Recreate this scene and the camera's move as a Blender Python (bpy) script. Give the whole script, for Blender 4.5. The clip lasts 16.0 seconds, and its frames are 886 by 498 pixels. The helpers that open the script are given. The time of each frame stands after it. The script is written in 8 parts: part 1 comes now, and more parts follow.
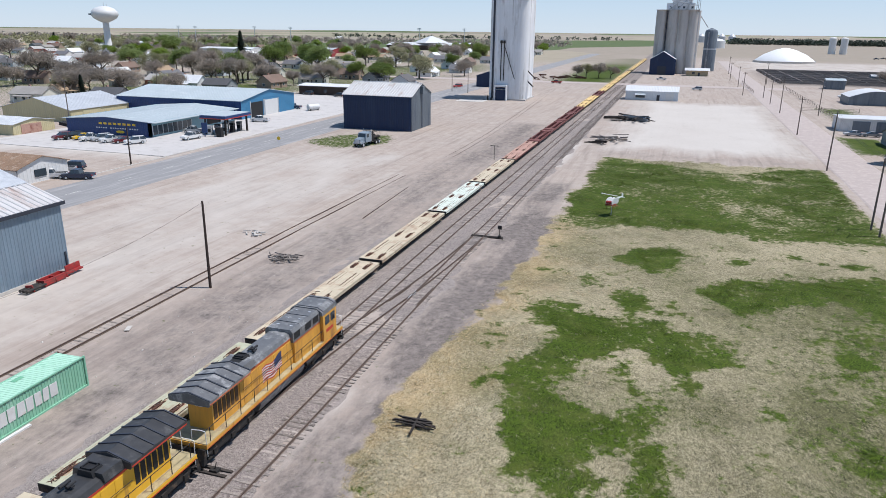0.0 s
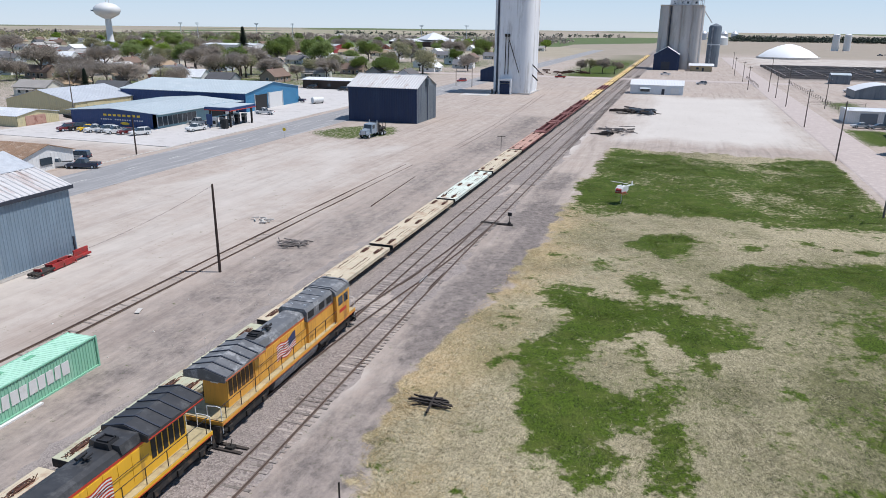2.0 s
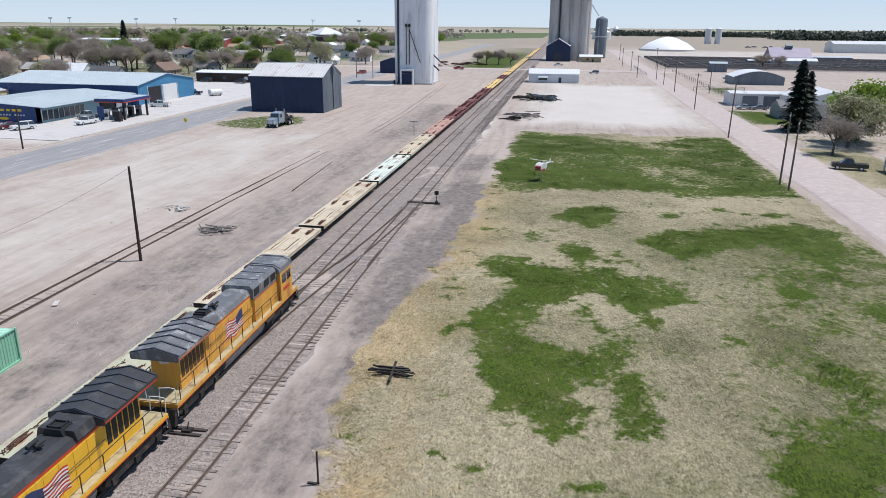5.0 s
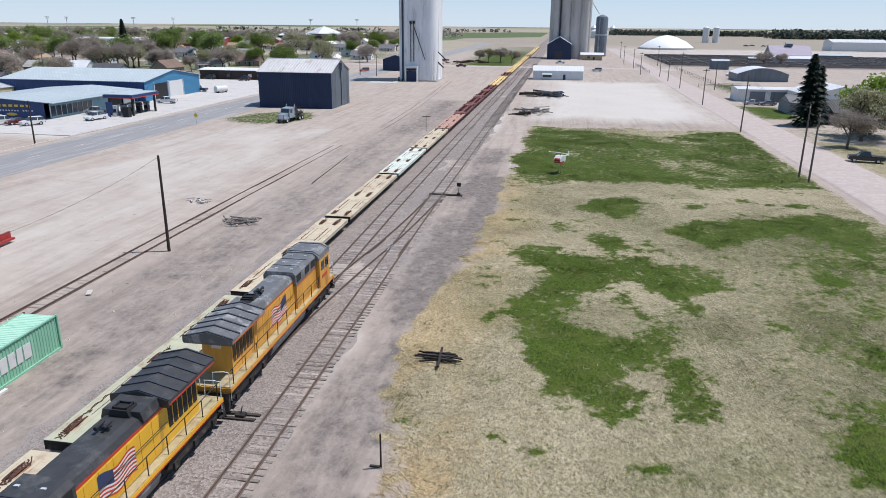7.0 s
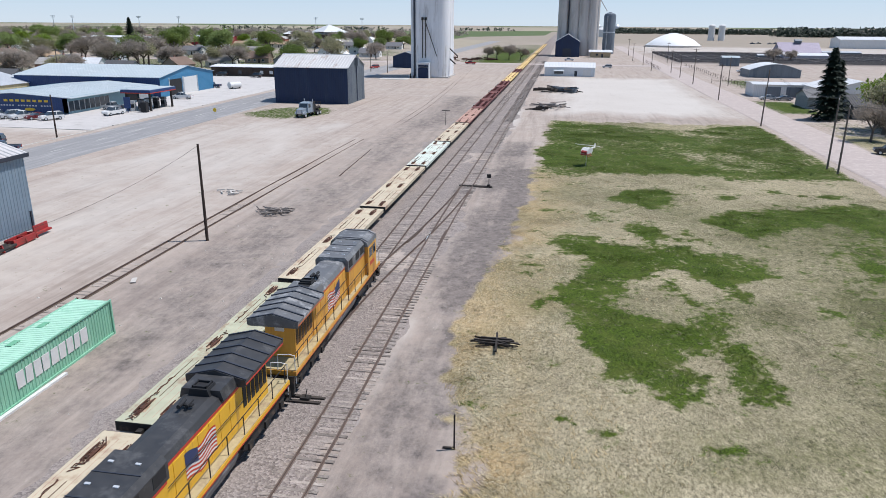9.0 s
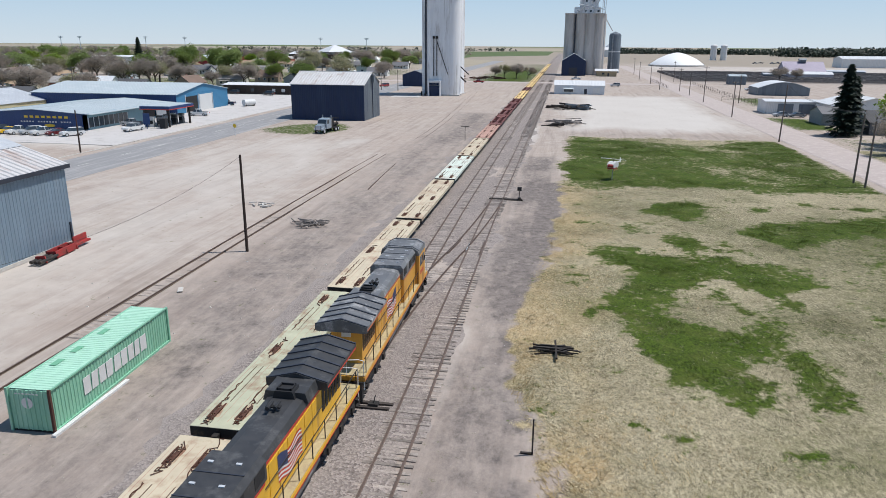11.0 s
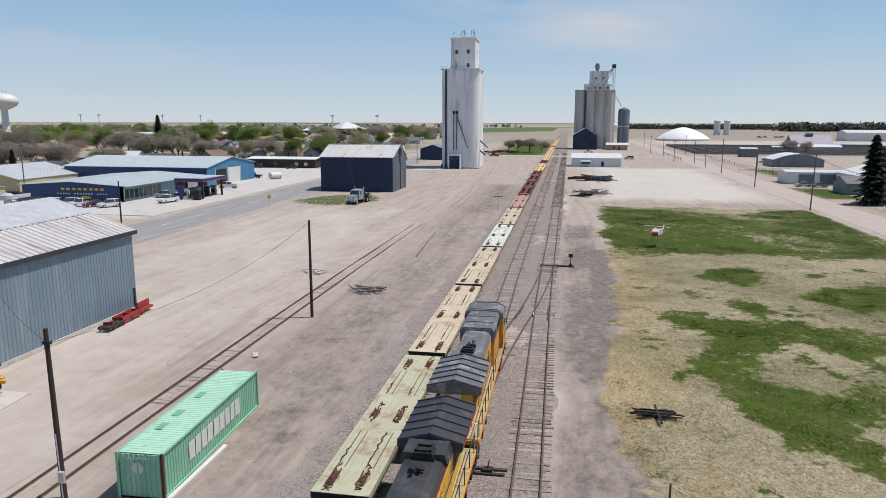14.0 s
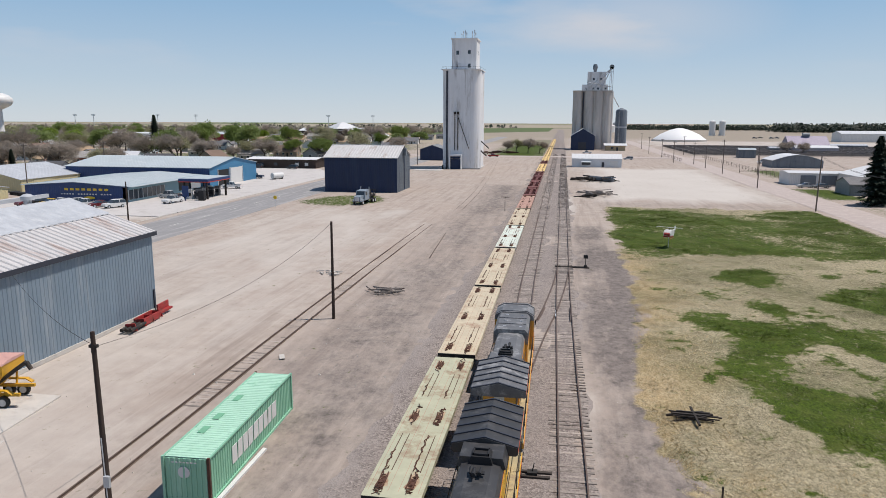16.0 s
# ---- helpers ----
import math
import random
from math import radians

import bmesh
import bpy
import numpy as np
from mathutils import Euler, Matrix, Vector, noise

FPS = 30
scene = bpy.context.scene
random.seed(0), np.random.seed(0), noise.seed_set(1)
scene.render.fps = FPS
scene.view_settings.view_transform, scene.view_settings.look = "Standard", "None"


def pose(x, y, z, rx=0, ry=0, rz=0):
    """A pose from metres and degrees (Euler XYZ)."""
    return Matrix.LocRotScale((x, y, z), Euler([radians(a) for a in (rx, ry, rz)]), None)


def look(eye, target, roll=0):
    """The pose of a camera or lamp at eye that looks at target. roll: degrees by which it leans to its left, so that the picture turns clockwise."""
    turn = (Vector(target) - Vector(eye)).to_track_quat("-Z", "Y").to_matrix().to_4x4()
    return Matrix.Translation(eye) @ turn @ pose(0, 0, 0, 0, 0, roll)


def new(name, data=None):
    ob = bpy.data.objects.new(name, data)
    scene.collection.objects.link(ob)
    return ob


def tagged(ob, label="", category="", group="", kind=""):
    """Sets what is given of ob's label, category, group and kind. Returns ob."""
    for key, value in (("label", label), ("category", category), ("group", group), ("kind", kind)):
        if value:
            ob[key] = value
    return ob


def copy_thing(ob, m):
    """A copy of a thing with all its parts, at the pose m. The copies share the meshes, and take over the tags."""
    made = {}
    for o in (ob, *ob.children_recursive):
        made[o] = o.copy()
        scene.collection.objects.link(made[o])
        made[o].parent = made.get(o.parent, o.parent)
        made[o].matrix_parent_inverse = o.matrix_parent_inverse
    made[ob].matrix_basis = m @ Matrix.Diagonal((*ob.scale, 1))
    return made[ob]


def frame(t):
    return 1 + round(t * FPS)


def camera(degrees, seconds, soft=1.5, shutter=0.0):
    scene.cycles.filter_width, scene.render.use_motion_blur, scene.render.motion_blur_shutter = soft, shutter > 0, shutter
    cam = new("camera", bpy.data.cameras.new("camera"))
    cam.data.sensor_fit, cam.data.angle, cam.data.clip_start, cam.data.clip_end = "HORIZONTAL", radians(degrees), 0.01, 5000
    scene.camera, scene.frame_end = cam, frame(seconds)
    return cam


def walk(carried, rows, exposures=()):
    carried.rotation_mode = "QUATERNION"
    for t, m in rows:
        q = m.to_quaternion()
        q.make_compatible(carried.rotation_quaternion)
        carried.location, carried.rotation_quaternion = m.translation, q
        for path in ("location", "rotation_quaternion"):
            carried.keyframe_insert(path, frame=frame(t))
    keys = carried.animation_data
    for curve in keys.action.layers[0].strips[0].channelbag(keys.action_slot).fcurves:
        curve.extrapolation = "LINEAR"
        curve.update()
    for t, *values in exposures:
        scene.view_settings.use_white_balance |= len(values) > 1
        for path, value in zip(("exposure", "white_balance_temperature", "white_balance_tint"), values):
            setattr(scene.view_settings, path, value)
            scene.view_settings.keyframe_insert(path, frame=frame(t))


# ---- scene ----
cam = camera(64.6, 16.0, 0.5)
PATH = [
    (0, (23.818, -88.066, 26.973), (23.227, -86.253, 26.37), 0.6),
    (0.5, (23.587, -88.065, 26.654), (22.997, -86.253, 26.049), 0.7),
    (1, (23.412, -88.073, 26.245), (22.819, -86.26, 25.637), 0.6),
    (1.5, (23.047, -88.101, 25.686), (22.454, -86.291, 25.079), 0.6),
    (2, (22.731, -88.231, 25.312), (22.137, -86.421, 24.704), 0.6),
    (2.5, (22.268, -88.348, 24.885), (21.675, -86.538, 24.275), 0.6),
    (3, (21.773, -88.478, 24.464), (21.188, -86.665, 23.852), 0.7),
    (3.5, (21.149, -88.566, 24.019), (20.579, -86.749, 23.407), 0.7),
    (4, (20.417, -88.683, 23.611), (19.884, -86.856, 22.999), 0.7),
    (4.5, (19.817, -88.885, 23.165), (19.399, -87.027, 22.554), 0.6),
    (4.7, (19.546, -89.003, 23.075), (19.182, -87.134, 22.462), 0.6),
    (5.3, (18.513, -89.152, 22.725), (18.206, -87.273, 22.111), 0.5),
    (7, (15.587, -89.575, 21.733), (15.28, -87.696, 21.119), 0.5),
    (8.5, (12.822, -89.927, 20.849), (12.512, -88.049, 20.234), 0.4),
    (9, (11.999, -90.2, 20.659), (11.685, -88.323, 20.043), 0.4),
    (10.6, (8.943, -90.86, 20.004), (8.629, -88.983, 19.388), 0.4),
    (11.3, (7.606, -91.149, 19.717), (7.277, -89.235, 19.241), 0.3),
    (11.5, (7.221, -91.294, 19.657), (6.888, -89.366, 19.245), 0.2),
    (12, (6.223, -91.488, 19.391), (5.887, -89.55, 19.027), 0.2),
    (12.5, (5.086, -91.538, 19.193), (4.749, -89.6, 18.829), 0.2),
    (13, (4.112, -91.727, 19.019), (3.772, -89.789, 18.656), 0.2),
    (13.5, (3.091, -91.8, 18.961), (2.749, -89.863, 18.599), 0.1),
    (14, (2.136, -91.871, 18.941), (1.793, -89.934, 18.579), 0.1),
    (14.5, (1.297, -91.98, 18.997), (0.953, -90.042, 18.634), 0.2),
    (15, (0.559, -92.02, 18.952), (0.213, -90.084, 18.59), 0.1),
    (15.5, (-0.055, -92.069, 18.944), (-0.395, -90.132, 18.583), 0.0),
    (16, (-0.64, -92.152, 19.003), (-0.966, -90.213, 18.642), 0.2),
]
walk(cam, [(t, look(eye, target, roll)) for t, eye, target, roll in PATH],
     [(0.0, 0.03, 6150, 12), (9.0, 0.03, 6150, 12), (11.4, -0.08, 6300, 10), (16.0, -0.15, 6680, 13)])

# ---------------- light ----------------
world = bpy.data.worlds.new("sky")
scene.world = world
world.use_nodes = True
_wt = world.node_tree
_bg = _wt.nodes["Background"]
_sky = _wt.nodes.new("ShaderNodeTexSky")
_sky.sky_type = 'NISHITA'
_sky.sun_disc = False
_sky.sun_elevation = radians(66)
_sky.sun_rotation = radians(72)
_sky.air_density = 1.0
_sky.dust_density = 0.0
_sky.ozone_density = 2.5
# pale blue air towards the horizon, and thin high cloud
_tc = _wt.nodes.new("ShaderNodeTexCoord")
_sp = _wt.nodes.new("ShaderNodeSeparateXYZ")
_wt.links.new(_tc.outputs["Generated"], _sp.inputs[0])


def _world_node(kind, **values):
    n = _wt.nodes.new(kind)
    for k, v in values.items():
        n.inputs[int(k[1:])].default_value = v
    return n


_up = _world_node("ShaderNodeMapRange", i1=0.0, i2=0.42)
_wt.links.new(_sp.outputs[2], _up.inputs[0])
_rampn = _wt.nodes.new("ShaderNodeValToRGB")
_rampn.color_ramp.elements[0].color = (5.6, 6.7, 7.7, 1)
_rampn.color_ramp.elements[1].color = (0.8, 1.85, 3.7, 1)
_el = _rampn.color_ramp.elements.new(0.35)
_el.color = (3.0, 5.0, 7.2, 1)
_wt.links.new(_up.outputs[0], _rampn.inputs[0])
_mixn = _wt.nodes.new("ShaderNodeMix")
_mixn.data_type = 'RGBA'
_mixn.inputs[0].default_value = 0.85
_wt.links.new(_sky.outputs[0], _mixn.inputs[6])
_wt.links.new(_rampn.outputs[0], _mixn.inputs[7])
_mp = _wt.nodes.new("ShaderNodeMapping")
_mp.inputs["Scale"].default_value = (1.2, 1.2, 5.0)
_wt.links.new(_tc.outputs["Generated"], _mp.inputs["Vector"])
_cl = _wt.nodes.new("ShaderNodeTexNoise")
_cl.inputs["Scale"].default_value = 2.6
_cl.inputs["Detail"].default_value = 7.0
_wt.links.new(_mp.outputs[0], _cl.inputs["Vector"])
_cr = _world_node("ShaderNodeMapRange", i1=0.52, i2=0.74, i3=0.0, i4=0.6)
_wt.links.new(_cl.outputs[0], _cr.inputs[0])
_ch = _world_node("ShaderNodeMapRange", i1=0.05, i2=0.11)
_wt.links.new(_sp.outputs[2], _ch.inputs[0])
_cv = _wt.nodes.new("ShaderNodeVectorMath")
_cv.operation = 'SUBTRACT'
_cv.inputs[1].default_value = (0.098, 0.986, 0.134)
_wt.links.new(_tc.outputs["Generated"], _cv.inputs[0])
_cs = _wt.nodes.new("ShaderNodeVectorMath")
_cs.operation = 'MULTIPLY'
_cs.inputs[1].default_value = (1.0, 1.0, 3.2)
_wt.links.new(_cv.outputs[0], _cs.inputs[0])
_cn = _wt.nodes.new("ShaderNodeVectorMath")
_cn.operation = 'LENGTH'
_wt.links.new(_cs.outputs[0], _cn.inputs[0])
_cw = _world_node("ShaderNodeMapRange", i1=0.04, i2=0.19, i3=0.42, i4=0.0)
_wt.links.new(_cn.outputs["Value"], _cw.inputs[0])
_ca = _wt.nodes.new("ShaderNodeMath")
_ca.operation = 'ADD'
_wt.links.new(_cr.outputs[0], _ca.inputs[0])
_wt.links.new(_cw.outputs[0], _ca.inputs[1])
_cm = _wt.nodes.new("ShaderNodeMath")
_cm.operation = 'MULTIPLY'
_wt.links.new(_ca.outputs[0], _cm.inputs[0])
_wt.links.new(_ch.outputs[0], _cm.inputs[1])
_mx2 = _wt.nodes.new("ShaderNodeMix")
_mx2.data_type = 'RGBA'
_wt.links.new(_cm.outputs[0], _mx2.inputs[0])
_wt.links.new(_mixn.outputs[2], _mx2.inputs[6])
_mx2.inputs[7].default_value = (6.4, 6.6, 7.0, 1)
_wt.links.new(_mx2.outputs[2], _bg.inputs[0])
_bg.inputs[1].default_value = 0.107
sun = new("sun", bpy.data.lights.new("sun", 'SUN'))
sun.data.energy = 4.7
sun.data.angle = radians(0.5)
sun.data.color = (1.0, 0.95, 0.88)
SUN_AZ = radians(72)
sun.matrix_world = look((0, 0, 60), (-math.sin(SUN_AZ) * math.cos(radians(66)), -math.cos(SUN_AZ) * math.cos(radians(66)), 60 - math.sin(radians(66))))

# ---------------- node helpers ----------------


def new_mat(name):
    m = bpy.data.materials.new(name)
    m.use_nodes = True
    nt = m.node_tree
    return m, nt, nt.nodes["Principled BSDF"]


def put(nt, sock, val):
    if isinstance(val, bpy.types.NodeSocket):
        nt.links.new(val, sock)
    elif isinstance(val, (tuple, list)):
        sock.default_value = (*val[:3], 1.0) if len(sock.default_value) == 4 else val
    else:
        sock.default_value = val


def position(nt, stretch=None):
    g = nt.nodes.new("ShaderNodeNewGeometry")
    if not stretch:
        return g.outputs["Position"]
    mp = nt.nodes.new("ShaderNodeMapping")
    mp.inputs["Scale"].default_value = stretch
    nt.links.new(g.outputs["Position"], mp.inputs["Vector"])
    return mp.outputs[0]


def noisy(nt, vec, scale, detail=4.0, rough=0.6):
    n = nt.nodes.new("ShaderNodeTexNoise")
    nt.links.new(vec, n.inputs["Vector"])
    n.inputs["Scale"].default_value = scale
    n.inputs["Detail"].default_value = detail
    n.inputs["Roughness"].default_value = rough
    return n.outputs[0]


def band(nt, fac, lo, hi, a=0.0, b=1.0):
    r = nt.nodes.new("ShaderNodeMapRange")
    put(nt, r.inputs[0], fac)
    for k, v in zip((1, 2, 3, 4), (lo, hi, a, b)):
        r.inputs[k].default_value = v
    return r.outputs[0]


def mixed(nt, fac, a, b, mode='MIX'):
    x = nt.nodes.new("ShaderNodeMix")
    x.data_type = 'RGBA'
    x.blend_type = mode
    put(nt, x.inputs[0], fac)
    put(nt, x.inputs[6], a)
    put(nt, x.inputs[7], b)
    return x.outputs[2]


def maths(nt, op, a, b=0.0):
    x = nt.nodes.new("ShaderNodeMath")
    x.operation = op
    put(nt, x.inputs[0], a)
    put(nt, x.inputs[1], b)
    return x.outputs[0]


def bump(nt, bsdf, height, strength=0.3, dist=0.02):
    b = nt.nodes.new("ShaderNodeBump")
    b.inputs["Strength"].default_value = strength
    b.inputs["Distance"].default_value = dist
    nt.links.new(height, b.inputs["Height"])
    nt.links.new(b.outputs[0], bsdf.inputs["Normal"])


def shade(c, k):
    return tuple(min(1.0, v * k) for v in c)


def mat(name, col, rough=0.75, metal=0.0, var=0.18, scale=4.0, bumps=0.15, dirt=None, dirt_amt=0.35, rand=0.0,
        streak=False, island=False, stretch=None):
    """A surface with grain, broad stains and an optional dirt or rust colour."""
    m, nt, b = new_mat(name)
    pos = position(nt, (1, 1, 0.12) if streak else stretch)
    fine = noisy(nt, pos, scale, 5, 0.65)
    broad = noisy(nt, position(nt), scale * 0.13, 3, 0.55)
    c = mixed(nt, band(nt, fine, 0.3, 0.7), shade(col, 1 - var), shade(col, 1 + var))
    c = mixed(nt, band(nt, broad, 0.35, 0.68, 0, 0.6), c, shade(col, 1 - var * 1.1))
    if dirt:
        patches = noisy(nt, pos, scale * 0.35, 6, 0.72)
        c = mixed(nt, band(nt, patches, 0.62 - dirt_amt * 0.35, 0.74 - dirt_amt * 0.3), c, dirt)
    if rand:
        oi = nt.nodes.new("ShaderNodeNewGeometry" if island else "ShaderNodeObjectInfo")
        r = oi.outputs["Random Per Island" if island else "Random"]
        c = mixed(nt, 1.0, c, mixed(nt, r, (1 - rand,) * 3, (1 + rand * 0.6,) * 3), 'MULTIPLY')
    nt.links.new(c, b.inputs["Base Color"])
    b.inputs["Metallic"].default_value = metal
    nt.links.new(band(nt, fine, 0.2, 0.8, max(0.05, rough - 0.12), min(1, rough + 0.1)), b.inputs["Roughness"])
    if bumps:
        bump(nt, b, fine, bumps, 0.02)
    return m


def glass_mat(name, tint=(0.03, 0.04, 0.05)):
    m, nt, b = new_mat(name)
    n = noisy(nt, position(nt), 1.3, 3)
    nt.links.new(mixed(nt, n, tint, shade(tint, 1.8)), b.inputs["Base Color"])
    b.inputs["Roughness"].default_value = 0.08
    return m


# ---------------- materials ----------------
M_TIE = mat("weathered_sleeper_wood", (0.34, 0.295, 0.26), 0.9, 0, 0.3, 7, 0.4, (0.17, 0.142, 0.125), 0.35, rand=0.45)
M_RAIL = mat("rusty_rail_steel", (0.15, 0.108, 0.088), 0.6, 0.3, 0.25, 6, 0.2)
M_STEEL_DARK = mat("dark_grimy_steel", (0.035, 0.032, 0.03), 0.7, 0.3, 0.3, 5, 0.2, (0.12, 0.085, 0.06), 0.25)
M_TYRE = mat("black_rubber", (0.025, 0.025, 0.026), 0.85, 0, 0.2, 8, 0.1)
M_YELLOW = mat("loco_yellow_paint", (0.72, 0.40, 0.025), 0.45, 0, 0.08, 3, 0.03, (0.42, 0.23, 0.04), 0.12, streak=True)
M_YELLOW_OLD = mat("faded_loco_yellow_paint", (0.66, 0.33, 0.05), 0.55, 0, 0.12, 3, 0.04, (0.36, 0.16, 0.04), 0.22, streak=True)
M_WALK = mat("cream_walkway_paint", (0.42, 0.35, 0.2), 0.7, 0, 0.18, 4, 0.1, (0.28, 0.22, 0.14), 0.3)
M_ROOF_GREY = mat("grey_loco_roof", (0.135, 0.137, 0.142), 0.5, 0, 0.25, 2.5, 0.06, (0.33, 0.33, 0.33), 0.3)
M_ROOF_DARK = mat("charcoal_loco_roof", (0.038, 0.038, 0.04), 0.55, 0, 0.25, 2.5, 0.06, (0.085, 0.084, 0.084), 0.25)
M_RED = mat("red_stripe_paint", (0.5, 0.045, 0.02), 0.5, 0, 0.12, 5, 0.03)
M_ORANGE = mat("orange_red_stripe", (0.5, 0.12, 0.035), 0.5, 0, 0.15, 5, 0.03)
M_WHITE = mat("white_paint", (0.64, 0.64, 0.63), 0.55, 0, 0.06, 3, 0.05, (0.55, 0.53, 0.49), 0.12)
M_NAVY = mat("flag_blue_paint", (0.03, 0.045, 0.12), 0.5, 0, 0.15, 6, 0.03)
M_GLASS = glass_mat("dark_window_glass")
M_BLACK = mat("black_grille", (0.018, 0.018, 0.02), 0.7, 0.1, 0.3, 9, 0.1)
M_LOUVRE = mat("brown_louvre_paint", (0.085, 0.045, 0.02), 0.7, 0, 0.25, 6, 0.1)
M_DECK_BEIGE = mat("beige_car_deck_paint", (0.53, 0.46, 0.335), 0.75, 0, 0.12, 1.4, 0.06, (0.36, 0.25, 0.17), 0.32)
M_DECK_GREEN = mat("pale_green_car_deck_paint", (0.44, 0.445, 0.32), 0.75, 0, 0.14, 1.4, 0.06, (0.30, 0.225, 0.15), 0.32)
M_DECK_MINT = mat("mint_white_car_deck_paint", (0.60, 0.66, 0.58), 0.75, 0, 0.1, 1.4, 0.06, (0.38, 0.30, 0.25), 0.3)
M_DECK_PINK = mat("rust_pink_car_deck_paint", (0.46, 0.28, 0.22), 0.8, 0, 0.2, 1.4, 0.06, (0.25, 0.10, 0.075), 0.35)
M_DECK_YELLOW = mat("yellow_car_deck_paint", (0.70, 0.50, 0.20), 0.75, 0, 0.12, 1.4, 0.06, (0.45, 0.28, 0.13), 0.25)
M_DECK_STAIN = mat("rust_stained_deck_paint", (0.45, 0.34, 0.235), 0.85, 0, 0.2, 3, 0.06, (0.24, 0.13, 0.085), 0.36)
M_CAR_RED = mat("oxide_red_car_paint", (0.165, 0.05, 0.042), 0.75, 0, 0.25, 2.2, 0.08, (0.30, 0.16, 0.13), 0.25)
M_RUST = mat("dark_brown_rust", (0.10, 0.045, 0.03), 0.9, 0, 0.35, 9, 0.3)
M_CONT = mat("green_container_paint", (0.235, 0.49, 0.345), 0.55, 0, 0.08, 2.0, 0.03, (0.32, 0.56, 0.42), 0.3, streak=True)
# container roof, paler than its walls
M_CONT_ROOF = mat("paler_green_roof_paint", (0.40, 0.65, 0.50), 0.6, 0, 0.08, 2.0, 0.03, (0.22, 0.45, 0.32), 0.15)
M_PATCH = mat("darker_green_repair_patch", (0.16, 0.40, 0.25), 0.6, 0, 0.1, 3, 0.03)
M_POLE = mat("creosoted_pole_wood", (0.05, 0.033, 0.026), 0.9, 0, 0.35, 8, 0.3, streak=True)
M_POLE_GREY = mat("weathered_grey_pole_wood", (0.16, 0.13, 0.11), 0.9, 0, 0.3, 8, 0.3, streak=True)
M_CABLE = mat("black_cable", (0.03, 0.03, 0.03), 0.7, 0, 0.1, 5, 0)
M_CONCRETE_WHITE = mat("whitewashed_concrete", (0.72, 0.73, 0.74), 0.85, 0, 0.09, 0.9, 0.1, (0.43, 0.42, 0.41), 0.3, streak=True)
M_CONCRETE = mat("grey_silo_concrete", (0.47, 0.445, 0.42), 0.85, 0, 0.09, 0.8, 0.1, (0.35, 0.325, 0.30), 0.3, streak=True)
M_PAD = mat("pale_concrete_pad", (0.52, 0.49, 0.45), 0.9, 0, 0.1, 1.2, 0.1, (0.38, 0.35, 0.32), 0.25)
M_METAL_BLUEGREY = mat("blue_grey_steel_siding", (0.20, 0.265, 0.325), 0.5, 0.15, 0.1, 1.2, 0.03, (0.29, 0.34, 0.385), 0.25, streak=True)
M_METAL_NAVY = mat("dark_slate_steel_siding", (0.014, 0.028, 0.075), 0.7, 0.0, 0.15, 1.0, 0.03, (0.022, 0.038, 0.085), 0.25, streak=True)
M_METAL_SLATE = mat("slate_end_siding", (0.15, 0.175, 0.20), 0.55, 0.1, 0.15, 1.0, 0.03, (0.09, 0.11, 0.14), 0.3, streak=True)
M_ROOF_GALV = mat("galvanised_roof_sheets", (0.50, 0.52, 0.545), 0.5, 0.2, 0.12, 1.2, 0.03, (0.60, 0.61, 0.62), 0.2)
M_ROOF_RUSTED = mat("rust_streaked_roof_sheets", (0.53, 0.515, 0.51), 0.6, 0.05, 0.10, 1.0, 0.03, (0.37, 0.28, 0.245), 0.27, stretch=(0.12, 1.6, 1))
M_ROOF_RUSTED_UP = mat("rust_streaked_shed_roof_sheets", (0.55, 0.54, 0.53), 0.6, 0.1, 0.10, 1.4, 0.03, (0.33, 0.24, 0.195), 0.24, stretch=(1.3, 0.1, 1))
M_ROOF_WHITE = mat("white_roof_sheets", (0.62, 0.63, 0.64), 0.55, 0, 0.06, 1.5, 0.03, (0.60, 0.60, 0.60), 0.12)
M_ROOF_BLUE = mat("pale_blue_roof_sheets", (0.40, 0.455, 0.48), 0.65, 0.0, 0.08, 1.0, 0.03, (0.46, 0.50, 0.515), 0.25)
M_TRIM_DARK = mat("dark_trim_paint", (0.03, 0.035, 0.05), 0.6, 0, 0.15, 4, 0)
M_RED_STEEL = mat("red_machine_paint", (0.36, 0.03, 0.028), 0.6, 0, 0.25, 4, 0.06, (0.15, 0.05, 0.04), 0.3)
M_TIMBER = mat("old_charred_timber", (0.05, 0.04, 0.034), 0.95, 0, 0.4, 6, 0.4, rand=0.3)

# ---------------- mesh helpers ----------------


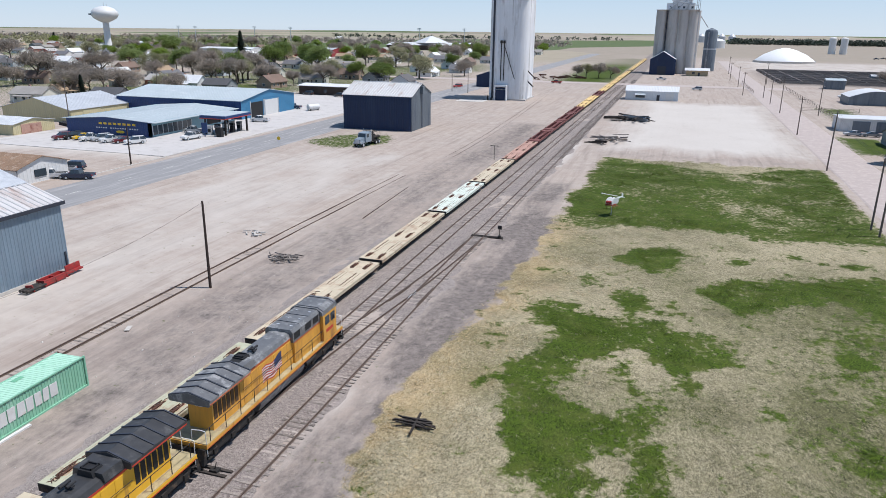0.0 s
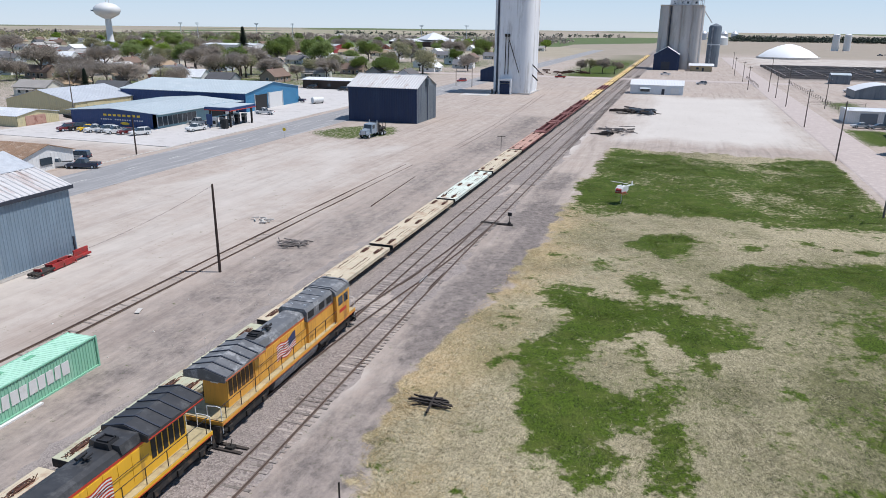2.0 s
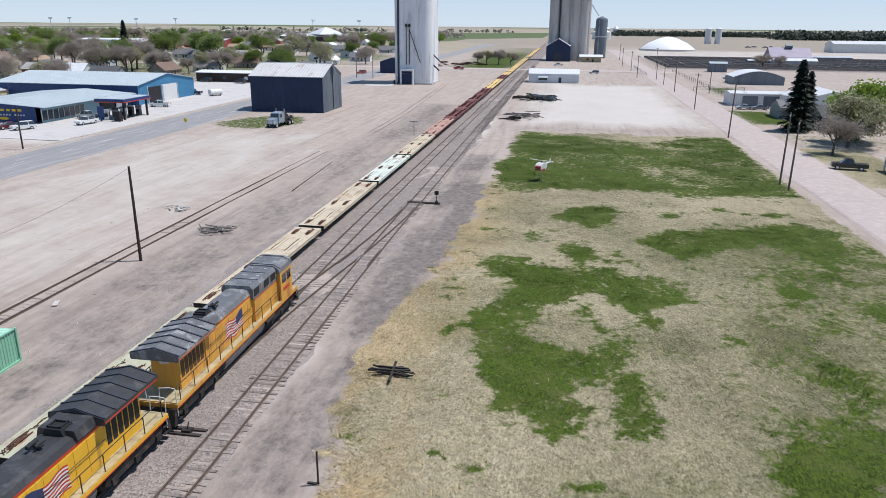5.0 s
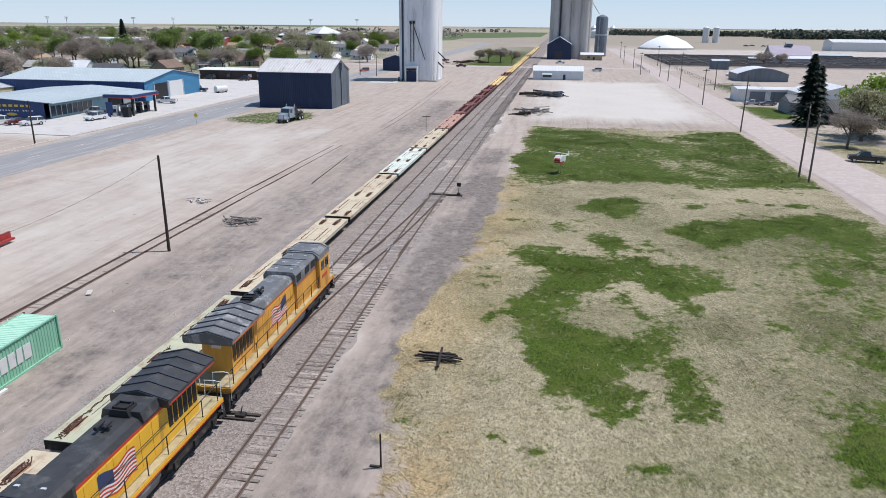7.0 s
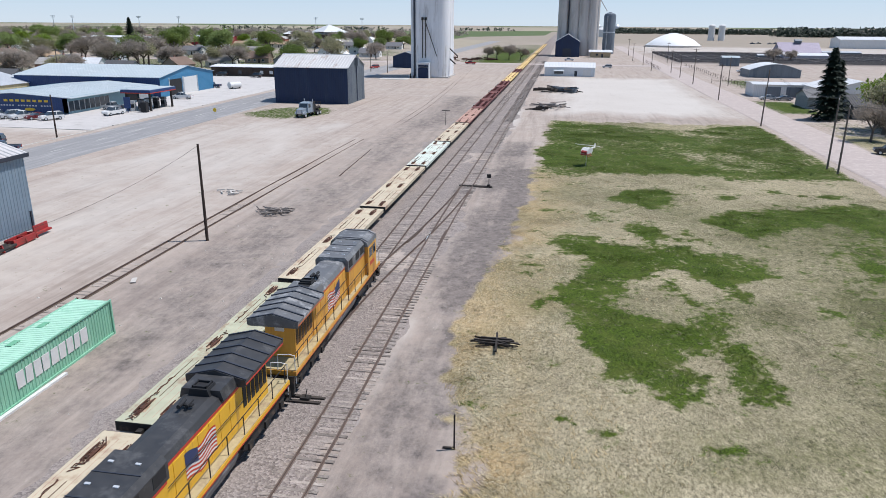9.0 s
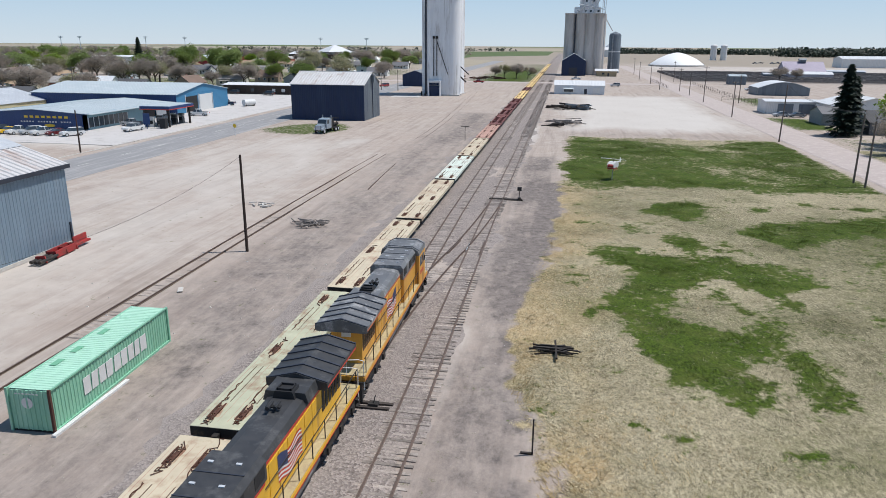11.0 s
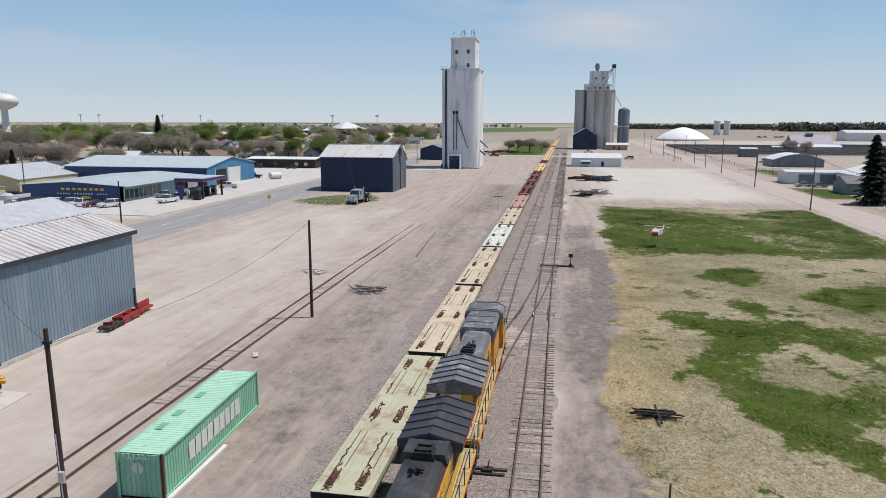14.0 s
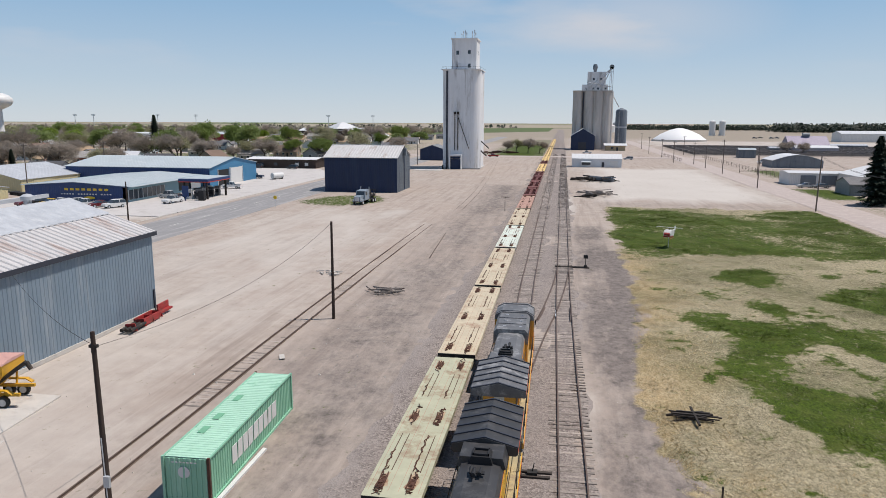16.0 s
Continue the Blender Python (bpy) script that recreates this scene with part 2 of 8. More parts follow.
class Geo:
    """Vertices and faces of one mesh."""

    def __init__(self):
        self.v, self.f = [], []

    def add(self, verts, faces):
        n = len(self.v)
        self.v += [tuple(p) for p in verts]
        self.f += [tuple(i + n for i in q) for q in faces]
        return self

    def box(self, x0, y0, z0, x1, y1, z1):
        return self.add([(x, y, z) for z in (z0, z1) for y in (y0, y1) for x in (x0, x1)],
                        [(0, 2, 3, 1), (4, 5, 7, 6), (0, 1, 5, 4), (2, 6, 7, 3), (0, 4, 6, 2), (1, 3, 7, 5)])

    def prism(self, prof, a, b, axis="y"):
        """A polygon, extruded from a to b. Profile in (x, z) for y, (y, z) for x, (x, y) for z."""
        n = len(prof)
        put3 = {"y": lambda p, s: (p[0], s, p[1]), "x": lambda p, s: (s, p[0], p[1]), "z": lambda p, s: (p[0], p[1], s)}[axis]
        return self.add([put3(p, s) for s in (a, b) for p in prof],
                        [tuple(range(n))[::-1], tuple(range(n, 2 * n))] + [(i, (i + 1) % n, n + (i + 1) % n, n + i) for i in range(n)])

    def cyl(self, p0, p1, r0, r1=None, n=12):
        p0, p1 = Vector(p0), Vector(p1)
        r1 = r0 if r1 is None else r1
        d = (p1 - p0).normalized()
        s = d.orthogonal().normalized()
        t = d.cross(s)
        ring = [math.cos(2 * math.pi * k / n) * s + math.sin(2 * math.pi * k / n) * t for k in range(n)]
        return self.add([p0 + r0 * q for q in ring] + [p1 + r1 * q for q in ring],
                        [tuple(range(n))[::-1], tuple(range(n, 2 * n))] + [(i, (i + 1) % n, n + (i + 1) % n, n + i) for i in range(n)])

    def lathe(self, prof, cx=0.0, cy=0.0, n=20):
        """Rings of (radius, z), closed where the radius is small."""
        vs = [(cx + r * math.cos(2 * math.pi * k / n), cy + r * math.sin(2 * math.pi * k / n), z) for r, z in prof for k in range(n)]
        fs = [(i * n + k, i * n + (k + 1) % n, (i + 1) * n + (k + 1) % n, (i + 1) * n + k) for i in range(len(prof) - 1) for k in range(n)]
        return self.add(vs, fs + [tuple(range(n))[::-1], tuple(range((len(prof) - 1) * n, len(prof) * n))])

    def tube(self, pts, r, n=5):
        """One bent round bar through the points."""
        pts = [Vector(p) for p in pts]
        rows, ref = [], Vector((0.31, 0.17, 0.93))
        for i, p in enumerate(pts):
            d = (pts[min(len(pts) - 1, i + 1)] - pts[max(0, i - 1)]).normalized()
            s = d.cross(ref)
            s = s.normalized() if s.length > 0.05 else d.orthogonal().normalized()
            t = d.cross(s)
            rows += [p + r * (math.cos(2 * math.pi * k / n) * s + math.sin(2 * math.pi * k / n) * t) for k in range(n)]
        m = (len(pts) - 1) * n
        fs = [(i * n + k, i * n + (k + 1) % n, (i + 1) * n + (k + 1) % n, (i + 1) * n + k) for i in range(len(pts) - 1) for k in range(n)]
        return self.add(rows, fs + [tuple(range(n))[::-1], tuple(range(m, m + n))])

    def sweep(self, pts, prof):
        """A profile in (side, up), carried along level points."""
        n, rows = len(prof), []
        for i, p in enumerate(pts):
            a, b = pts[max(0, i - 1)], pts[min(len(pts) - 1, i + 1)]
            d = Vector((b[0] - a[0], b[1] - a[1], 0)).normalized()
            rows += [(p[0] + d.y * s, p[1] - d.x * s, p[2] + u) for s, u in prof]
        fs = [(i * n + k, i * n + (k + 1) % n, (i + 1) * n + (k + 1) % n, (i + 1) * n + k) for i in range(len(pts) - 1) for k in range(n)]
        m = (len(pts) - 1) * n
        return self.add(rows, fs + [tuple(range(n))[::-1], tuple(range(m, m + n))])

    def mesh(self, name, material, smooth=False):
        me = bpy.data.meshes.new(name)
        me.from_pydata(self.v, [], self.f)
        me.materials.append(material)
        if smooth:
            me.shade_smooth()
            me.set_sharp_from_angle(angle=radians(38))
        me.update()
        return me


def part(name, geo, material, parent=None, label="", smooth=False):
    ob = new(name, geo.mesh(name, material, smooth) if isinstance(geo, Geo) else geo)
    if parent:
        ob.parent = parent
    return tagged(ob, label)


def thing(name, label, category, at=(0, 0, 0), rz=0.0, group="", kind=""):
    ob = new(name)
    ob.matrix_basis = pose(*at, 0, 0, rz)
    return tagged(ob, label, category, group, kind)


def box(*a):
    return Geo().box(*a)


def sheet_profile(a, b, base, depth, pitch):
    """The zigzag outline of ribbed sheet metal from a to b: (along, out)."""
    n = max(1, round((b - a) / pitch))
    w = (b - a) / n
    pts = []
    for i in range(n):
        s = a + i * w
        pts += [(s, base), (s + 0.55 * w, base), (s + 0.65 * w, base + depth), (s + 0.9 * w, base + depth)]
    return pts + [(b, base)]


def ribbed_wall_x(x, out, y0, y1, z0, z1, pitch=0.3, depth=0.04, thick=0.12):
    """A ribbed wall in the plane x, whose ribs stand out towards out (+1 or -1)."""
    pr = [(x + out * d, s) for s, d in sheet_profile(y0, y1, 0, depth, pitch)]
    return Geo().prism(pr + [(x - out * thick, y1), (x - out * thick, y0)], z0, z1, "z")


def ribbed_wall_y(y, out, x0, x1, z0, z1, pitch=0.3, depth=0.04, thick=0.12):
    pr = [(s, y + out * d) for s, d in sheet_profile(x0, x1, 0, depth, pitch)]
    return Geo().prism(pr + [(x1, y - out * thick), (x0, y - out * thick)], z0, z1, "z")


def ribbed_slope(e, r, s0, s1, along="y", pitch=0.5, depth=0.05, thick=0.1):
    """Half of a pitched roof: from the eave e to the ridge r, each (across, z), ribs running up the slope."""
    g = Geo()
    pr = sheet_profile(s0, s1, 0, depth, pitch)
    ring = pr + [(s1, -thick), (s0, -thick)]
    n = len(ring)
    vs = []
    for c, z in (e, r):
        vs += [((c, s, z + d) if along == "y" else (s, c, z + d)) for s, d in ring]
    return g.add(vs, [tuple(range(n))[::-1], tuple(range(n, 2 * n))] + [(i, (i + 1) % n, n + (i + 1) % n, n + i) for i in range(n)])


# ---------------- ground ----------------
GZ = -0.22


def spaced(*spans):
    out = []
    for a, b, step in spans:
        out += list(np.arange(a, b - 1e-6, step))
    return np.array(out + [spans[-1][1]])


gx = spaced((-4600, -1000, 600), (-1000, -400, 100), (-400, -140, 20), (-140, -46, 1.6), (-46, 66, 0.6), (66, 100, 1.6), (100, 400, 20), (400, 1000, 100), (1000, 4600, 600))
gy = spaced((-1500, -300, 300), (-300, -104, 28), (-104, 84, 0.6), (84, 240, 2.0), (240, 420, 6.0), (420, 1000, 40), (1000, 4800, 300))
GX, GY = np.meshgrid(gx, gy)
# outlines of the green patches in the dry field
PATCH_BAND = [(10.1, -22.6), (13.1, -19.4), (15.9, -18.4), (16.3, -20.4), (18.7, -21.5), (21.4, -21.6), (24.3, -20.6), (26.2, -22.7), (28.9, -22.4), (31.4, -24.4), (31.4, -28.8),
              (28.9, -30.2), (27.6, -31.7), (27.7, -34.2), (28.4, -35.0), (27.9, -36.6), (26.4, -36.6), (26.1, -33.7), (25.6, -31.4), (24.3, -30.7), (23.5, -27.9), (21.3, -28.9),
              (20.1, -31.1), (18.5, -32.0), (17.8, -34.1), (15.1, -33.4), (14.9, -30.0), (14.9, -26.8), (12.0, -25.7)]
PATCH_BODY = [(17.8, -34.1), (17.1, -38.4), (18.4, -39.4), (19.5, -38.9), (20.4, -41.0), (22.2, -40.5), (23.6, -39.6), (24.0, -35.9), (25.3, -35.5), (25.7, -37.2), (24.7, -39.6),
              (25.2, -41.0), (23.7, -43.4), (22.1, -46.0), (21.1, -46.1), (20.8, -48.1), (21.8, -49.3), (21.1, -50.4), (19.8, -52.4), (18.8, -51.7), (18.1, -50.2), (16.7, -50.2),
              (16.1, -51.6), (15.6, -51.4), (15.5, -48.0), (14.5, -44.8), (13.0, -41.2), (11.6, -36.8), (12.6, -33.8), (14.8, -31.0), (18.4, -31.7)]
PATCH_EAST = [(27.9, -11.9), (31.1, -6.7), (36.8, -4.4), (41.1, -3.6), (43.5, -1.3), (48.2, 0.4), (52.2, -3.0), (50, -12), (46.2, -18.3), (44.0, -12.9), (41.8, -10.3), (37.2, -13.2), (32.1, -17.0), (30.9, -15.4)]
PATCH_SMALL = [[(23.1, -47.3), (24.0, -44.4), (25.7, -43.4), (26.1, -46.3), (25.7, -48.8), (25.3, -51.1), (23.8, -51.8), (23.4, -50.1)],
               [(33.2, -50.4), (39.6, -49.0), (36.6, -56.9), (31.7, -56.2), (31.3, -53.7)],
               [(17.9, -2.3), (20.4, 2.3), (26.2, 5.0), (26.7, -1.4), (24.9, -6.4), (23.1, -7.0), (20.7, -4.7)], [(15.0, -11.0), (16.3, -9.5), (17.9, -11.5), (16.2, -13.5)],
               [(19.5, -14.2), (20.5, -12.9), (23.5, -15.3), (23.8, -18.5), (21.4, -20.6), (20.0, -18.2)]]
PATCH_NORTH = [(8.9, 3.4), (9.7, 8.1), (17.2, 12.5), (22.8, 13.1), (28.4, 15.2), (33.7, 12.7), (37.2, 9.9), (45.4, 14.3), (53.0, 14.7), (55, 29.6), (55, 72), (45.2, 68.5), (37.6, 60), (28.2, 65),
               (13.3, 69.4), (10.9, 72), (7.6, 60), (6.9, 36.1)]
ELL_GREEN = [(25.2, -16.4, 0.9, 1.1), (21.8, -33, 0.7, 1.8), (22.9, -36.2, 0.8, 1.8), (32.7, 0.8, 1.5, 1.7), (39.5, 5.2, 1.6, 1.5), (40.8, -24.8, 1.3, 1.6), (33.4, -36.6, 1.0, 0.9), (46.3, 4.2, 1.6, 1.6),
             (21.4, -57.5, 0.8, 0.5), (48, -28, 2.5, 2.5), (36, -50, 1.2, 1.0), (6.9, -30.2, 0.25, 0.6)]


def inside(X, Y, ring):
    """How far each place lies inside a ring of corners, in metres; negative outside, down to -6."""
    X, Y = np.asarray(X, float), np.asarray(Y, float)
    xs, ys = [p[0] for p in ring], [p[1] for p in ring]
    out = np.full(X.shape, -6.0)
    near = (X > min(xs) - 6) & (X < max(xs) + 6) & (Y > min(ys) - 6) & (Y < max(ys) + 6)
    x, y = X[near], Y[near]
    d, odd = np.full(x.shape, 1e9), np.zeros(x.shape, bool)
    for (ax, ay), (bx, by) in zip(ring, ring[1:] + ring[:1]):
        ex, ey = bx - ax, by - ay
        k = np.clip(((x - ax) * ex + (y - ay) * ey) / (ex * ex + ey * ey), 0, 1)
        d = np.minimum(d, np.hypot(x - ax - k * ex, y - ay - k * ey))
        if ay != by:
            odd ^= ((ay > y) != (by > y)) & (x < ax + ex * (y - ay) / ey)
    out[near] = np.maximum(np.where(odd, d, -d), -6)
    return out


def soft_noise(X, Y, s, seed):
    """Smooth random patches with three octaves, about -1 to 1."""
    out, amp, f = np.zeros_like(X), 1.0, s / 3.6
    c, q = math.cos(seed), math.sin(seed)
    for o in range(3):
        x, y = (X * c - Y * q) * f + seed * 17.3, (X * q + Y * c) * f - seed * 9.7
        xi, yi = np.floor(x), np.floor(y)
        u, v = x - xi, y - yi
        u, v = u * u * (3 - 2 * u), v * v * (3 - 2 * v)

        def cell(a, b):
            h = np.sin(a * 127.1 + b * 311.7 + seed * 3.3 + o) * 43758.5453
            return h - np.floor(h)
        n = (cell(xi, yi) * (1 - u) + cell(xi + 1, yi) * u) * (1 - v) + (cell(xi, yi + 1) * (1 - u) + cell(xi + 1, yi + 1) * u) * v
        out += amp * (2 * n - 1)
        amp, f = amp * 0.6, f * 2.15
    return out * 0.85


def ellipses(X, Y, rows):
    best = np.full_like(X, -9.0)
    for cx, cy, rx, ry in rows:
        best = np.maximum(best, 1 - np.sqrt(((X - cx) / rx) ** 2 + ((Y - cy) / ry) ** 2))
    return best


def rect(X, Y, x0, y0, x1, y1, edge=1.0):
    d = np.minimum(np.minimum(X - x0, x1 - X), np.minimum(Y - y0, y1 - Y))
    return np.clip(d / edge * 0.5 + 0.5, 0, 1)


def straw_edge(Y):
    return np.interp(Y, (-63, -58, -54, -46, -38, -30, -20, -6, 12, 70), (8.0, 7.6, 6.2, 5.9, 6.2, 6.6, 7.4, 8.5, 8.3, 9.5))


def green_amount(X, Y):
    w = soft_noise(X, Y, 1.0, 3) * 0.55 + soft_noise(X, Y, 2.6, 7) * 0.8 + soft_noise(X, Y, 0.45, 4) * 0.25
    best = np.maximum.reduce([inside(X, Y, ring) for ring in (PATCH_BAND, PATCH_BODY, PATCH_EAST, *PATCH_SMALL)])
    best = np.maximum(best, ellipses(X, Y, ELL_GREEN) * 1.2)
    e = np.clip(0.55 + 0.5 * (best + 0.95 * w), 0, 1) * (0.82 + 0.2 * soft_noise(X, Y, 0.9, 11))
    top = np.clip(0.5 + 0.35 * (inside(X, Y, PATCH_NORTH) + 1.6 * w), 0, 1)
    east = np.clip((X - 27 + 6 * w) * 0.08, 0, 1) * np.clip((2 - Y) * 0.1, 0, 1) * (0.32 + 0.45 * soft_noise(X, Y, 0.7, 17))
    tufts = np.clip(soft_noise(X, Y, 1.6, 8) - 0.3, 0, 1) * 0.75 + 0.16 * soft_noise(X, Y, 0.3, 18)
    return np.maximum(np.maximum(e, np.maximum(top * (0.72 + 0.22 * soft_noise(X, Y, 0.35, 15) + 0.16 * soft_noise(X, Y, 1.3, 16)), east)), tufts)


def olive_amount(X, Y):
    """Where the dead grass is mixed with new growth."""
    return np.clip((X - 23 + 5 * soft_noise(X, Y, 0.25, 24)) / 12, 0, 1) * np.clip((4 - Y) / 18, 0, 1) * 0.95 + np.clip(soft_noise(X, Y, 0.4, 25) + 0.15, 0, 0.7)


def golden_amount(X, Y):
    e = X - straw_edge(Y)
    return np.clip(ellipses(X, Y, [(10.2, -59.6, 1.5, 2.2)]) * 2, 0, 1) + np.clip(1.25 - e / 4.5 + 0.6 * soft_noise(X, Y, 0.6, 26), 0, 1) * np.clip((20 - Y) / 14, 0, 1) * (1 - np.clip(ellipses(X, Y, [(8.2, -52.5, 2.2, 5.5)]) * 3, 0, 1))


def field_amount(X, Y):
    w = soft_noise(X, Y, 1.1, 5) * 1.1 + soft_noise(X, Y, 3.0, 6) * 0.7
    return np.clip(0.5 + (X - straw_edge(Y) + w) * 0.6, 0, 1) * np.clip(0.5 + (53.6 - X + 0.4 * w) * 0.8, 0, 1) * np.clip(0.5 + (70.5 + 2.0 * w - Y) * 0.4, 0, 1)


field = np.maximum(field_amount(GX, GY), rect(GX, GY, 65.2, 24, 77, 60, 1.5) * 0.95)
verge = np.maximum(ellipses(GX, GY, [(-52, 72, 12, 13)]) * 1.3 + soft_noise(GX, GY, 0.5, 6) * 0.18, 0)
verge = np.clip(verge * 1.7, 0, 0.62)
lawn = np.maximum.reduce([rect(GX, GY, 65.5, 96, 75.5, 124, 3), rect(GX, GY, 65.5, 60, 100, 80, 3) * 0.35, rect(GX, GY, 58, 150, 66, 186, 4) * 0.0,
                          rect(GX, GY, 72.5, 165, 84, 205, 4) * 0.7, rect(GX, GY, -240, 215, -118, 360, 9) * 0.55, rect(GX, GY, -40, 300, -9, 640, 14), rect(GX, GY, 110, 690, 900, 1000, 20) * 0.7])
town = rect(GX, GY, -900, 150, -90, 900, 30) * (0.5 + 0.5 * soft_noise(GX, GY, 0.05, 12)) * 0.7 + rect(GX, GY, -900, 60, -155, 200, 20) * 0.3
green = np.clip(np.maximum.reduce([green_amount(GX, GY) * field, verge, lawn, np.clip(town, 0, 0.7)]), 0, 1)
dark = np.clip(np.maximum.reduce([
    ellipses(GX, GY, [(-15.4, -49.8, 2.2, 2.6), (-14.6, -54, 1.8, 1.6), (-13.4, -35.4, 1.6, 4.5), (-13.8, -45.5, 2.4, 3), (-17.5, -30, 2.0, 3.0), (-19.5, -17, 4, 4)]) * 0.9,
    rect(GX, GY, straw_edge(GY) - 3.3, -47, straw_edge(GY) + 0.2, 14, 1.3) * (1.1 + 0.25 * soft_noise(GX, GY, 0.5, 19)) * np.clip((GY + 48) / 10, 0.5, 1),
    rect(GX, GY, 1.5, -80, 7.0, 40, 1.5) * (0.66 + 0.35 * soft_noise(GX, GY * 0.6, 0.5, 28)),
    ellipses(GX, GY, [(6.4, -56.3, 1.5, 2.4), (6.6, -63.5, 1.3, 3.2), (5.2, -46, 0.7, 6)]) * 1.4, rect(GX, GY, 6, 70, 52, 82, 6) * 0.3,
    rect(GX, GY, -21.5, -70, -10.8, 120, 6) * (0.6 + 0.22 * soft_noise(GX, GY * 0.3, 0.55, 9)), rect(GX, GY, 74, 330, 330, 470, 10)]), 0, 1)
pale = np.clip(np.maximum.reduce([rect(GX, GY, 9, 84, 54, 205, 10) * 0.95, rect(GX, GY, 1.1, -66, 2.4, -43, 0.8) * 0.4, rect(GX, GY, -2.2, 55, 2.2, 90, 1.5),
                                  rect(GX, GY, -62, -80, -27, 60, 9) * 0.5, rect(GX, GY, -60, -8, -34, 50, 12) * (0.5 + 0.25 * soft_noise(GX, GY, 0.12, 10)), 
                                  rect(GX, GY, -135, 30, -79, 130, 6) * 0.75, rect(GX, GY, 66, 440, 420, 640, 20) * 0.6]), 0, 1)
far = np.clip(np.maximum.reduce([(GY - 640) / 120, (np.abs(GX) - 560) / 150, rect(GX, GY, -230, 520, -9, 4800, 40), rect(GX, GY, 120, 640, 4800, 4800, 30), -(GY + 320) / 100]), 0, 1)
hgt = GZ + 0.05 * soft_noise(GX, GY, 0.25, 1) * np.clip(1 - far * 2, 0, 1) + 0.03 * field * soft_noise(GX, GY, 1.5, 2)
hgt -= 0.12 * rect(GX, GY, -30, -80, -11, -10, 6) + 0.12 * rect(GX, GY, -133, 37, -81, 175, 2)
ny, nx = GX.shape
gm = bpy.data.meshes.new("ground")
gv = np.stack([GX, GY, hgt], -1).reshape(-1, 3)
ii = (np.arange(ny - 1)[:, None] * nx + np.arange(nx - 1)[None, :]).reshape(-1)
gq = np.stack([ii, ii + 1, ii + nx + 1, ii + nx], -1)
gm.vertices.add(len(gv))
gm.vertices.foreach_set("co", gv.astype(np.float32).ravel())
gm.loops.add(gq.size)
gm.loops.foreach_set("vertex_index", gq.astype(np.int32).ravel())
gm.polygons.add(len(gq))
gm.polygons.foreach_set("loop_start", np.arange(0, gq.size, 4, dtype=np.int32))
gm.update(calc_edges=True)
gm.shade_smooth()
for nm, chans in (("cover", (green, field, dark, pale)), ("reach", (far, olive_amount(GX, GY), golden_amount(GX, GY), far * 0))):
    at = gm.attributes.new(nm, 'FLOAT_COLOR', 'POINT')
    at.data.foreach_set("color", np.stack(chans, -1).astype(np.float32).ravel())


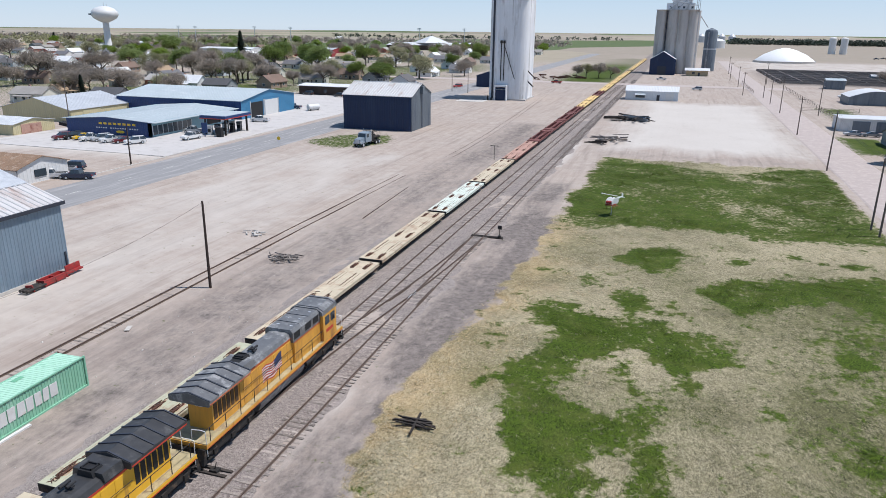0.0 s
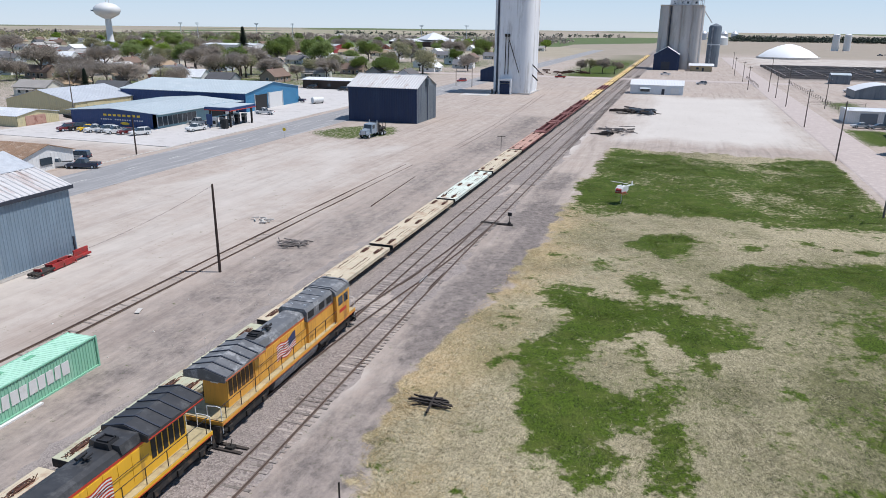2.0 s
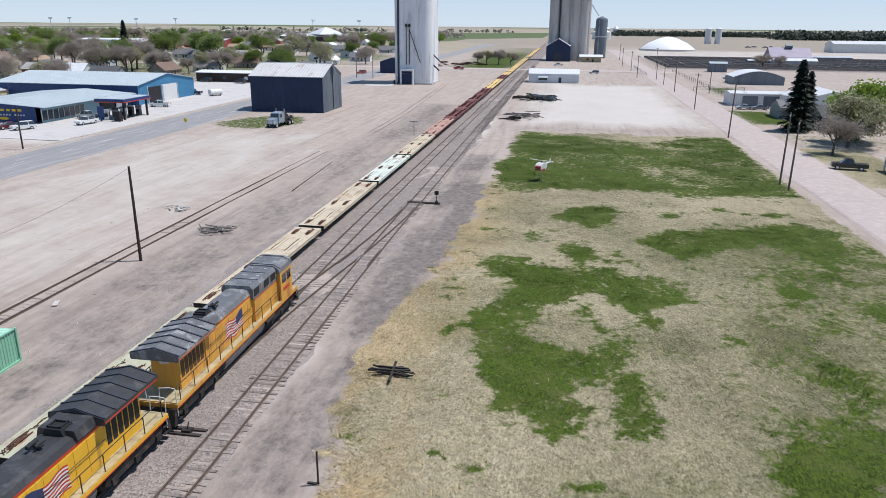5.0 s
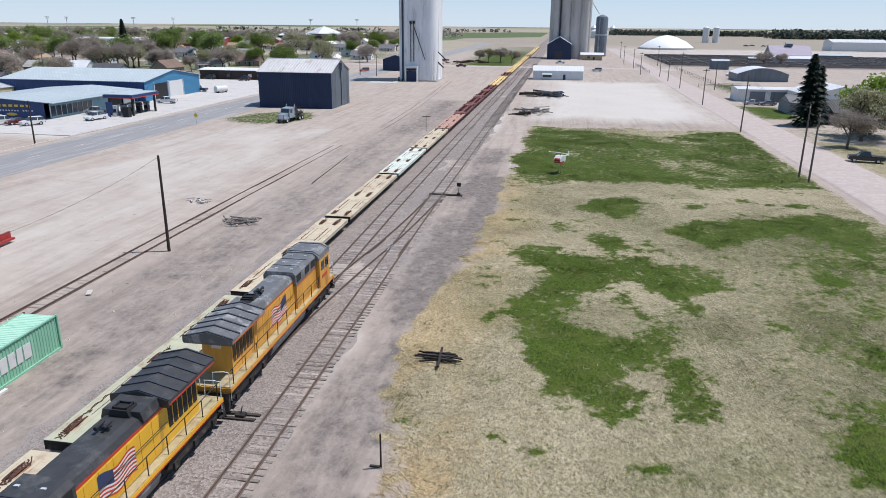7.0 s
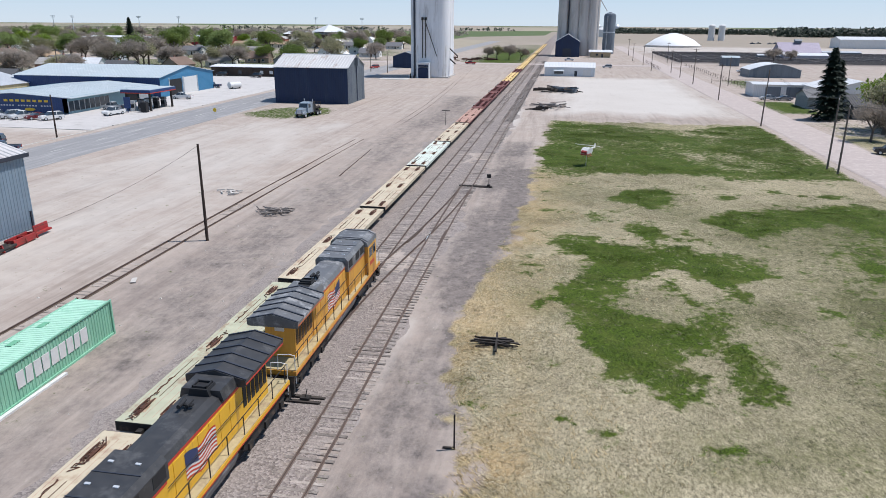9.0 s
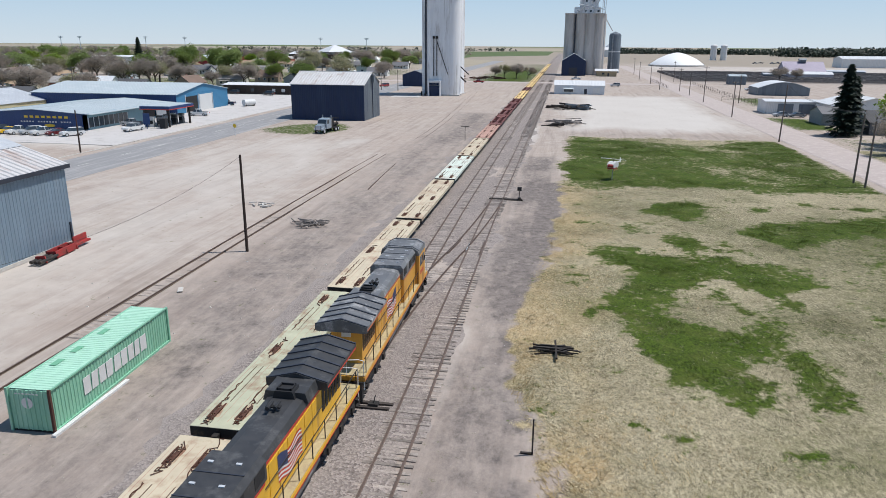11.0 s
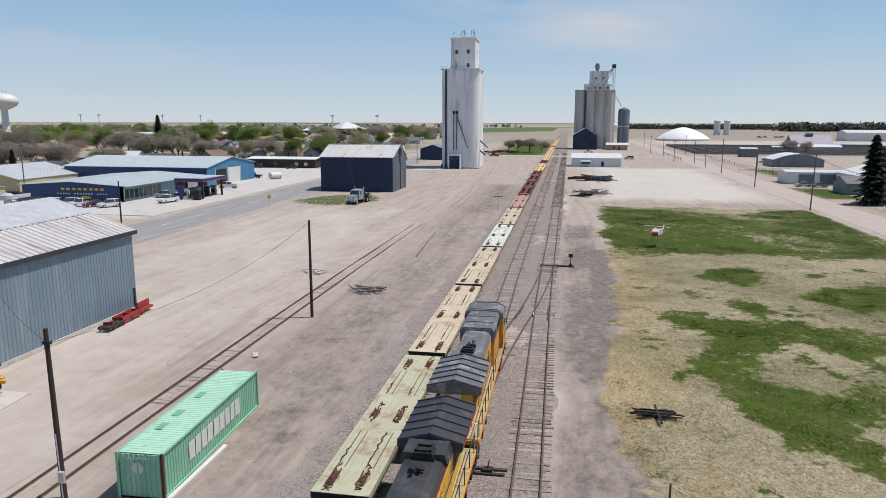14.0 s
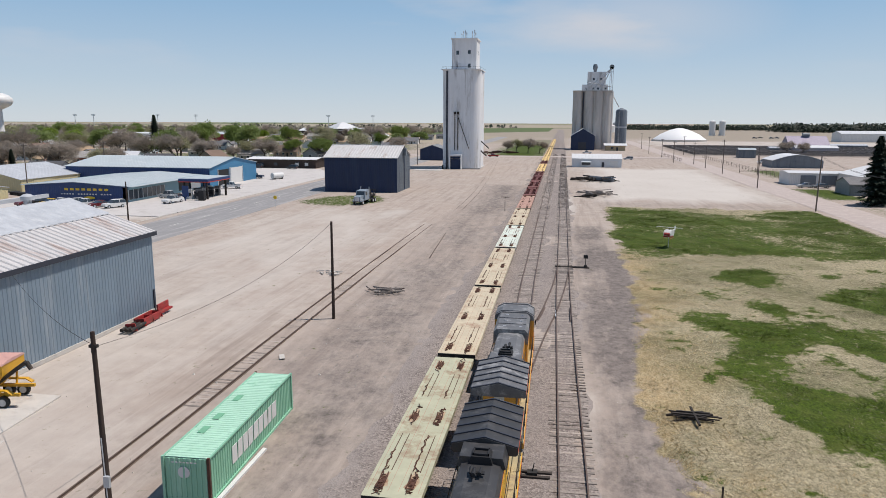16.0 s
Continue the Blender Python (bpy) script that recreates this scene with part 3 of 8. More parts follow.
def ground_material():
    m, nt, b = new_mat("dry_soil_and_grass")
    pos = position(nt)
    cov, rea = nt.nodes.new("ShaderNodeAttribute"), nt.nodes.new("ShaderNodeAttribute")
    cov.attribute_name, rea.attribute_name = "cover", "reach"
    sc, sr = nt.nodes.new("ShaderNodeSeparateColor"), nt.nodes.new("ShaderNodeSeparateColor")
    nt.links.new(cov.outputs["Color"], sc.inputs[0])
    nt.links.new(rea.outputs["Color"], sr.inputs[0])
    fine, mid = noisy(nt, pos, 5.0, 6, 0.7), noisy(nt, pos, 0.45, 5, 0.62)
    big = noisy(nt, pos, 0.06, 4, 0.55)
    grit = noisy(nt, pos, 22.0, 3, 0.7)
    lines = noisy(nt, position(nt, (1.0, 0.4, 1.0)), 0.9, 6, 0.7)
    soil = mixed(nt, band(nt, mid, 0.32, 0.68), (0.35, 0.293, 0.252), (0.445, 0.385, 0.337))
    soil = mixed(nt, band(nt, big, 0.42, 0.62, 0, 0.6), soil, (0.37, 0.303, 0.257))
    grime = noisy(nt, pos, 0.35, 9, 0.75)
    soil = mixed(nt, band(nt, grime, 0.52, 0.72, 0, 0.45), soil, (0.225, 0.188, 0.165))
    smear = noisy(nt, position(nt, (1.0, 0.05, 1.0)), 0.8, 6, 0.65)
    soil = mixed(nt, band(nt, smear, 0.5, 0.72, 0, 0.7), soil, (0.245, 0.2, 0.172))
    wheel = noisy(nt, position(nt, (1.0, 0.03, 1.0)), 2.4, 3, 0.5)
    soil = mixed(nt, band(nt, wheel, 0.55, 0.7, 0, 0.22), soil, (0.55, 0.48, 0.42))
    soil = mixed(nt, band(nt, lines, 0.5, 0.78, 0, 0.12), soil, (0.25, 0.21, 0.187))
    soil = mixed(nt, band(nt, grit, 0.54, 0.72, 0, 0.4), soil, (0.2, 0.172, 0.155))
    dk = maths(nt, 'ADD', maths(nt, 'MULTIPLY', sc.outputs[2], band(nt, noisy(nt, position(nt, (1, 0.4, 1)), 0.9, 9, 0.78), 0.36, 0.64, 0.55, 1.3)), maths(nt, 'MULTIPLY', maths(nt, 'SUBTRACT', mid, 0.5), 0.7))
    soil = mixed(nt, band(nt, dk, 0.12, 0.75, 0, 0.92), soil, mixed(nt, band(nt, noisy(nt, pos, 1.3, 9, 0.8), 0.36, 0.66), (0.085, 0.074, 0.07), (0.25, 0.213, 0.192)))
    pl = maths(nt, 'ADD', cov.outputs["Alpha"], maths(nt, 'MULTIPLY', maths(nt, 'SUBTRACT', noisy(nt, position(nt, (1, 0.35, 1)), 0.12, 6, 0.65), 0.5), 1.3))
    soil = mixed(nt, band(nt, pl, 0.25, 0.85, 0, 0.85), soil, mixed(nt, big, (0.47, 0.43, 0.39), (0.58, 0.55, 0.51)))
    blade = noisy(nt, position(nt, (1, 0.55, 1)), 7.0, 9, 0.82)
    thatch = noisy(nt, position(nt, (1, 0.8, 1)), 1.9, 8, 0.75)
    straw = mixed(nt, band(nt, blade, 0.36, 0.62), (0.062, 0.053, 0.028), (0.54, 0.47, 0.315))
    straw = mixed(nt, band(nt, thatch, 0.5, 0.68, 0, 0.6), straw, (0.115, 0.098, 0.055))
    straw = mixed(nt, maths(nt, 'MULTIPLY', sr.outputs[2], band(nt, thatch, 0.3, 0.6, 0.3, 0.8)), straw, mixed(nt, band(nt, blade, 0.36, 0.62), (0.19, 0.125, 0.055), (0.58, 0.435, 0.245)))
    olive = mixed(nt, band(nt, blade, 0.38, 0.64), (0.018, 0.021, 0.007), (0.18, 0.175, 0.08))
    straw = mixed(nt, maths(nt, 'MULTIPLY', sr.outputs[1], band(nt, thatch, 0.34, 0.6, 0.35, 1.0)), straw, olive)
    straw = mixed(nt, band(nt, mid, 0.46, 0.7, 0, 0.35), straw, (0.245, 0.218, 0.12))
    fl = maths(nt, 'ADD', sc.outputs[1], maths(nt, 'MULTIPLY', maths(nt, 'SUBTRACT', fine, 0.5), 0.8))
    c = mixed(nt, band(nt, fl, 0.35, 0.65), soil, straw)
    lush = mixed(nt, band(nt, blade, 0.38, 0.64), (0.005, 0.013, 0.001), (0.095, 0.145, 0.011))
    lush = mixed(nt, band(nt, mid, 0.46, 0.66, 0, 0.5), lush, (0.10, 0.11, 0.026))
    lush = mixed(nt, band(nt, thatch, 0.54, 0.7, 0, 0.45), lush, (0.022, 0.04, 0.007))
    ragged = noisy(nt, pos, 1.5, 6, 0.7)
    gr = maths(nt, 'ADD', sc.outputs[0], maths(nt, 'MULTIPLY', maths(nt, 'SUBTRACT', blade, 0.5), 0.7))
    gr = maths(nt, 'ADD', gr, maths(nt, 'MULTIPLY', maths(nt, 'SUBTRACT', ragged, 0.5), 2.3))
    c = mixed(nt, band(nt, gr, 0.3, 0.62), c, lush)
    vo = nt.nodes.new("ShaderNodeTexVoronoi")
    vo.distance = 'CHEBYCHEV'
    vo.inputs["Scale"].default_value = 0.0026
    nt.links.new(position(nt, (1.0, 0.6, 0)), vo.inputs["Vector"])
    sv = nt.nodes.new("ShaderNodeSeparateColor")
    nt.links.new(vo.outputs["Color"], sv.inputs[0])
    crop = mixed(nt, band(nt, sv.outputs[0], 0.55, 0.57), (0.31, 0.265, 0.215), (0.085, 0.125, 0.045))
    crop = mixed(nt, band(nt, sv.outputs[1], 0.5, 0.52, 0, 0.7), crop, (0.36, 0.315, 0.235))
    crop = mixed(nt, band(nt, big, 0.35, 0.7, 0, 0.3), crop, (0.2, 0.18, 0.13))
    c = mixed(nt, sr.outputs[0], c, crop)
    nt.links.new(c, b.inputs["Base Color"])
    b.inputs["Roughness"].default_value = 0.95
    b.inputs["Specular IOR Level"].default_value = 0.2
    bump(nt, b, maths(nt, 'ADD', fine, maths(nt, 'MULTIPLY', grit, 0.5)), 0.35, 0.035)
    return m


gm.materials.append(ground_material())
tagged(new("ground", gm), "dusty pale soil yard with dry grass and green patches", "ground", kind="structure")

# ---------------- grass blades ----------------


def grass(name, label, n, want, h, w, lean, material, seed):
    r = np.random.RandomState(seed)
    y = -72 + 142 * r.rand(n) ** 1.6
    x = 5.5 + 48.5 * r.rand(n)
    ok = r.rand(n) < want(x, y)
    x, y = x[ok], y[ok]
    k = 3
    x, y = np.repeat(x, k) + r.randn(len(x) * k) * 0.07, np.repeat(y, k) + r.randn(len(y) * k) * 0.07
    m = len(x)
    a, hh, ww = r.rand(m) * 6.283, h * (0.5 + r.rand(m)), w * (0.6 + 0.8 * r.rand(m))
    la, ll = soft_noise(x, y, 0.5, seed) * 5 + r.randn(m) * 0.8, lean * (0.3 + 0.7 * r.rand(m))
    hh = hh * (1 + 0.7 * soft_noise(x, y, 1.1, seed + 9))
    base = np.stack([x, y, np.full(m, GZ - 0.03)], -1)
    side = np.stack([np.cos(a) * ww, np.sin(a) * ww, np.zeros(m)], -1)
    tip = base + np.stack([np.cos(la) * ll, np.sin(la) * ll, hh], -1)
    v = np.stack([base - side, base + side, tip], 1).reshape(-1, 3)
    me = bpy.data.meshes.new(name)
    me.vertices.add(m * 3)
    me.vertices.foreach_set("co", v.astype(np.float32).ravel())
    me.loops.add(m * 3)
    me.loops.foreach_set("vertex_index", np.arange(m * 3, dtype=np.int32))
    me.polygons.add(m)
    me.polygons.foreach_set("loop_start", np.arange(0, m * 3, 3, dtype=np.int32))
    me.update(calc_edges=True)
    me.materials.append(material)
    return tagged(new(name, me), label, "grass", kind="stuff")


def straw_mat(name, col, mixed_in):
    """Dead grass that turns olive where new growth comes through."""
    m, nt, b = new_mat(name)
    pos = position(nt)
    sx = nt.nodes.new("ShaderNodeSeparateXYZ")
    nt.links.new(pos, sx.inputs[0])
    there = maths(nt, 'MULTIPLY', band(nt, sx.outputs[0], 20, 35), band(nt, sx.outputs[1], 4, -14))
    there = maths(nt, 'MULTIPLY', there, band(nt, noisy(nt, pos, 0.5, 5, 0.7), 0.35, 0.6, 0.2, 0.85))
    c = mixed(nt, there, col, mixed_in)
    c = mixed(nt, band(nt, noisy(nt, pos, 0.9, 6, 0.7), 0.45, 0.68, 0, 0.6), c, shade(mixed_in, 0.9))
    g = nt.nodes.new("ShaderNodeNewGeometry")
    c = mixed(nt, 1.0, c, mixed(nt, g.outputs["Random Per Island"], (0.3,) * 3, (1.35,) * 3), 'MULTIPLY')
    nt.links.new(c, b.inputs["Base Color"])
    b.inputs["Roughness"].default_value = 0.85
    return m


M_STRAW = straw_mat("dry_straw", (0.50, 0.43, 0.285), (0.125, 0.125, 0.05))
M_GRASS = mat("spring_grass", (0.088, 0.125, 0.012), 0.85, 0, 0.25, 0.6, 0, (0.10, 0.115, 0.028), 0.35, rand=0.6, island=True)
grass("dry_grass", "matted straw-coloured dry grass over the vacant field", 230000,
      lambda x, y: np.clip(field_amount(x, y) * (1.0 - 0.98 * np.clip(green_amount(x, y) * 2.4 - 0.3, 0, 1)), 0, 1), 0.07, 0.013, 0.36, M_STRAW, 21)
grass("green_grass", "patches of fresh green grass in the vacant field", 190000,
      lambda x, y: np.clip(field_amount(x, y) * np.clip(green_amount(x, y) * 2 - 0.6, 0, 1), 0, 1), 0.10, 0.02, 0.2, M_GRASS, 22)

grass("tall_dry_grass", "golden tall dead grass along the field's edge", 110000,
      lambda x, y: np.maximum(np.clip(1.3 - (x - straw_edge(y)) / 2.6, 0, 1), 0.35 * np.clip(1.3 - (x - straw_edge(y)) / 11, 0, 1) * (1 - np.clip(green_amount(x, y) * 2 - 0.3, 0, 1))) * np.clip((x - straw_edge(y)) * 1.5 + 0.6, 0, 1) * (y < 12), 0.17, 0.015, 0.45,
      mat("golden_straw", (0.54, 0.41, 0.215), 0.9, 0, 0.2, 0.6, 0, (0.36, 0.30, 0.18), 0.4, rand=0.5, island=True), 23)

# ---------------- roads ----------------
M_ROAD = mat("worn_grey_asphalt", (0.255, 0.25, 0.25), 0.9, 0, 0.12, 2.5, 0.1, (0.33, 0.32, 0.315), 0.35, stretch=(1, 0.08, 1))
M_ROAD_PALE = mat("pale_chip_seal_road", (0.415, 0.35, 0.32), 0.9, 0, 0.1, 2.0, 0.1, (0.47, 0.405, 0.37), 0.35)
M_ROAD_LINE = mat("worn_road_paint", (0.55, 0.54, 0.5), 0.8, 0, 0.2, 4, 0.05)


def road(name, label, x0, x1, y0, y1, material):
    n = 60
    g = Geo()
    vs, fs = [], []
    for i in range(n + 1):
        y = y0 + (y1 - y0) * i / n
        c = 0.04 * math.sin(i * 0.9)
        vs += [(x0 + c, y, GZ + 0.0), (x0 + 0.4 + c, y, GZ + 0.1), ((x0 + x1) / 2, y, GZ + 0.16), (x1 - 0.4 + c, y, GZ + 0.1), (x1 + c, y, GZ + 0.0)]
        if i:
            fs += [((i - 1) * 5 + k, (i - 1) * 5 + k + 1, i * 5 + k + 1, i * 5 + k) for k in range(4)]
    return tagged(part(name, g.add(vs, fs), material), label, "road", kind="structure")


main_road = road("road_main", "two-lane grey asphalt highway beside the rail yard", -77.2, -64.2, -120, 760, M_ROAD)
side_road = road("road_side", "pale chip-sealed side street past the houses", 55.2, 64.8, -110, 620, M_ROAD_PALE)
cross_road = road("road_cross", "pale dirt crossing street between the yards", -6, 6, -150, 150, M_ROAD_PALE)
cross_road.matrix_basis = pose(-75, 295, 0.02, 0, 0, 90)
for i in range(46):
    y = -60 + i * 12
    part("lane_dash", box(-70.78, y, GZ + 0.163, -70.62, y + 3.2, GZ + 0.17), M_ROAD_LINE, main_road)

# ---------------- railway ----------------


def ballast_material():
    m, nt, b = new_mat("railway_ballast")
    pos = position(nt)
    vo = nt.nodes.new("ShaderNodeTexVoronoi")
    vo.inputs["Scale"].default_value = 9.0
    nt.links.new(pos, vo.inputs["Vector"])
    sv = nt.nodes.new("ShaderNodeSeparateColor")
    nt.links.new(vo.outputs["Color"], sv.inputs[0])
    mid, big = noisy(nt, pos, 0.7, 5, 0.65), noisy(nt, pos, 0.12, 3)
    c = mixed(nt, sv.outputs[0], (0.125, 0.102, 0.092), (0.36, 0.31, 0.28))
    c = mixed(nt, band(nt, mid, 0.4, 0.7, 0, 0.6), c, (0.30, 0.255, 0.225))
    c = mixed(nt, band(nt, big, 0.4, 0.65, 0, 0.4), c, (0.19, 0.165, 0.155))
    sx = nt.nodes.new("ShaderNodeSeparateXYZ")
    nt.links.new(pos, sx.inputs[0])
    out = maths(nt, 'ABSOLUTE', maths(nt, 'ADD', sx.outputs[0], 5.0))
    dust = maths(nt, 'ADD', out, maths(nt, 'MULTIPLY', maths(nt, 'SUBTRACT', mid, 0.5), 4.5))
    c = mixed(nt, band(nt, dust, 5.8, 7.6, 0, 0.8), c, mixed(nt, mid, (0.23, 0.198, 0.183), (0.33, 0.288, 0.262)))
    nt.links.new(c, b.inputs["Base Color"])
    b.inputs["Roughness"].default_value = 0.95
    bump(nt, b, vo.outputs["Distance"], 0.8, 0.05)
    return m


M_BALLAST = ballast_material()


def x_right(y):
    return 0.55 * max(0.0, min(1.0, (-12 - y) / 46)) ** 1.3


def x_loco(y):
    return -4.2 + 0.45 * max(0.0, min(1.0, (-8 - y) / 40))


def x_cross(y):
    """The crossover from the right-hand track to the middle one."""
    if y > -23:
        return -1.5 * ((2 - y) / 25) ** 1.6
    s = (-23 - y) / 30.0
    return -1.5 - 2.25 * (1 - (1 - min(1, s)) ** 1.7)


def bed():
    xs = np.concatenate([np.linspace(-12.6, 2.6, 39)])
    ys = np.concatenate([np.arange(-100, 60, 0.7), np.arange(60, 300, 3), np.arange(300, 1500, 40)])
    X, Y = np.meshgrid(xs, ys)
    e = np.minimum(X + 12.6, 2.6 - X)
    Z = GZ - 0.10 + np.clip((e + 0.9 * soft_noise(X, Y, 0.8, 34)) / 1.5, 0, 1) * 0.14 + 0.02 * soft_noise(X, Y, 1.6, 31) + 0.012 * soft_noise(X, Y, 4.5, 32)
    n = len(xs)
    ed = 0.35 * soft_noise(X, Y, 0.5, 33)
    g = Geo()
    g.v = [tuple(p) for p in np.stack([X + ed * (e < 0.2), Y, Z], -1).reshape(-1, 3)]
    g.f = [(i * n + k, i * n + k + 1, (i + 1) * n + k + 1, (i + 1) * n + k) for i in range(len(ys) - 1) for k in range(n - 1)]
    return g


tagged(part("ballast_bed", bed(), M_BALLAST, smooth=True), "grey-brown crushed stone ballast under the tracks", "ballast", kind="stuff")
RAIL = [(-0.07, -0.17), (0.07, -0.17), (0.07, -0.15), (0.015, -0.135), (0.015, -0.05), (0.037, -0.04), (0.037, 0.0), (-0.037, 0.0), (-0.037, -0.04), (-0.015, -0.05),
        (-0.015, -0.135), (-0.07, -0.15)]
tie_mesh = [Geo().prism([(-0.115, -0.32), (0.115, -0.32), (0.115, -0.165 + d), (0.09, -0.15 + d), (-0.09, -0.15 + d), (-0.115, -0.165 + d)], -w, w2, "x").mesh("sleeper", M_TIE)
            for d, w, w2 in ((0, 1.3, 1.28), (-0.012, 1.25, 1.34), (0.008, 1.33, 1.27), (-0.02, 1.28, 1.3), (-0.03, 1.22, 1.36))]


def track(label, xf, y0, y1, ties=(), rest=None, sink=0.0, every=0.56, seed=0, buried=0.0):
    ys = list(np.arange(y0, min(y1, 70), 3.0)) + list(np.arange(70, y1, 25.0)) + [y1] if y1 > 70 else list(np.arange(y0, y1, 2.0)) + [y1]
    tr = thing("railway_track", label, "railway track", (0, 0, -sink), kind="structure")
    for s in (-0.7525, 0.7525):
        part("rail", Geo().sweep([(xf(y) + s, y, 0) for y in ys], RAIL), M_RAIL, tr)
    r = random.Random(seed)
    if ties:
        y = ties[0]
        while y < ties[1]:
            a = 0.02 * r.uniform(-1, 1)
            o = part("sleeper", r.choice(tie_mesh), None, tr)
            o.matrix_basis = pose(xf(y) + r.uniform(-0.06, 0.06), y, r.uniform(-0.012, 0.008) - buried * r.uniform(0.3, 1.0), 0, 0, math.degrees(a)) @ Matrix.Diagonal((0.56 if buried else 1.0, 1, 1, 1))
            y += every * r.uniform(0.9, 1.1)
    if rest:
        g = Geo()
        y = rest[0]
        while y < rest[1]:
            x = xf(y)
            g.box(x - 1.3, y - 0.11, -0.3, x + 1.3, y + 0.11, -0.155 + r.uniform(-0.02, 0.01))
            y += every
        tagged(part("sleepers_further_on", g, M_TIE, tr), "weathered grey sleepers", kind="stuff")
    return tr


track("weathered yard track with worn timber sleepers on the open side", x_right, -104, 700, (-78, 66), (66, 330), seed=1)
track("middle yard track under the yellow locomotives", x_loco, -104, 700, (-37, 66), (66, 330), seed=2)
track("outer track under the flatcars", lambda y: -8.25, -110, 1300, (), (-104, 200), seed=3)
siding = track("rusty siding half buried in the dirt", lambda y: -24.9 - 0.35 * math.sin((y + 60) * 0.03), -104, 36, (-72, 34), None, 0.13, 0.62, seed=4, buried=0.045)
track("faint old siding sunk in dust by the grain elevator", lambda y: -22.6 - 8.2 * max(0, (y - 80) / 150) ** 1.2, 58, 250, (), None, 0.165, seed=5)
xo = track("crossover between two yard tracks", x_cross, -56, 1.5, (-52, -30), None, 0.0, seed=6)
# turnout furniture
for side in (-1, 1):
    part("guard_rail", Geo().sweep([(x_right(-23) + side * 0.60 if side > 0 else x_cross(y0) + side * 0.6, y0, 0) for y0 in (-25.5, -23, -20.5)], RAIL), M_RAIL, xo)
part("frog", Geo().prism([(-0.06, -0.16), (0.10, -0.16), (0.07, 0.0), (-0.03, 0.0)], -24.4, -22.0), M_ROOF_GALV, xo, "bright worn steel frog").location.x = -0.74
stand = thing("switch_stand", "black iron switch stand with a target beside the turnout", "switch stand", (2.9, 0.6, GZ))
part("headblock", Geo().box(-4.0, -0.16, 0.0, 0.5, 0.1, 0.14).box(-4.0, 0.35, 0.0, 0.35, 0.6, 0.14), M_TIMBER, stand)
part("post", Geo().cyl((0, 0.1, 0.1), (0, 0.1, 1.75), 0.05, 0.035, 8).box(-0.2, -0.1, 0.14, 0.2, 0.3, 0.42), M_STEEL_DARK, stand)
part("target", Geo().box(-0.28, 0.07, 1.3, 0.28, 0.13, 1.8), M_BLACK, stand)
part("throw_rod", Geo().cyl((-4, 0.1, 0.16), (0, 0.1, 0.16), 0.035, 0.035, 6), M_STEEL_DARK, stand)
lever = thing("switch_stand", "low hand-thrown switch lever beside the coupled locomotives", "switch stand", (-1.7, -56.2, GZ))
part("headblock", Geo().box(-1.3, -0.35, 0.0, 1.0, -0.12, 0.15).box(-1.3, 0.2, 0.0, 1.1, 0.42, 0.15), M_TIMBER, lever)
part("lever_arm", Geo().cyl((0, 0, 0.12), (0.12, 0.1, 0.75), 0.04, 0.03, 6).box(-0.25, -0.2, 0.12, 0.3, 0.25, 0.3), M_STEEL_DARK, lever)

# ---------------- locomotives ----------------


def flag(y0, y1, x):
    """Waving striped flag painted on a hood side, as thin proud strips."""
    def wave(s):
        return 0.13 * math.sin(s * 2 * math.pi * 1.25 + 0.5) + 0.15 * (s - 0.5)

    def strip(za, zb, ya, yb, px):
        g = Geo()
        pts = [ya + (yb - ya) * i / 10 for i in range(11)]
        vs = [(px, y, z + wave((y - y0) / (y1 - y0))) for y in pts for z in (za, zb)]
        return g.add(vs, [(2 * i, 2 * i + 2, 2 * i + 3, 2 * i + 1) for i in range(10)])
    return strip


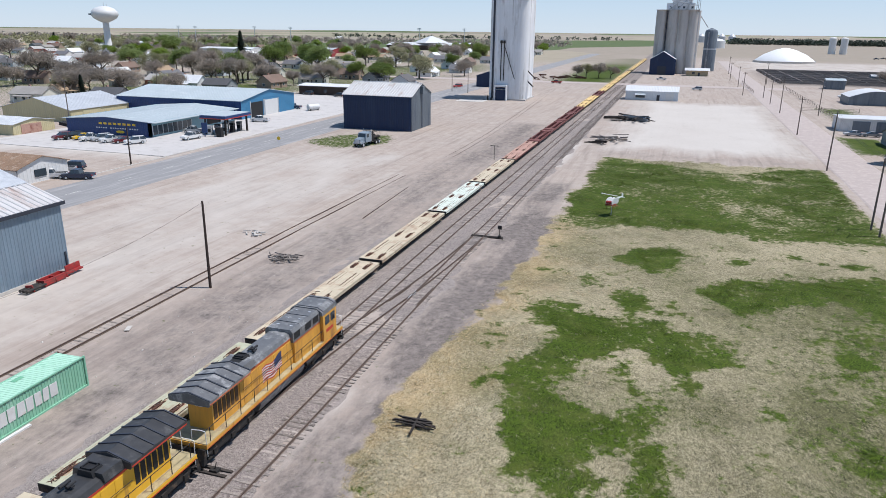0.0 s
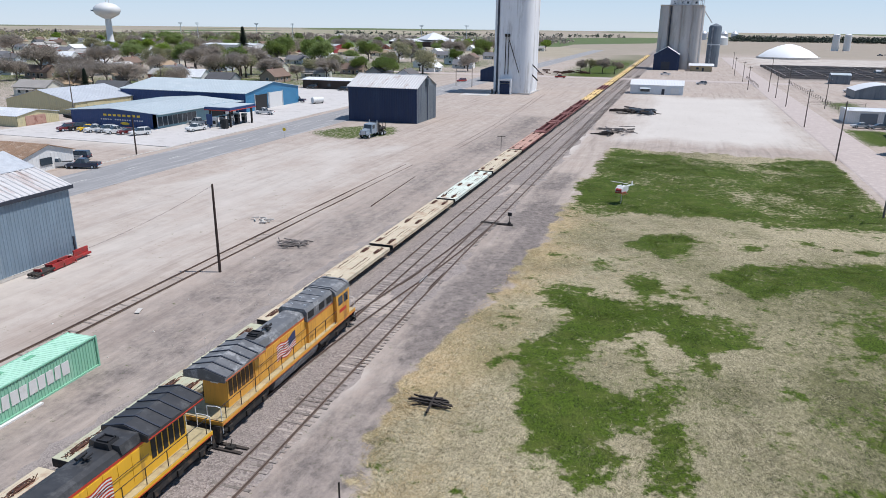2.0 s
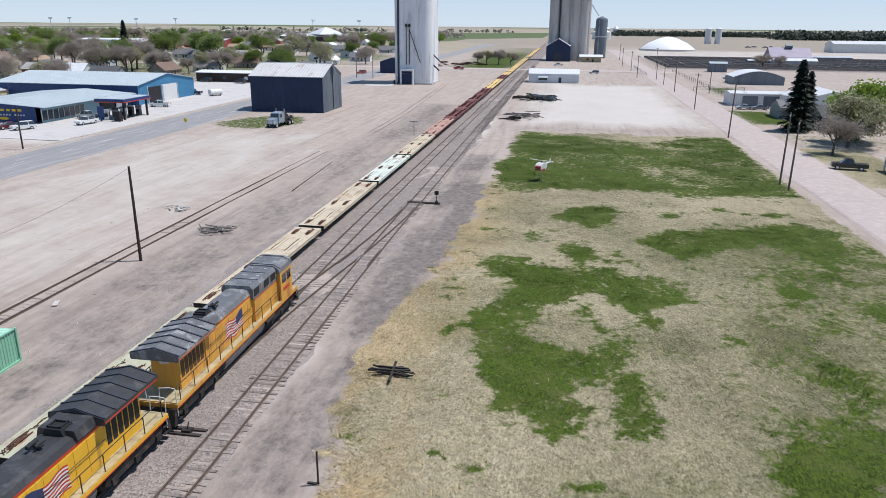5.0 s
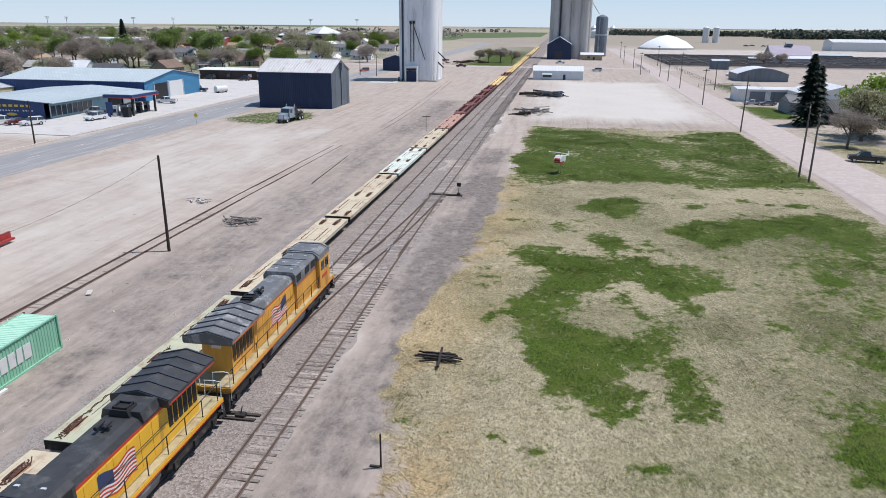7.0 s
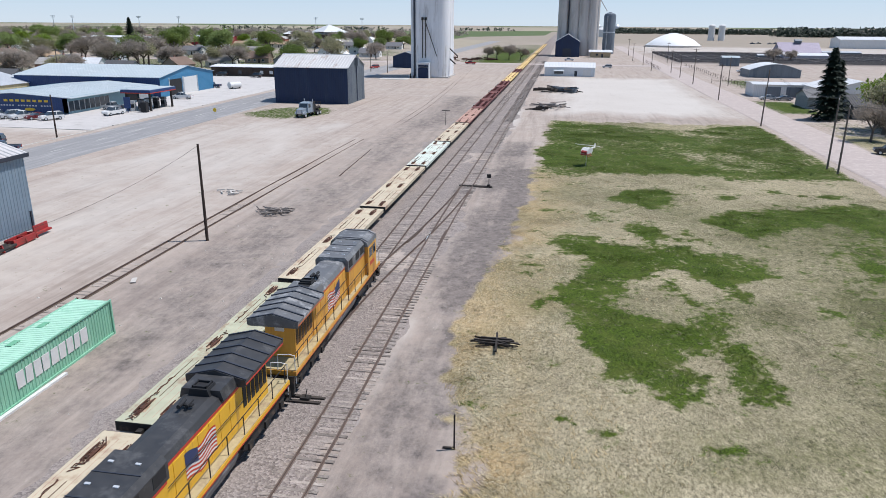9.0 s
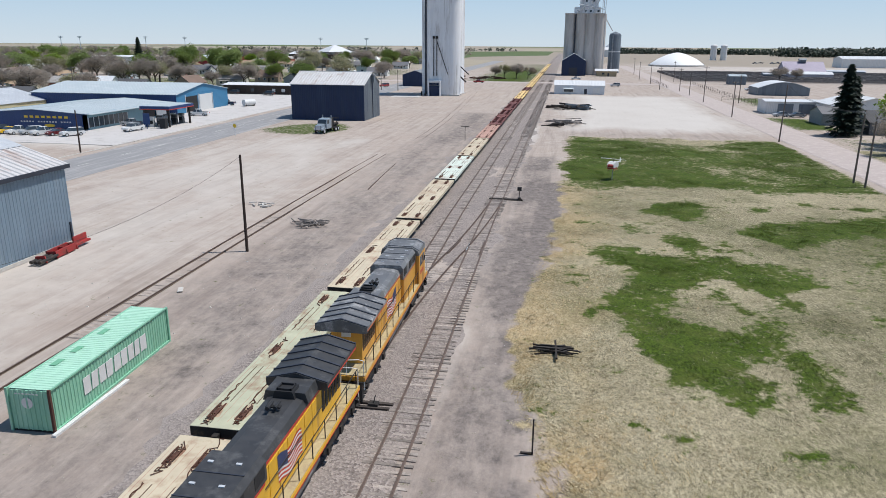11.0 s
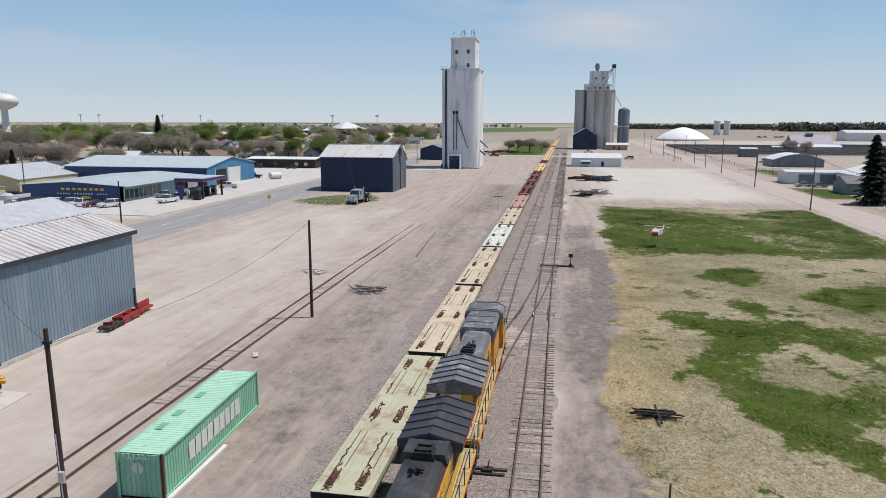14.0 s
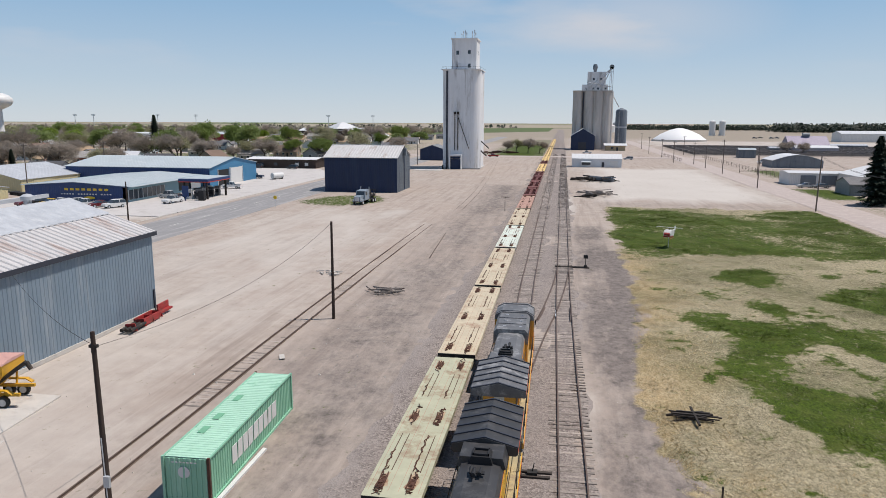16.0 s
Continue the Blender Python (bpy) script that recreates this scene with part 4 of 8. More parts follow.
def locomotive(label, at, rz, body, roof, stripe, sides_dark):
    lo = thing("locomotive", label, "locomotive", at, rz)
    fr = part("underframe", Geo().prism([(-1.5, 1.28), (1.5, 1.28), (1.5, 1.56), (-1.5, 1.56)], -9.7, 10.1).box(-0.9, -9.8, 0.85, 0.9, 10.3, 1.28), body, lo)
    part("walkway", Geo().box(-1.47, -9.65, 1.564, 1.47, 10.0, 1.62), M_WALK, lo, "cream painted walkway")
    for s in (-1, 1):
        part("side_stripe", Geo().box(s * 1.5, -9.6, 1.30, s * 1.512, 10.0, 1.36), stripe, fr)
    part("fuel_tank", Geo().prism([(-1.35, 1.28), (-1.42, 1.0), (-1.2, 0.45), (-0.9, 0.35), (0.9, 0.35), (1.2, 0.45), (1.42, 1.0), (1.35, 1.28)], -3.3, 3.2), M_ROOF_GREY, lo, "grey fuel tank")
    for s in (-1, 1):
        part("air_reservoir", Geo().cyl((s * 1.36, 3.4, 1.0), (s * 1.36, 5.0, 1.0), 0.2, 0.2, 10), M_STEEL_DARK, lo, smooth=True)
    for cy in (-6.7, 6.7):
        tk = part("bogie", Geo().prism([(cy - 2.7, 0.75), (cy - 2.3, 0.5), (cy + 2.3, 0.5), (cy + 2.7, 0.75), (cy + 2.5, 1.05), (cy - 2.5, 1.05)], -1.32, -1.12, "x")
                  .prism([(cy - 2.7, 0.75), (cy - 2.3, 0.5), (cy + 2.3, 0.5), (cy + 2.7, 0.75), (cy + 2.5, 1.05), (cy - 2.5, 1.05)], 1.12, 1.32, "x")
                  .box(-1.1, cy - 0.4, 0.6, 1.1, cy + 0.4, 1.2), M_STEEL_DARK, lo, "grimy dark three-axle bogie")
        for k in (-2.0, 0, 2.0):
            for s in (-1, 1):
                part("wheel", Geo().lathe([(0.30, -0.07), (0.53, -0.07), (0.53, 0.05), (0.56, 0.07)], n=18).mesh("wheel", M_STEEL_DARK, True), None, tk).matrix_basis = pose(s * 0.76, cy + k, 0.53, 0, -90 * s, 0)
            for s in (-1, 1):
                part("axle_box", Geo().box(s * 1.36 - 0.06, cy + k - 0.22, 0.4, s * 1.36 + 0.06, cy + k + 0.22, 0.8), M_STEEL_DARK, tk)
    # engine hood
    hood = part("engine_hood", Geo().prism([(-0.98, 1.62), (0.98, 1.62), (0.98, 3.86), (-0.98, 3.86)], -5.0, 2.2), body, lo)
    part("hood_roof", Geo().prism([(-1.0, 3.864), (1.0, 3.864), (0.86, 4.16), (0.5, 4.26), (-0.5, 4.26), (-0.86, 4.16)], -5.0, 2.3), roof, lo, "grey hood roof")
    for s in (-1, 1):
        part("roof_stripe", Geo().box(s * 0.984, -5.0, 3.72, s * 1.0, 2.2, 3.86), stripe, hood)
        for k in range(7):
            y = -4.6 + k * 1.0
            part("hood_door", Geo().box(s * 0.98, y, 1.8, s * 1.0, y + 0.93, 3.62), body, hood)
        part("hood_handrail", Geo().tube([(s * 1.1, -4.8, 2.95), (s * 1.1, 2.0, 2.95)], 0.02), M_STEEL_DARK, hood)
    strip = flag(-2.2, 0.5, 0)
    for s in (-1, 1):
        x = s * 1.012
        for k in range(13):
            z = 2.0 + k * 0.098
            ya, yb = (-2.2, 0.5) if k < 6 else (-2.2, -0.55)
            part("flag_stripe", strip(z, z + 0.098, ya, yb, x), M_RED if k % 2 == 0 else M_WHITE, hood)
        part("flag_canton", strip(2.0 + 6 * 0.098, 2.0 + 13 * 0.098, -0.55, 0.5, x), M_NAVY, hood)
    part("exhaust_pipe", Geo().prism([(-0.55, 4.2), (0.55, 4.2), (0.42, 4.62), (-0.42, 4.62)], -3.6, -2.8).box(-0.36, -3.5, 4.62, -0.3, -2.9, 4.72).box(0.3, -3.5, 4.62, 0.36, -2.9, 4.72).box(-0.36, -2.96, 4.62, 0.36, -2.9, 4.72).box(-0.36, -3.5, 4.62, 0.36, -3.44, 4.72), M_BLACK, lo, "sooty black exhaust outlet with a raised rim")
    part("horn", Geo().cyl((0, -1.75, 4.22), (0, -1.75, 4.5), 0.05, 0.05, 6).cyl((-0.12, -2.1, 4.5), (-0.12, -1.5, 4.5), 0.05, 0.09, 8).cyl((0.14, -1.95, 4.55), (0.14, -1.3, 4.55), 0.05, 0.1, 8)
         .cyl((0.3, -1.6, 4.46), (0.3, -2.1, 4.46), 0.05, 0.1, 8).box(-0.3, -1.85, 4.4, 0.34, -1.65, 4.47), M_BLACK, lo)
    # radiator end
    rad = part("radiator_body", Geo().prism([(-0.92, 1.62), (0.92, 1.62), (0.92, 3.7), (1.3, 3.95), (-1.3, 3.95), (-0.92, 3.7)], -8.1, -5.0), body, lo)
    part("radiator_wing", Geo().prism([(-1.46, 3.96), (1.46, 3.96), (1.54, 4.06), (1.54, 4.34), (0.0, 4.74), (-1.54, 4.34), (-1.54, 4.06)], -9.1, -4.4), roof, lo, "ribbed radiator roof with overhanging wings")
    for k in range(6):
        y = -9.08 + k * 0.91
        part("roof_rib", Geo().prism([(-1.545, 4.33), (0, 4.73), (1.545, 4.33), (1.55, 4.40), (0, 4.80), (-1.55, 4.40)], y, y + 0.1), M_TRIM_DARK, lo)
    for s in (-1, 1):
        part("wing_stripe", Geo().box(s * 1.54, -9.05, 4.08, s * 1.552, -4.45, 4.16), stripe, rad)
        for k in range(6):
            y = -7.95 + k * 0.48
            part("radiator_louvre", Geo().box(s * 0.92, y, 2.35, s * 0.945, y + 0.36, 3.5), M_BLACK if sides_dark else M_LOUVRE, rad)
    part("end_headlight", Geo().box(-0.28, -8.2, 3.3, 0.28, -8.1, 3.6), M_WHITE, lo, "twin white headlight")
    hatch = part("radiator_hatch", Geo().prism([(-1.1, 4.0), (1.1, 4.0), (0.95, 4.5), (-0.95, 4.5)], -4.6, -3.0 + 0.0), roof, lo)
    if not sides_dark:
        part("hatch_opening", Geo().box(-0.4, -4.0, 4.5, 0.4, -3.3, 4.52), M_BLACK, hatch)
    # equipment cabin
    cab_eq = part("equipment_cabin", Geo().prism([(-1.2, 1.62), (1.2, 1.62), (1.2, 3.45), (-1.2, 3.45)], 2.2, 6.5), body, lo)
    eq = part("equipment_roof", Geo().prism([(-1.22, 3.454), (1.22, 3.454), (1.22, 4.25), (1.0, 4.5), (-1.0, 4.5), (-1.22, 4.25)], 2.0, 6.6), roof, lo)
    for s in (-1, 1):
        part("cabin_stripe", Geo().box(s * 1.204, 2.2, 3.33, s * 1.222, 6.5, 3.45), stripe, cab_eq)
        for y in (2.2, 4.0, 5.3):
            part("vent_grille", Geo().box(s * 1.22, y, 3.65, s * 1.235, y + 0.9, 4.2), M_BLACK, eq)
    for y in (3.4, 4.9):
        part("roof_seam", Geo().box(-1.02, y, 4.5, 1.02, y + 0.05, 4.53), M_TRIM_DARK, eq)
    for y in (2.7, 4.1, 5.7):
        for x in (-0.6, 0.55):
            part("lifting_eye", Geo().box(x, y, 4.5, x + 0.22, y + 0.12, 4.54), M_ROOF_GALV, eq)
    # cab and nose
    cab = part("cab", Geo().prism([(-1.5, 1.62), (1.5, 1.62), (1.5, 3.95), (-1.5, 3.95)], 6.5, 8.9), body, lo)
    part("cab_roof", Geo().prism([(-1.52, 3.954), (1.52, 3.954), (1.45, 4.3), (0.95, 4.58), (-0.95, 4.58), (-1.45, 4.3)], 6.4, 9.1), roof, lo)
    for y in (6.6, 8.7):
        part("roof_edge", Geo().prism([(-1.47, 4.3), (-0.95, 4.59), (0.95, 4.59), (1.47, 4.3), (1.47, 4.33), (0.95, 4.62), (-0.95, 4.62), (-1.47, 4.33)], y, y + 0.06), M_TRIM_DARK, cab)
    for s in (-1, 1):
        for y in (6.85, 7.85):
            part("side_window", Geo().box(s * 1.5, y, 2.95, s * 1.51, y + 0.8, 3.7), M_GLASS, cab)
        part("number_bar", Geo().box(s * 1.5, 7.0, 2.25, s * 1.508, 8.3, 2.55), M_RED, cab)
        part("windscreen", Geo().box(s * 0.75 - 0.55, 8.9, 3.05, s * 0.75 + 0.55, 8.915, 3.75), M_GLASS, cab)
        part("mirror", Geo().box(s * 1.55, 8.2, 3.1, s * 1.62, 8.3, 3.5), M_BLACK, cab)
    nose = part("nose", Geo().prism([(8.9, 1.62), (10.0, 1.62), (9.85, 2.7), (8.9, 3.05)], -0.95, 0.95, "x"), body, lo)
    part("nose_headlight", Geo().box(-0.3, 9.7, 2.45, 0.3, 9.95, 2.7), M_WHITE, nose)
    # ends
    for s, yy in ((1, 10.1), (-1, -9.7)):
        en = part("pilot", Geo().prism([(yy, 0.25), (yy + s * 0.35, 0.25), (yy + s * 0.12, 1.28), (yy, 1.28)], -1.4, 1.4, "x"), M_STEEL_DARK, lo)
        part("coupler", Geo().box(-0.16, min(yy, yy + s * 0.55), 0.72, 0.16, max(yy, yy + s * 0.55), 1.0).box(-0.25, yy + s * 0.42 - 0.12, 0.66, 0.28, yy + s * 0.42 + 0.12, 1.06), M_STEEL_DARK, en)
        for q in (-1, 1):
            part("ladder", Geo().box(q * 1.15, yy - s * 0.3 - 0.18, 0.45, q * 1.5, yy - s * 0.3 + 0.18, 0.5).box(q * 1.15, yy - s * 0.3 - 0.18, 0.85, q * 1.5, yy - s * 0.3 + 0.18, 0.9)
                 .box(q * 1.15, yy - s * 0.3 - 0.2, 0.4, q * 1.2, yy - s * 0.3 + 0.2, 1.3), M_STEEL_DARK, en)
            part("end_handrail", Geo().tube([(q * 1.42, yy - s * 0.12, 0.7), (q * 1.42, yy - s * 0.05, 2.55), (q * 1.1, yy - s * 0.05, 2.6), (q * 0.45, yy, 2.55), (q * 0.4, yy, 1.6)], 0.028), M_WHITE, en, "white end handrail")
        part("air_hose", Geo().tube([(0.4, yy + s * 0.1, 1.1), (0.45, yy + s * 0.4, 0.6), (0.42, yy + s * 0.6, 0.55)], 0.03), M_BLACK, en)
        part("air_hose", Geo().tube([(-0.5, yy + s * 0.1, 1.1), (-0.5, yy + s * 0.4, 0.5)], 0.03), M_BLACK, en)
    for s in (-1, 1):
        y = -9.2
        while y < 6.6:
            part("handrail_post", Geo().cyl((s * 1.44, y, 1.5), (s * 1.44, y, 2.62), 0.03, 0.03, 5), M_STEEL_DARK, lo)
            y += 1.72
        part("handrail", Geo().tube([(s * 1.44, -9.5, 2.62), (s * 1.44, 6.5, 2.62)], 0.025), M_STEEL_DARK, lo)
    return lo


locomotive("faded yellow and grey diesel locomotive with a painted waving flag", (-3.78, -46.4, 0.0), 0.6, M_YELLOW_OLD, M_ROOF_GREY, M_ORANGE, False)
locomotive("bright yellow diesel locomotive with a charcoal roof, coupled behind", (-3.70, -66.75, 0.0), 180, M_YELLOW, M_ROOF_DARK, M_RED, True)

# ---------------- flatcars ----------------


def car_bogies(car, L):
    for cy in (-L / 2 + 2.6, L / 2 - 2.6):
        tk = part("bogie", Geo().prism([(cy - 1.3, 0.45), (cy + 1.3, 0.45), (cy + 0.7, 0.85), (cy - 0.7, 0.85)], -1.1, -0.95, "x")
                  .prism([(cy - 1.3, 0.45), (cy + 1.3, 0.45), (cy + 0.7, 0.85), (cy - 0.7, 0.85)], 0.95, 1.1, "x").box(-1.0, cy - 0.2, 0.4, 1.0, cy + 0.2, 0.75), M_STEEL_DARK, car)
        for k in (-0.9, 0.9):
            for s in (-1, 1):
                part("wheel", Geo().cyl((s * 0.7, cy + k, 0.45), (s * 0.84, cy + k, 0.45), 0.45, 0.43, 14), M_STEEL_DARK, tk)
    for s in (-1, 1):
        part("coupler", Geo().box(-0.15, min(s * L / 2, s * (L / 2 + 0.5)), 0.55, 0.15, max(s * L / 2, s * (L / 2 + 0.5)), 0.85), M_STEEL_DARK, car)


def flatcar(label, y0, y1, deck, sill=None):
    L = y1 - y0 - 0.9
    car = thing("flatcar", label, "flatcar", (-8.25, (y0 + y1) / 2, 0.0), group="freight train")
    part("deck", Geo().box(-1.48, -L / 2, 0.98, 1.48, L / 2, 1.1), deck, car)
    sd = part("side_sill", Geo().prism([(-1.46, 0.98), (-1.46, 0.72), (-1.36, 0.72), (-1.36, 0.976), (1.36, 0.976), (1.36, 0.72), (1.46, 0.72), (1.46, 0.98)], -L / 2 + 0.02, L / 2 - 0.02), sill or deck, car)
    part("centre_sill", Geo().box(-0.35, -L / 2, 0.5, 0.35, L / 2, 0.97), M_STEEL_DARK, car)
    part("end_plate", Geo().box(-1.46, -L / 2 - 0.03, 0.55, 1.46, -L / 2, 1.09), M_STEEL_DARK, sd)
    part("end_plate", Geo().box(-1.46, L / 2, 0.55, 1.46, L / 2 + 0.03, 1.09), M_STEEL_DARK, sd)
    r = random.Random(int(y0 * 10))
    for fy in (-L / 2 + 1.6, -0.8, L / 2 - 1.8):
        for x in (-0.78, 0.74):
            for k in range(5):
                a, n = r.uniform(-0.7, 0.5), 9
                pts = [(x + r.uniform(-0.24, 0.24), fy + a + 0.16 * j * r.uniform(0.6, 1.3) * (1 if k % 2 else -0.6), 1.115 + 0.05 * r.random()) for j in range(n)]
                part("tie_down_chain", Geo().tube(pts, 0.028, 4), M_RUST, car, "rusty brown tie-down chain")
            stain = [(x + 0.42 * f * math.cos(k * 0.449), fy + 1.3 * f * math.sin(k * 0.449)) for k, f in enumerate([r.uniform(0.4, 1.0) for _ in range(14)])]
            part("rust_stain", Geo().prism(stain, 1.1, 1.1025, "z"), M_DECK_STAIN, car)
            part("tie_down_anchor", Geo().prism([(x - 0.16, fy - 0.3), (x + 0.14, fy - 0.34), (x + 0.17, fy + 0.22), (x - 0.1, fy + 0.3)], 1.1, 1.15, "z"), M_RUST, car)
        for x in (-0.62, -0.95, 0.58, 0.9):
            part("tie_down_hook", Geo().tube([(x - 0.05, fy - 0.7, 1.12), (x + 0.04, fy - 0.2, 1.24), (x, fy + 0.3, 1.2), (x - 0.06, fy + 0.8, 1.12)], 0.04), M_RUST, car)
    for fy in (-L / 4 - 0.3, L / 4 - 0.6):
        for x in (-0.78, 0.74):
            for o in (-0.2, 0.2):
                part("deck_groove", Geo().box(x + o - 0.025, fy - 2.2, 1.1, x + o + 0.025, fy + 2.2, 1.106), M_RUST, car)
            for o in (-0.5, 0.5):
                part("deck_seam", Geo().box(x + o - 0.012, -L / 2 + 0.6, 1.1, x + o + 0.012, L / 2 - 0.6, 1.103), M_DECK_PINK, car) if fy < 0 else None
            pts = [(x - 0.2 + 0.05 * math.sin(j * 1.3) + r.uniform(-0.05, 0.05), fy - 2.0 + 0.19 * j, 1.115 + 0.04 * r.random()) for j in range(r.randrange(7, 24))]
            part("tie_down_chain", Geo().tube(pts, 0.03, 4), M_RUST, car, "rusty brown tie-down chain")
    car_bogies(car, L)
    return car


def skeleton_car(label, y0, y1, paint):
    L = y1 - y0 - 0.9
    car = thing("flatcar", label, "flatcar", (-8.25, (y0 + y1) / 2, 0.0), group="freight train")
    part("side_beam", Geo().box(-1.45, -L / 2, 0.7, -1.2, L / 2, 1.12), paint, car)
    part("side_beam", Geo().box(1.2, -L / 2, 0.7, 1.45, L / 2, 1.12), paint, car)
    part("centre_sill", Geo().box(-0.32, -L / 2, 0.6, 0.32, L / 2, 1.05), paint, car)
    for k in range(9):
        y = -L / 2 + 3.2 + k * (L - 6.4) / 8
        part("cross_beam", Geo().box(-1.2, y - 0.12, 0.75, 1.2, y + 0.12, 1.09), paint, car)
    for s in (-1, 1):
        part("end_deck", Geo().box(-1.4, min(s * L / 2, s * (L / 2 - 3.2)), 1.0, 1.4, max(s * L / 2, s * (L / 2 - 3.2)), 1.14), paint, car)
        for q in (-1, 1):
            part("corner_post", Geo().box(q * 1.1, s * (L / 2 - 3.1) - 0.15, 1.14, q * 1.4, s * (L / 2 - 3.1) + 0.15, 1.42), M_RUST, car)
    car_bogies(car, L)
    return car


flatcar("beige steel flatcar with rusty fittings on its deck", -85.6, -62.4, M_DECK_BEIGE)
flatcar("pale green steel flatcar with rusty fittings on its deck", -62.4, -40.9, M_DECK_GREEN)
flatcar("beige steel flatcar streaked with rust", -40.9, -17.3, M_DECK_BEIGE)
flatcar("beige steel flatcar with rusty fittings on its deck", -17.3, 6.8, M_DECK_BEIGE)
flatcar("mint-white steel flatcar with rusty fittings on its deck", 6.8, 29.0, M_DECK_MINT)
flatcar("beige steel flatcar with rusty fittings on its deck", 29.0, 53.2, M_DECK_BEIGE)
flatcar("rust-pink steel flatcar with a worn deck", 53.2, 79.0, M_DECK_PINK, M_CAR_RED)
for k in range(4):
    skeleton_car("oxide-red open-frame container flatcar", 79 + 21 * k, 100 + 21 * k, M_CAR_RED)
flatcar("yellow flatcar with rusty fittings, far along the track", 163, 186, M_DECK_YELLOW)
flatcar("yellow flatcar with rusty fittings, far along the track", 186, 209, M_DECK_YELLOW)
skeleton_car("oxide-red open-frame container flatcar", 209, 232, M_CAR_RED)
for k in range(16):
    flatcar("yellow flatcar with rusty fittings, far along the track", 232 + 24 * k, 256 + 24 * k, M_DECK_YELLOW)

# ---------------- shipping container ----------------


def container():
    c = thing("shipping_container", "long green corrugated shipping container with paler roof and white lettering blocks", "container", (-19.15, -55.75, GZ - 0.14), 2.3)
    L, W, H = 6.095, 1.22, 2.59
    for s in (-1, 1):
        w = part("side_wall", ribbed_wall_x(s * (W - 0.05), s, -L + 0.12, L - 0.12, 0.16, H - 0.1, 0.28, 0.04, 0.03), M_CONT, c)
        part("top_rail", Geo().box(s * W - 0.05, -L, H - 0.12, s * W + 0.05, L, H - 0.02), M_CONT, w)
        part("bottom_rail", Geo().box(s * W - 0.05, -L, 0.02, s * W + 0.05, L, 0.17), M_CONT, w)
    part("end_wall", ribbed_wall_y(-L + 0.02, -1, -W + 0.1, W - 0.1, 0.16, H - 0.1, 0.28, 0.04, 0.03), M_CONT, c, "deep green end wall")
    part("end_wall", ribbed_wall_y(L - 0.02, 1, -W + 0.1, W - 0.1, 0.16, H - 0.1, 0.28, 0.04, 0.03), M_CONT, c)
    rf = part("roof", Geo().prism([(s, z) for s, z in sheet_profile(-L + 0.1, L - 0.1, H - 0.06, 0.03, 0.26)] + [(L - 0.1, H - 0.1), (-L + 0.1, H - 0.1)], -W + 0.03, W - 0.03, "x"), M_CONT_ROOF, c, "pale green roof")
    for y in (-3.3, -1.5, 1.2):
        part("repair_patch", Geo().box(-0.75, y, H - 0.025, -0.35, y + 0.85, H - 0.012), M_PATCH, rf)
    part("floor_frame", Geo().box(-W, -L, 0.0, W, L, 0.12), M_STEEL_DARK, c)
    for s in (-1, 1):
        for q in (-1, 1):
            part("corner_post", Geo().box(s * W - 0.07, q * L - 0.07, 0.0, s * W + 0.07, q * L + 0.07, H), M_RUST if s * q < 0 else M_CONT, c)
    # nine white letter blocks along the open side
    widths = (0.62, 0.66, 0.62, 0.66, 0.7, 0.66, 0.6, 0.6, 0.68)
    y = -3.35
    for i, w in enumerate(widths):
        g = Geo().prism([(y, 0.85), (y + w - 0.08 * (i % 2), 0.85), (y + w, 1.85), (y + 0.08 * (i % 3 == 1), 1.85)], W - 0.02, W + 0.012, "x")
        part("letter_block", g, M_WHITE, c, "white lettering block")
        y += w + 0.1
    part("emblem", Geo().cyl((-0.12, -L - 0.035, 1.75), (-0.12, -L - 0.02, 1.75), 0.32, 0.32, 20), M_WHITE, c, "round white emblem")
    part("emblem_bar", Geo().box(-0.16, -L - 0.045, 1.45, -0.06, -L - 0.03, 2.05), M_CONT, c)
    for k in range(7):
        part("marking_bar", Geo().box(-0.75 + k * 0.2, -L - 0.03, 2.25, -0.62 + k * 0.2, -L - 0.02, 2.32), M_WHITE, c)
    return c


container()
tagged(part("timber_beam", Geo().box(-17.6, -62.2, GZ - 0.16, -17.36, -55.6, GZ + 0.04), M_WHITE), "long white painted beam lying beside the container", "beam")

# ---------------- poles and wires ----------------


def pole(label, x, y, h, material, arm=0.0, rz=0.0, lean=0.0):
    p = thing("utility_pole", label, "utility pole", (x, y, GZ), rz)
    part("shaft", Geo().cyl((0, 0, -0.2), (lean, 0, h), 0.16, 0.11, 10), material, p, smooth=True)
    if arm:
        part("crossarm", Geo().box(lean - arm, -0.06, h - 0.55, lean + arm, 0.06, h - 0.42), material, p)
        for k in (-0.9, -0.45, 0.45, 0.9):
            part("insulator", Geo().cyl((lean + k * arm, 0, h - 0.42), (lean + k * arm, 0, h - 0.24), 0.045, 0.03, 6), M_WHITE, p)
    return p


near_pole = pole("dark creosoted pole with a meter box at its foot", -22.9, -62.5, 9.0, M_POLE, lean=-0.1)
part("meter_box", Geo().box(-0.02, -0.3, 0.9, 0.3, -0.14, 1.5), M_ROOF_GALV, near_pole, "grey meter box")
part("conduit", Geo().cyl((0.05, -0.17, 0.0), (-0.03, -0.15, 3.5), 0.03, 0.03, 6), M_ROOF_GALV, near_pole)
part("bracket", Geo().box(-0.3, -0.1, 8.2, 0.12, 0.1, 8.35).cyl((-0.2, 0, 7.9), (-0.2, 0, 8.3), 0.05, 0.05, 6), M_STEEL_DARK, near_pole)
pole("dark creosoted bare pole beside the siding", -22.35, -28.0, 9.6, M_POLE)
pole("weathered pole by the street corner", 54.4, 71.4, 12.0, M_POLE_GREY, 0.0, lean=0.2)
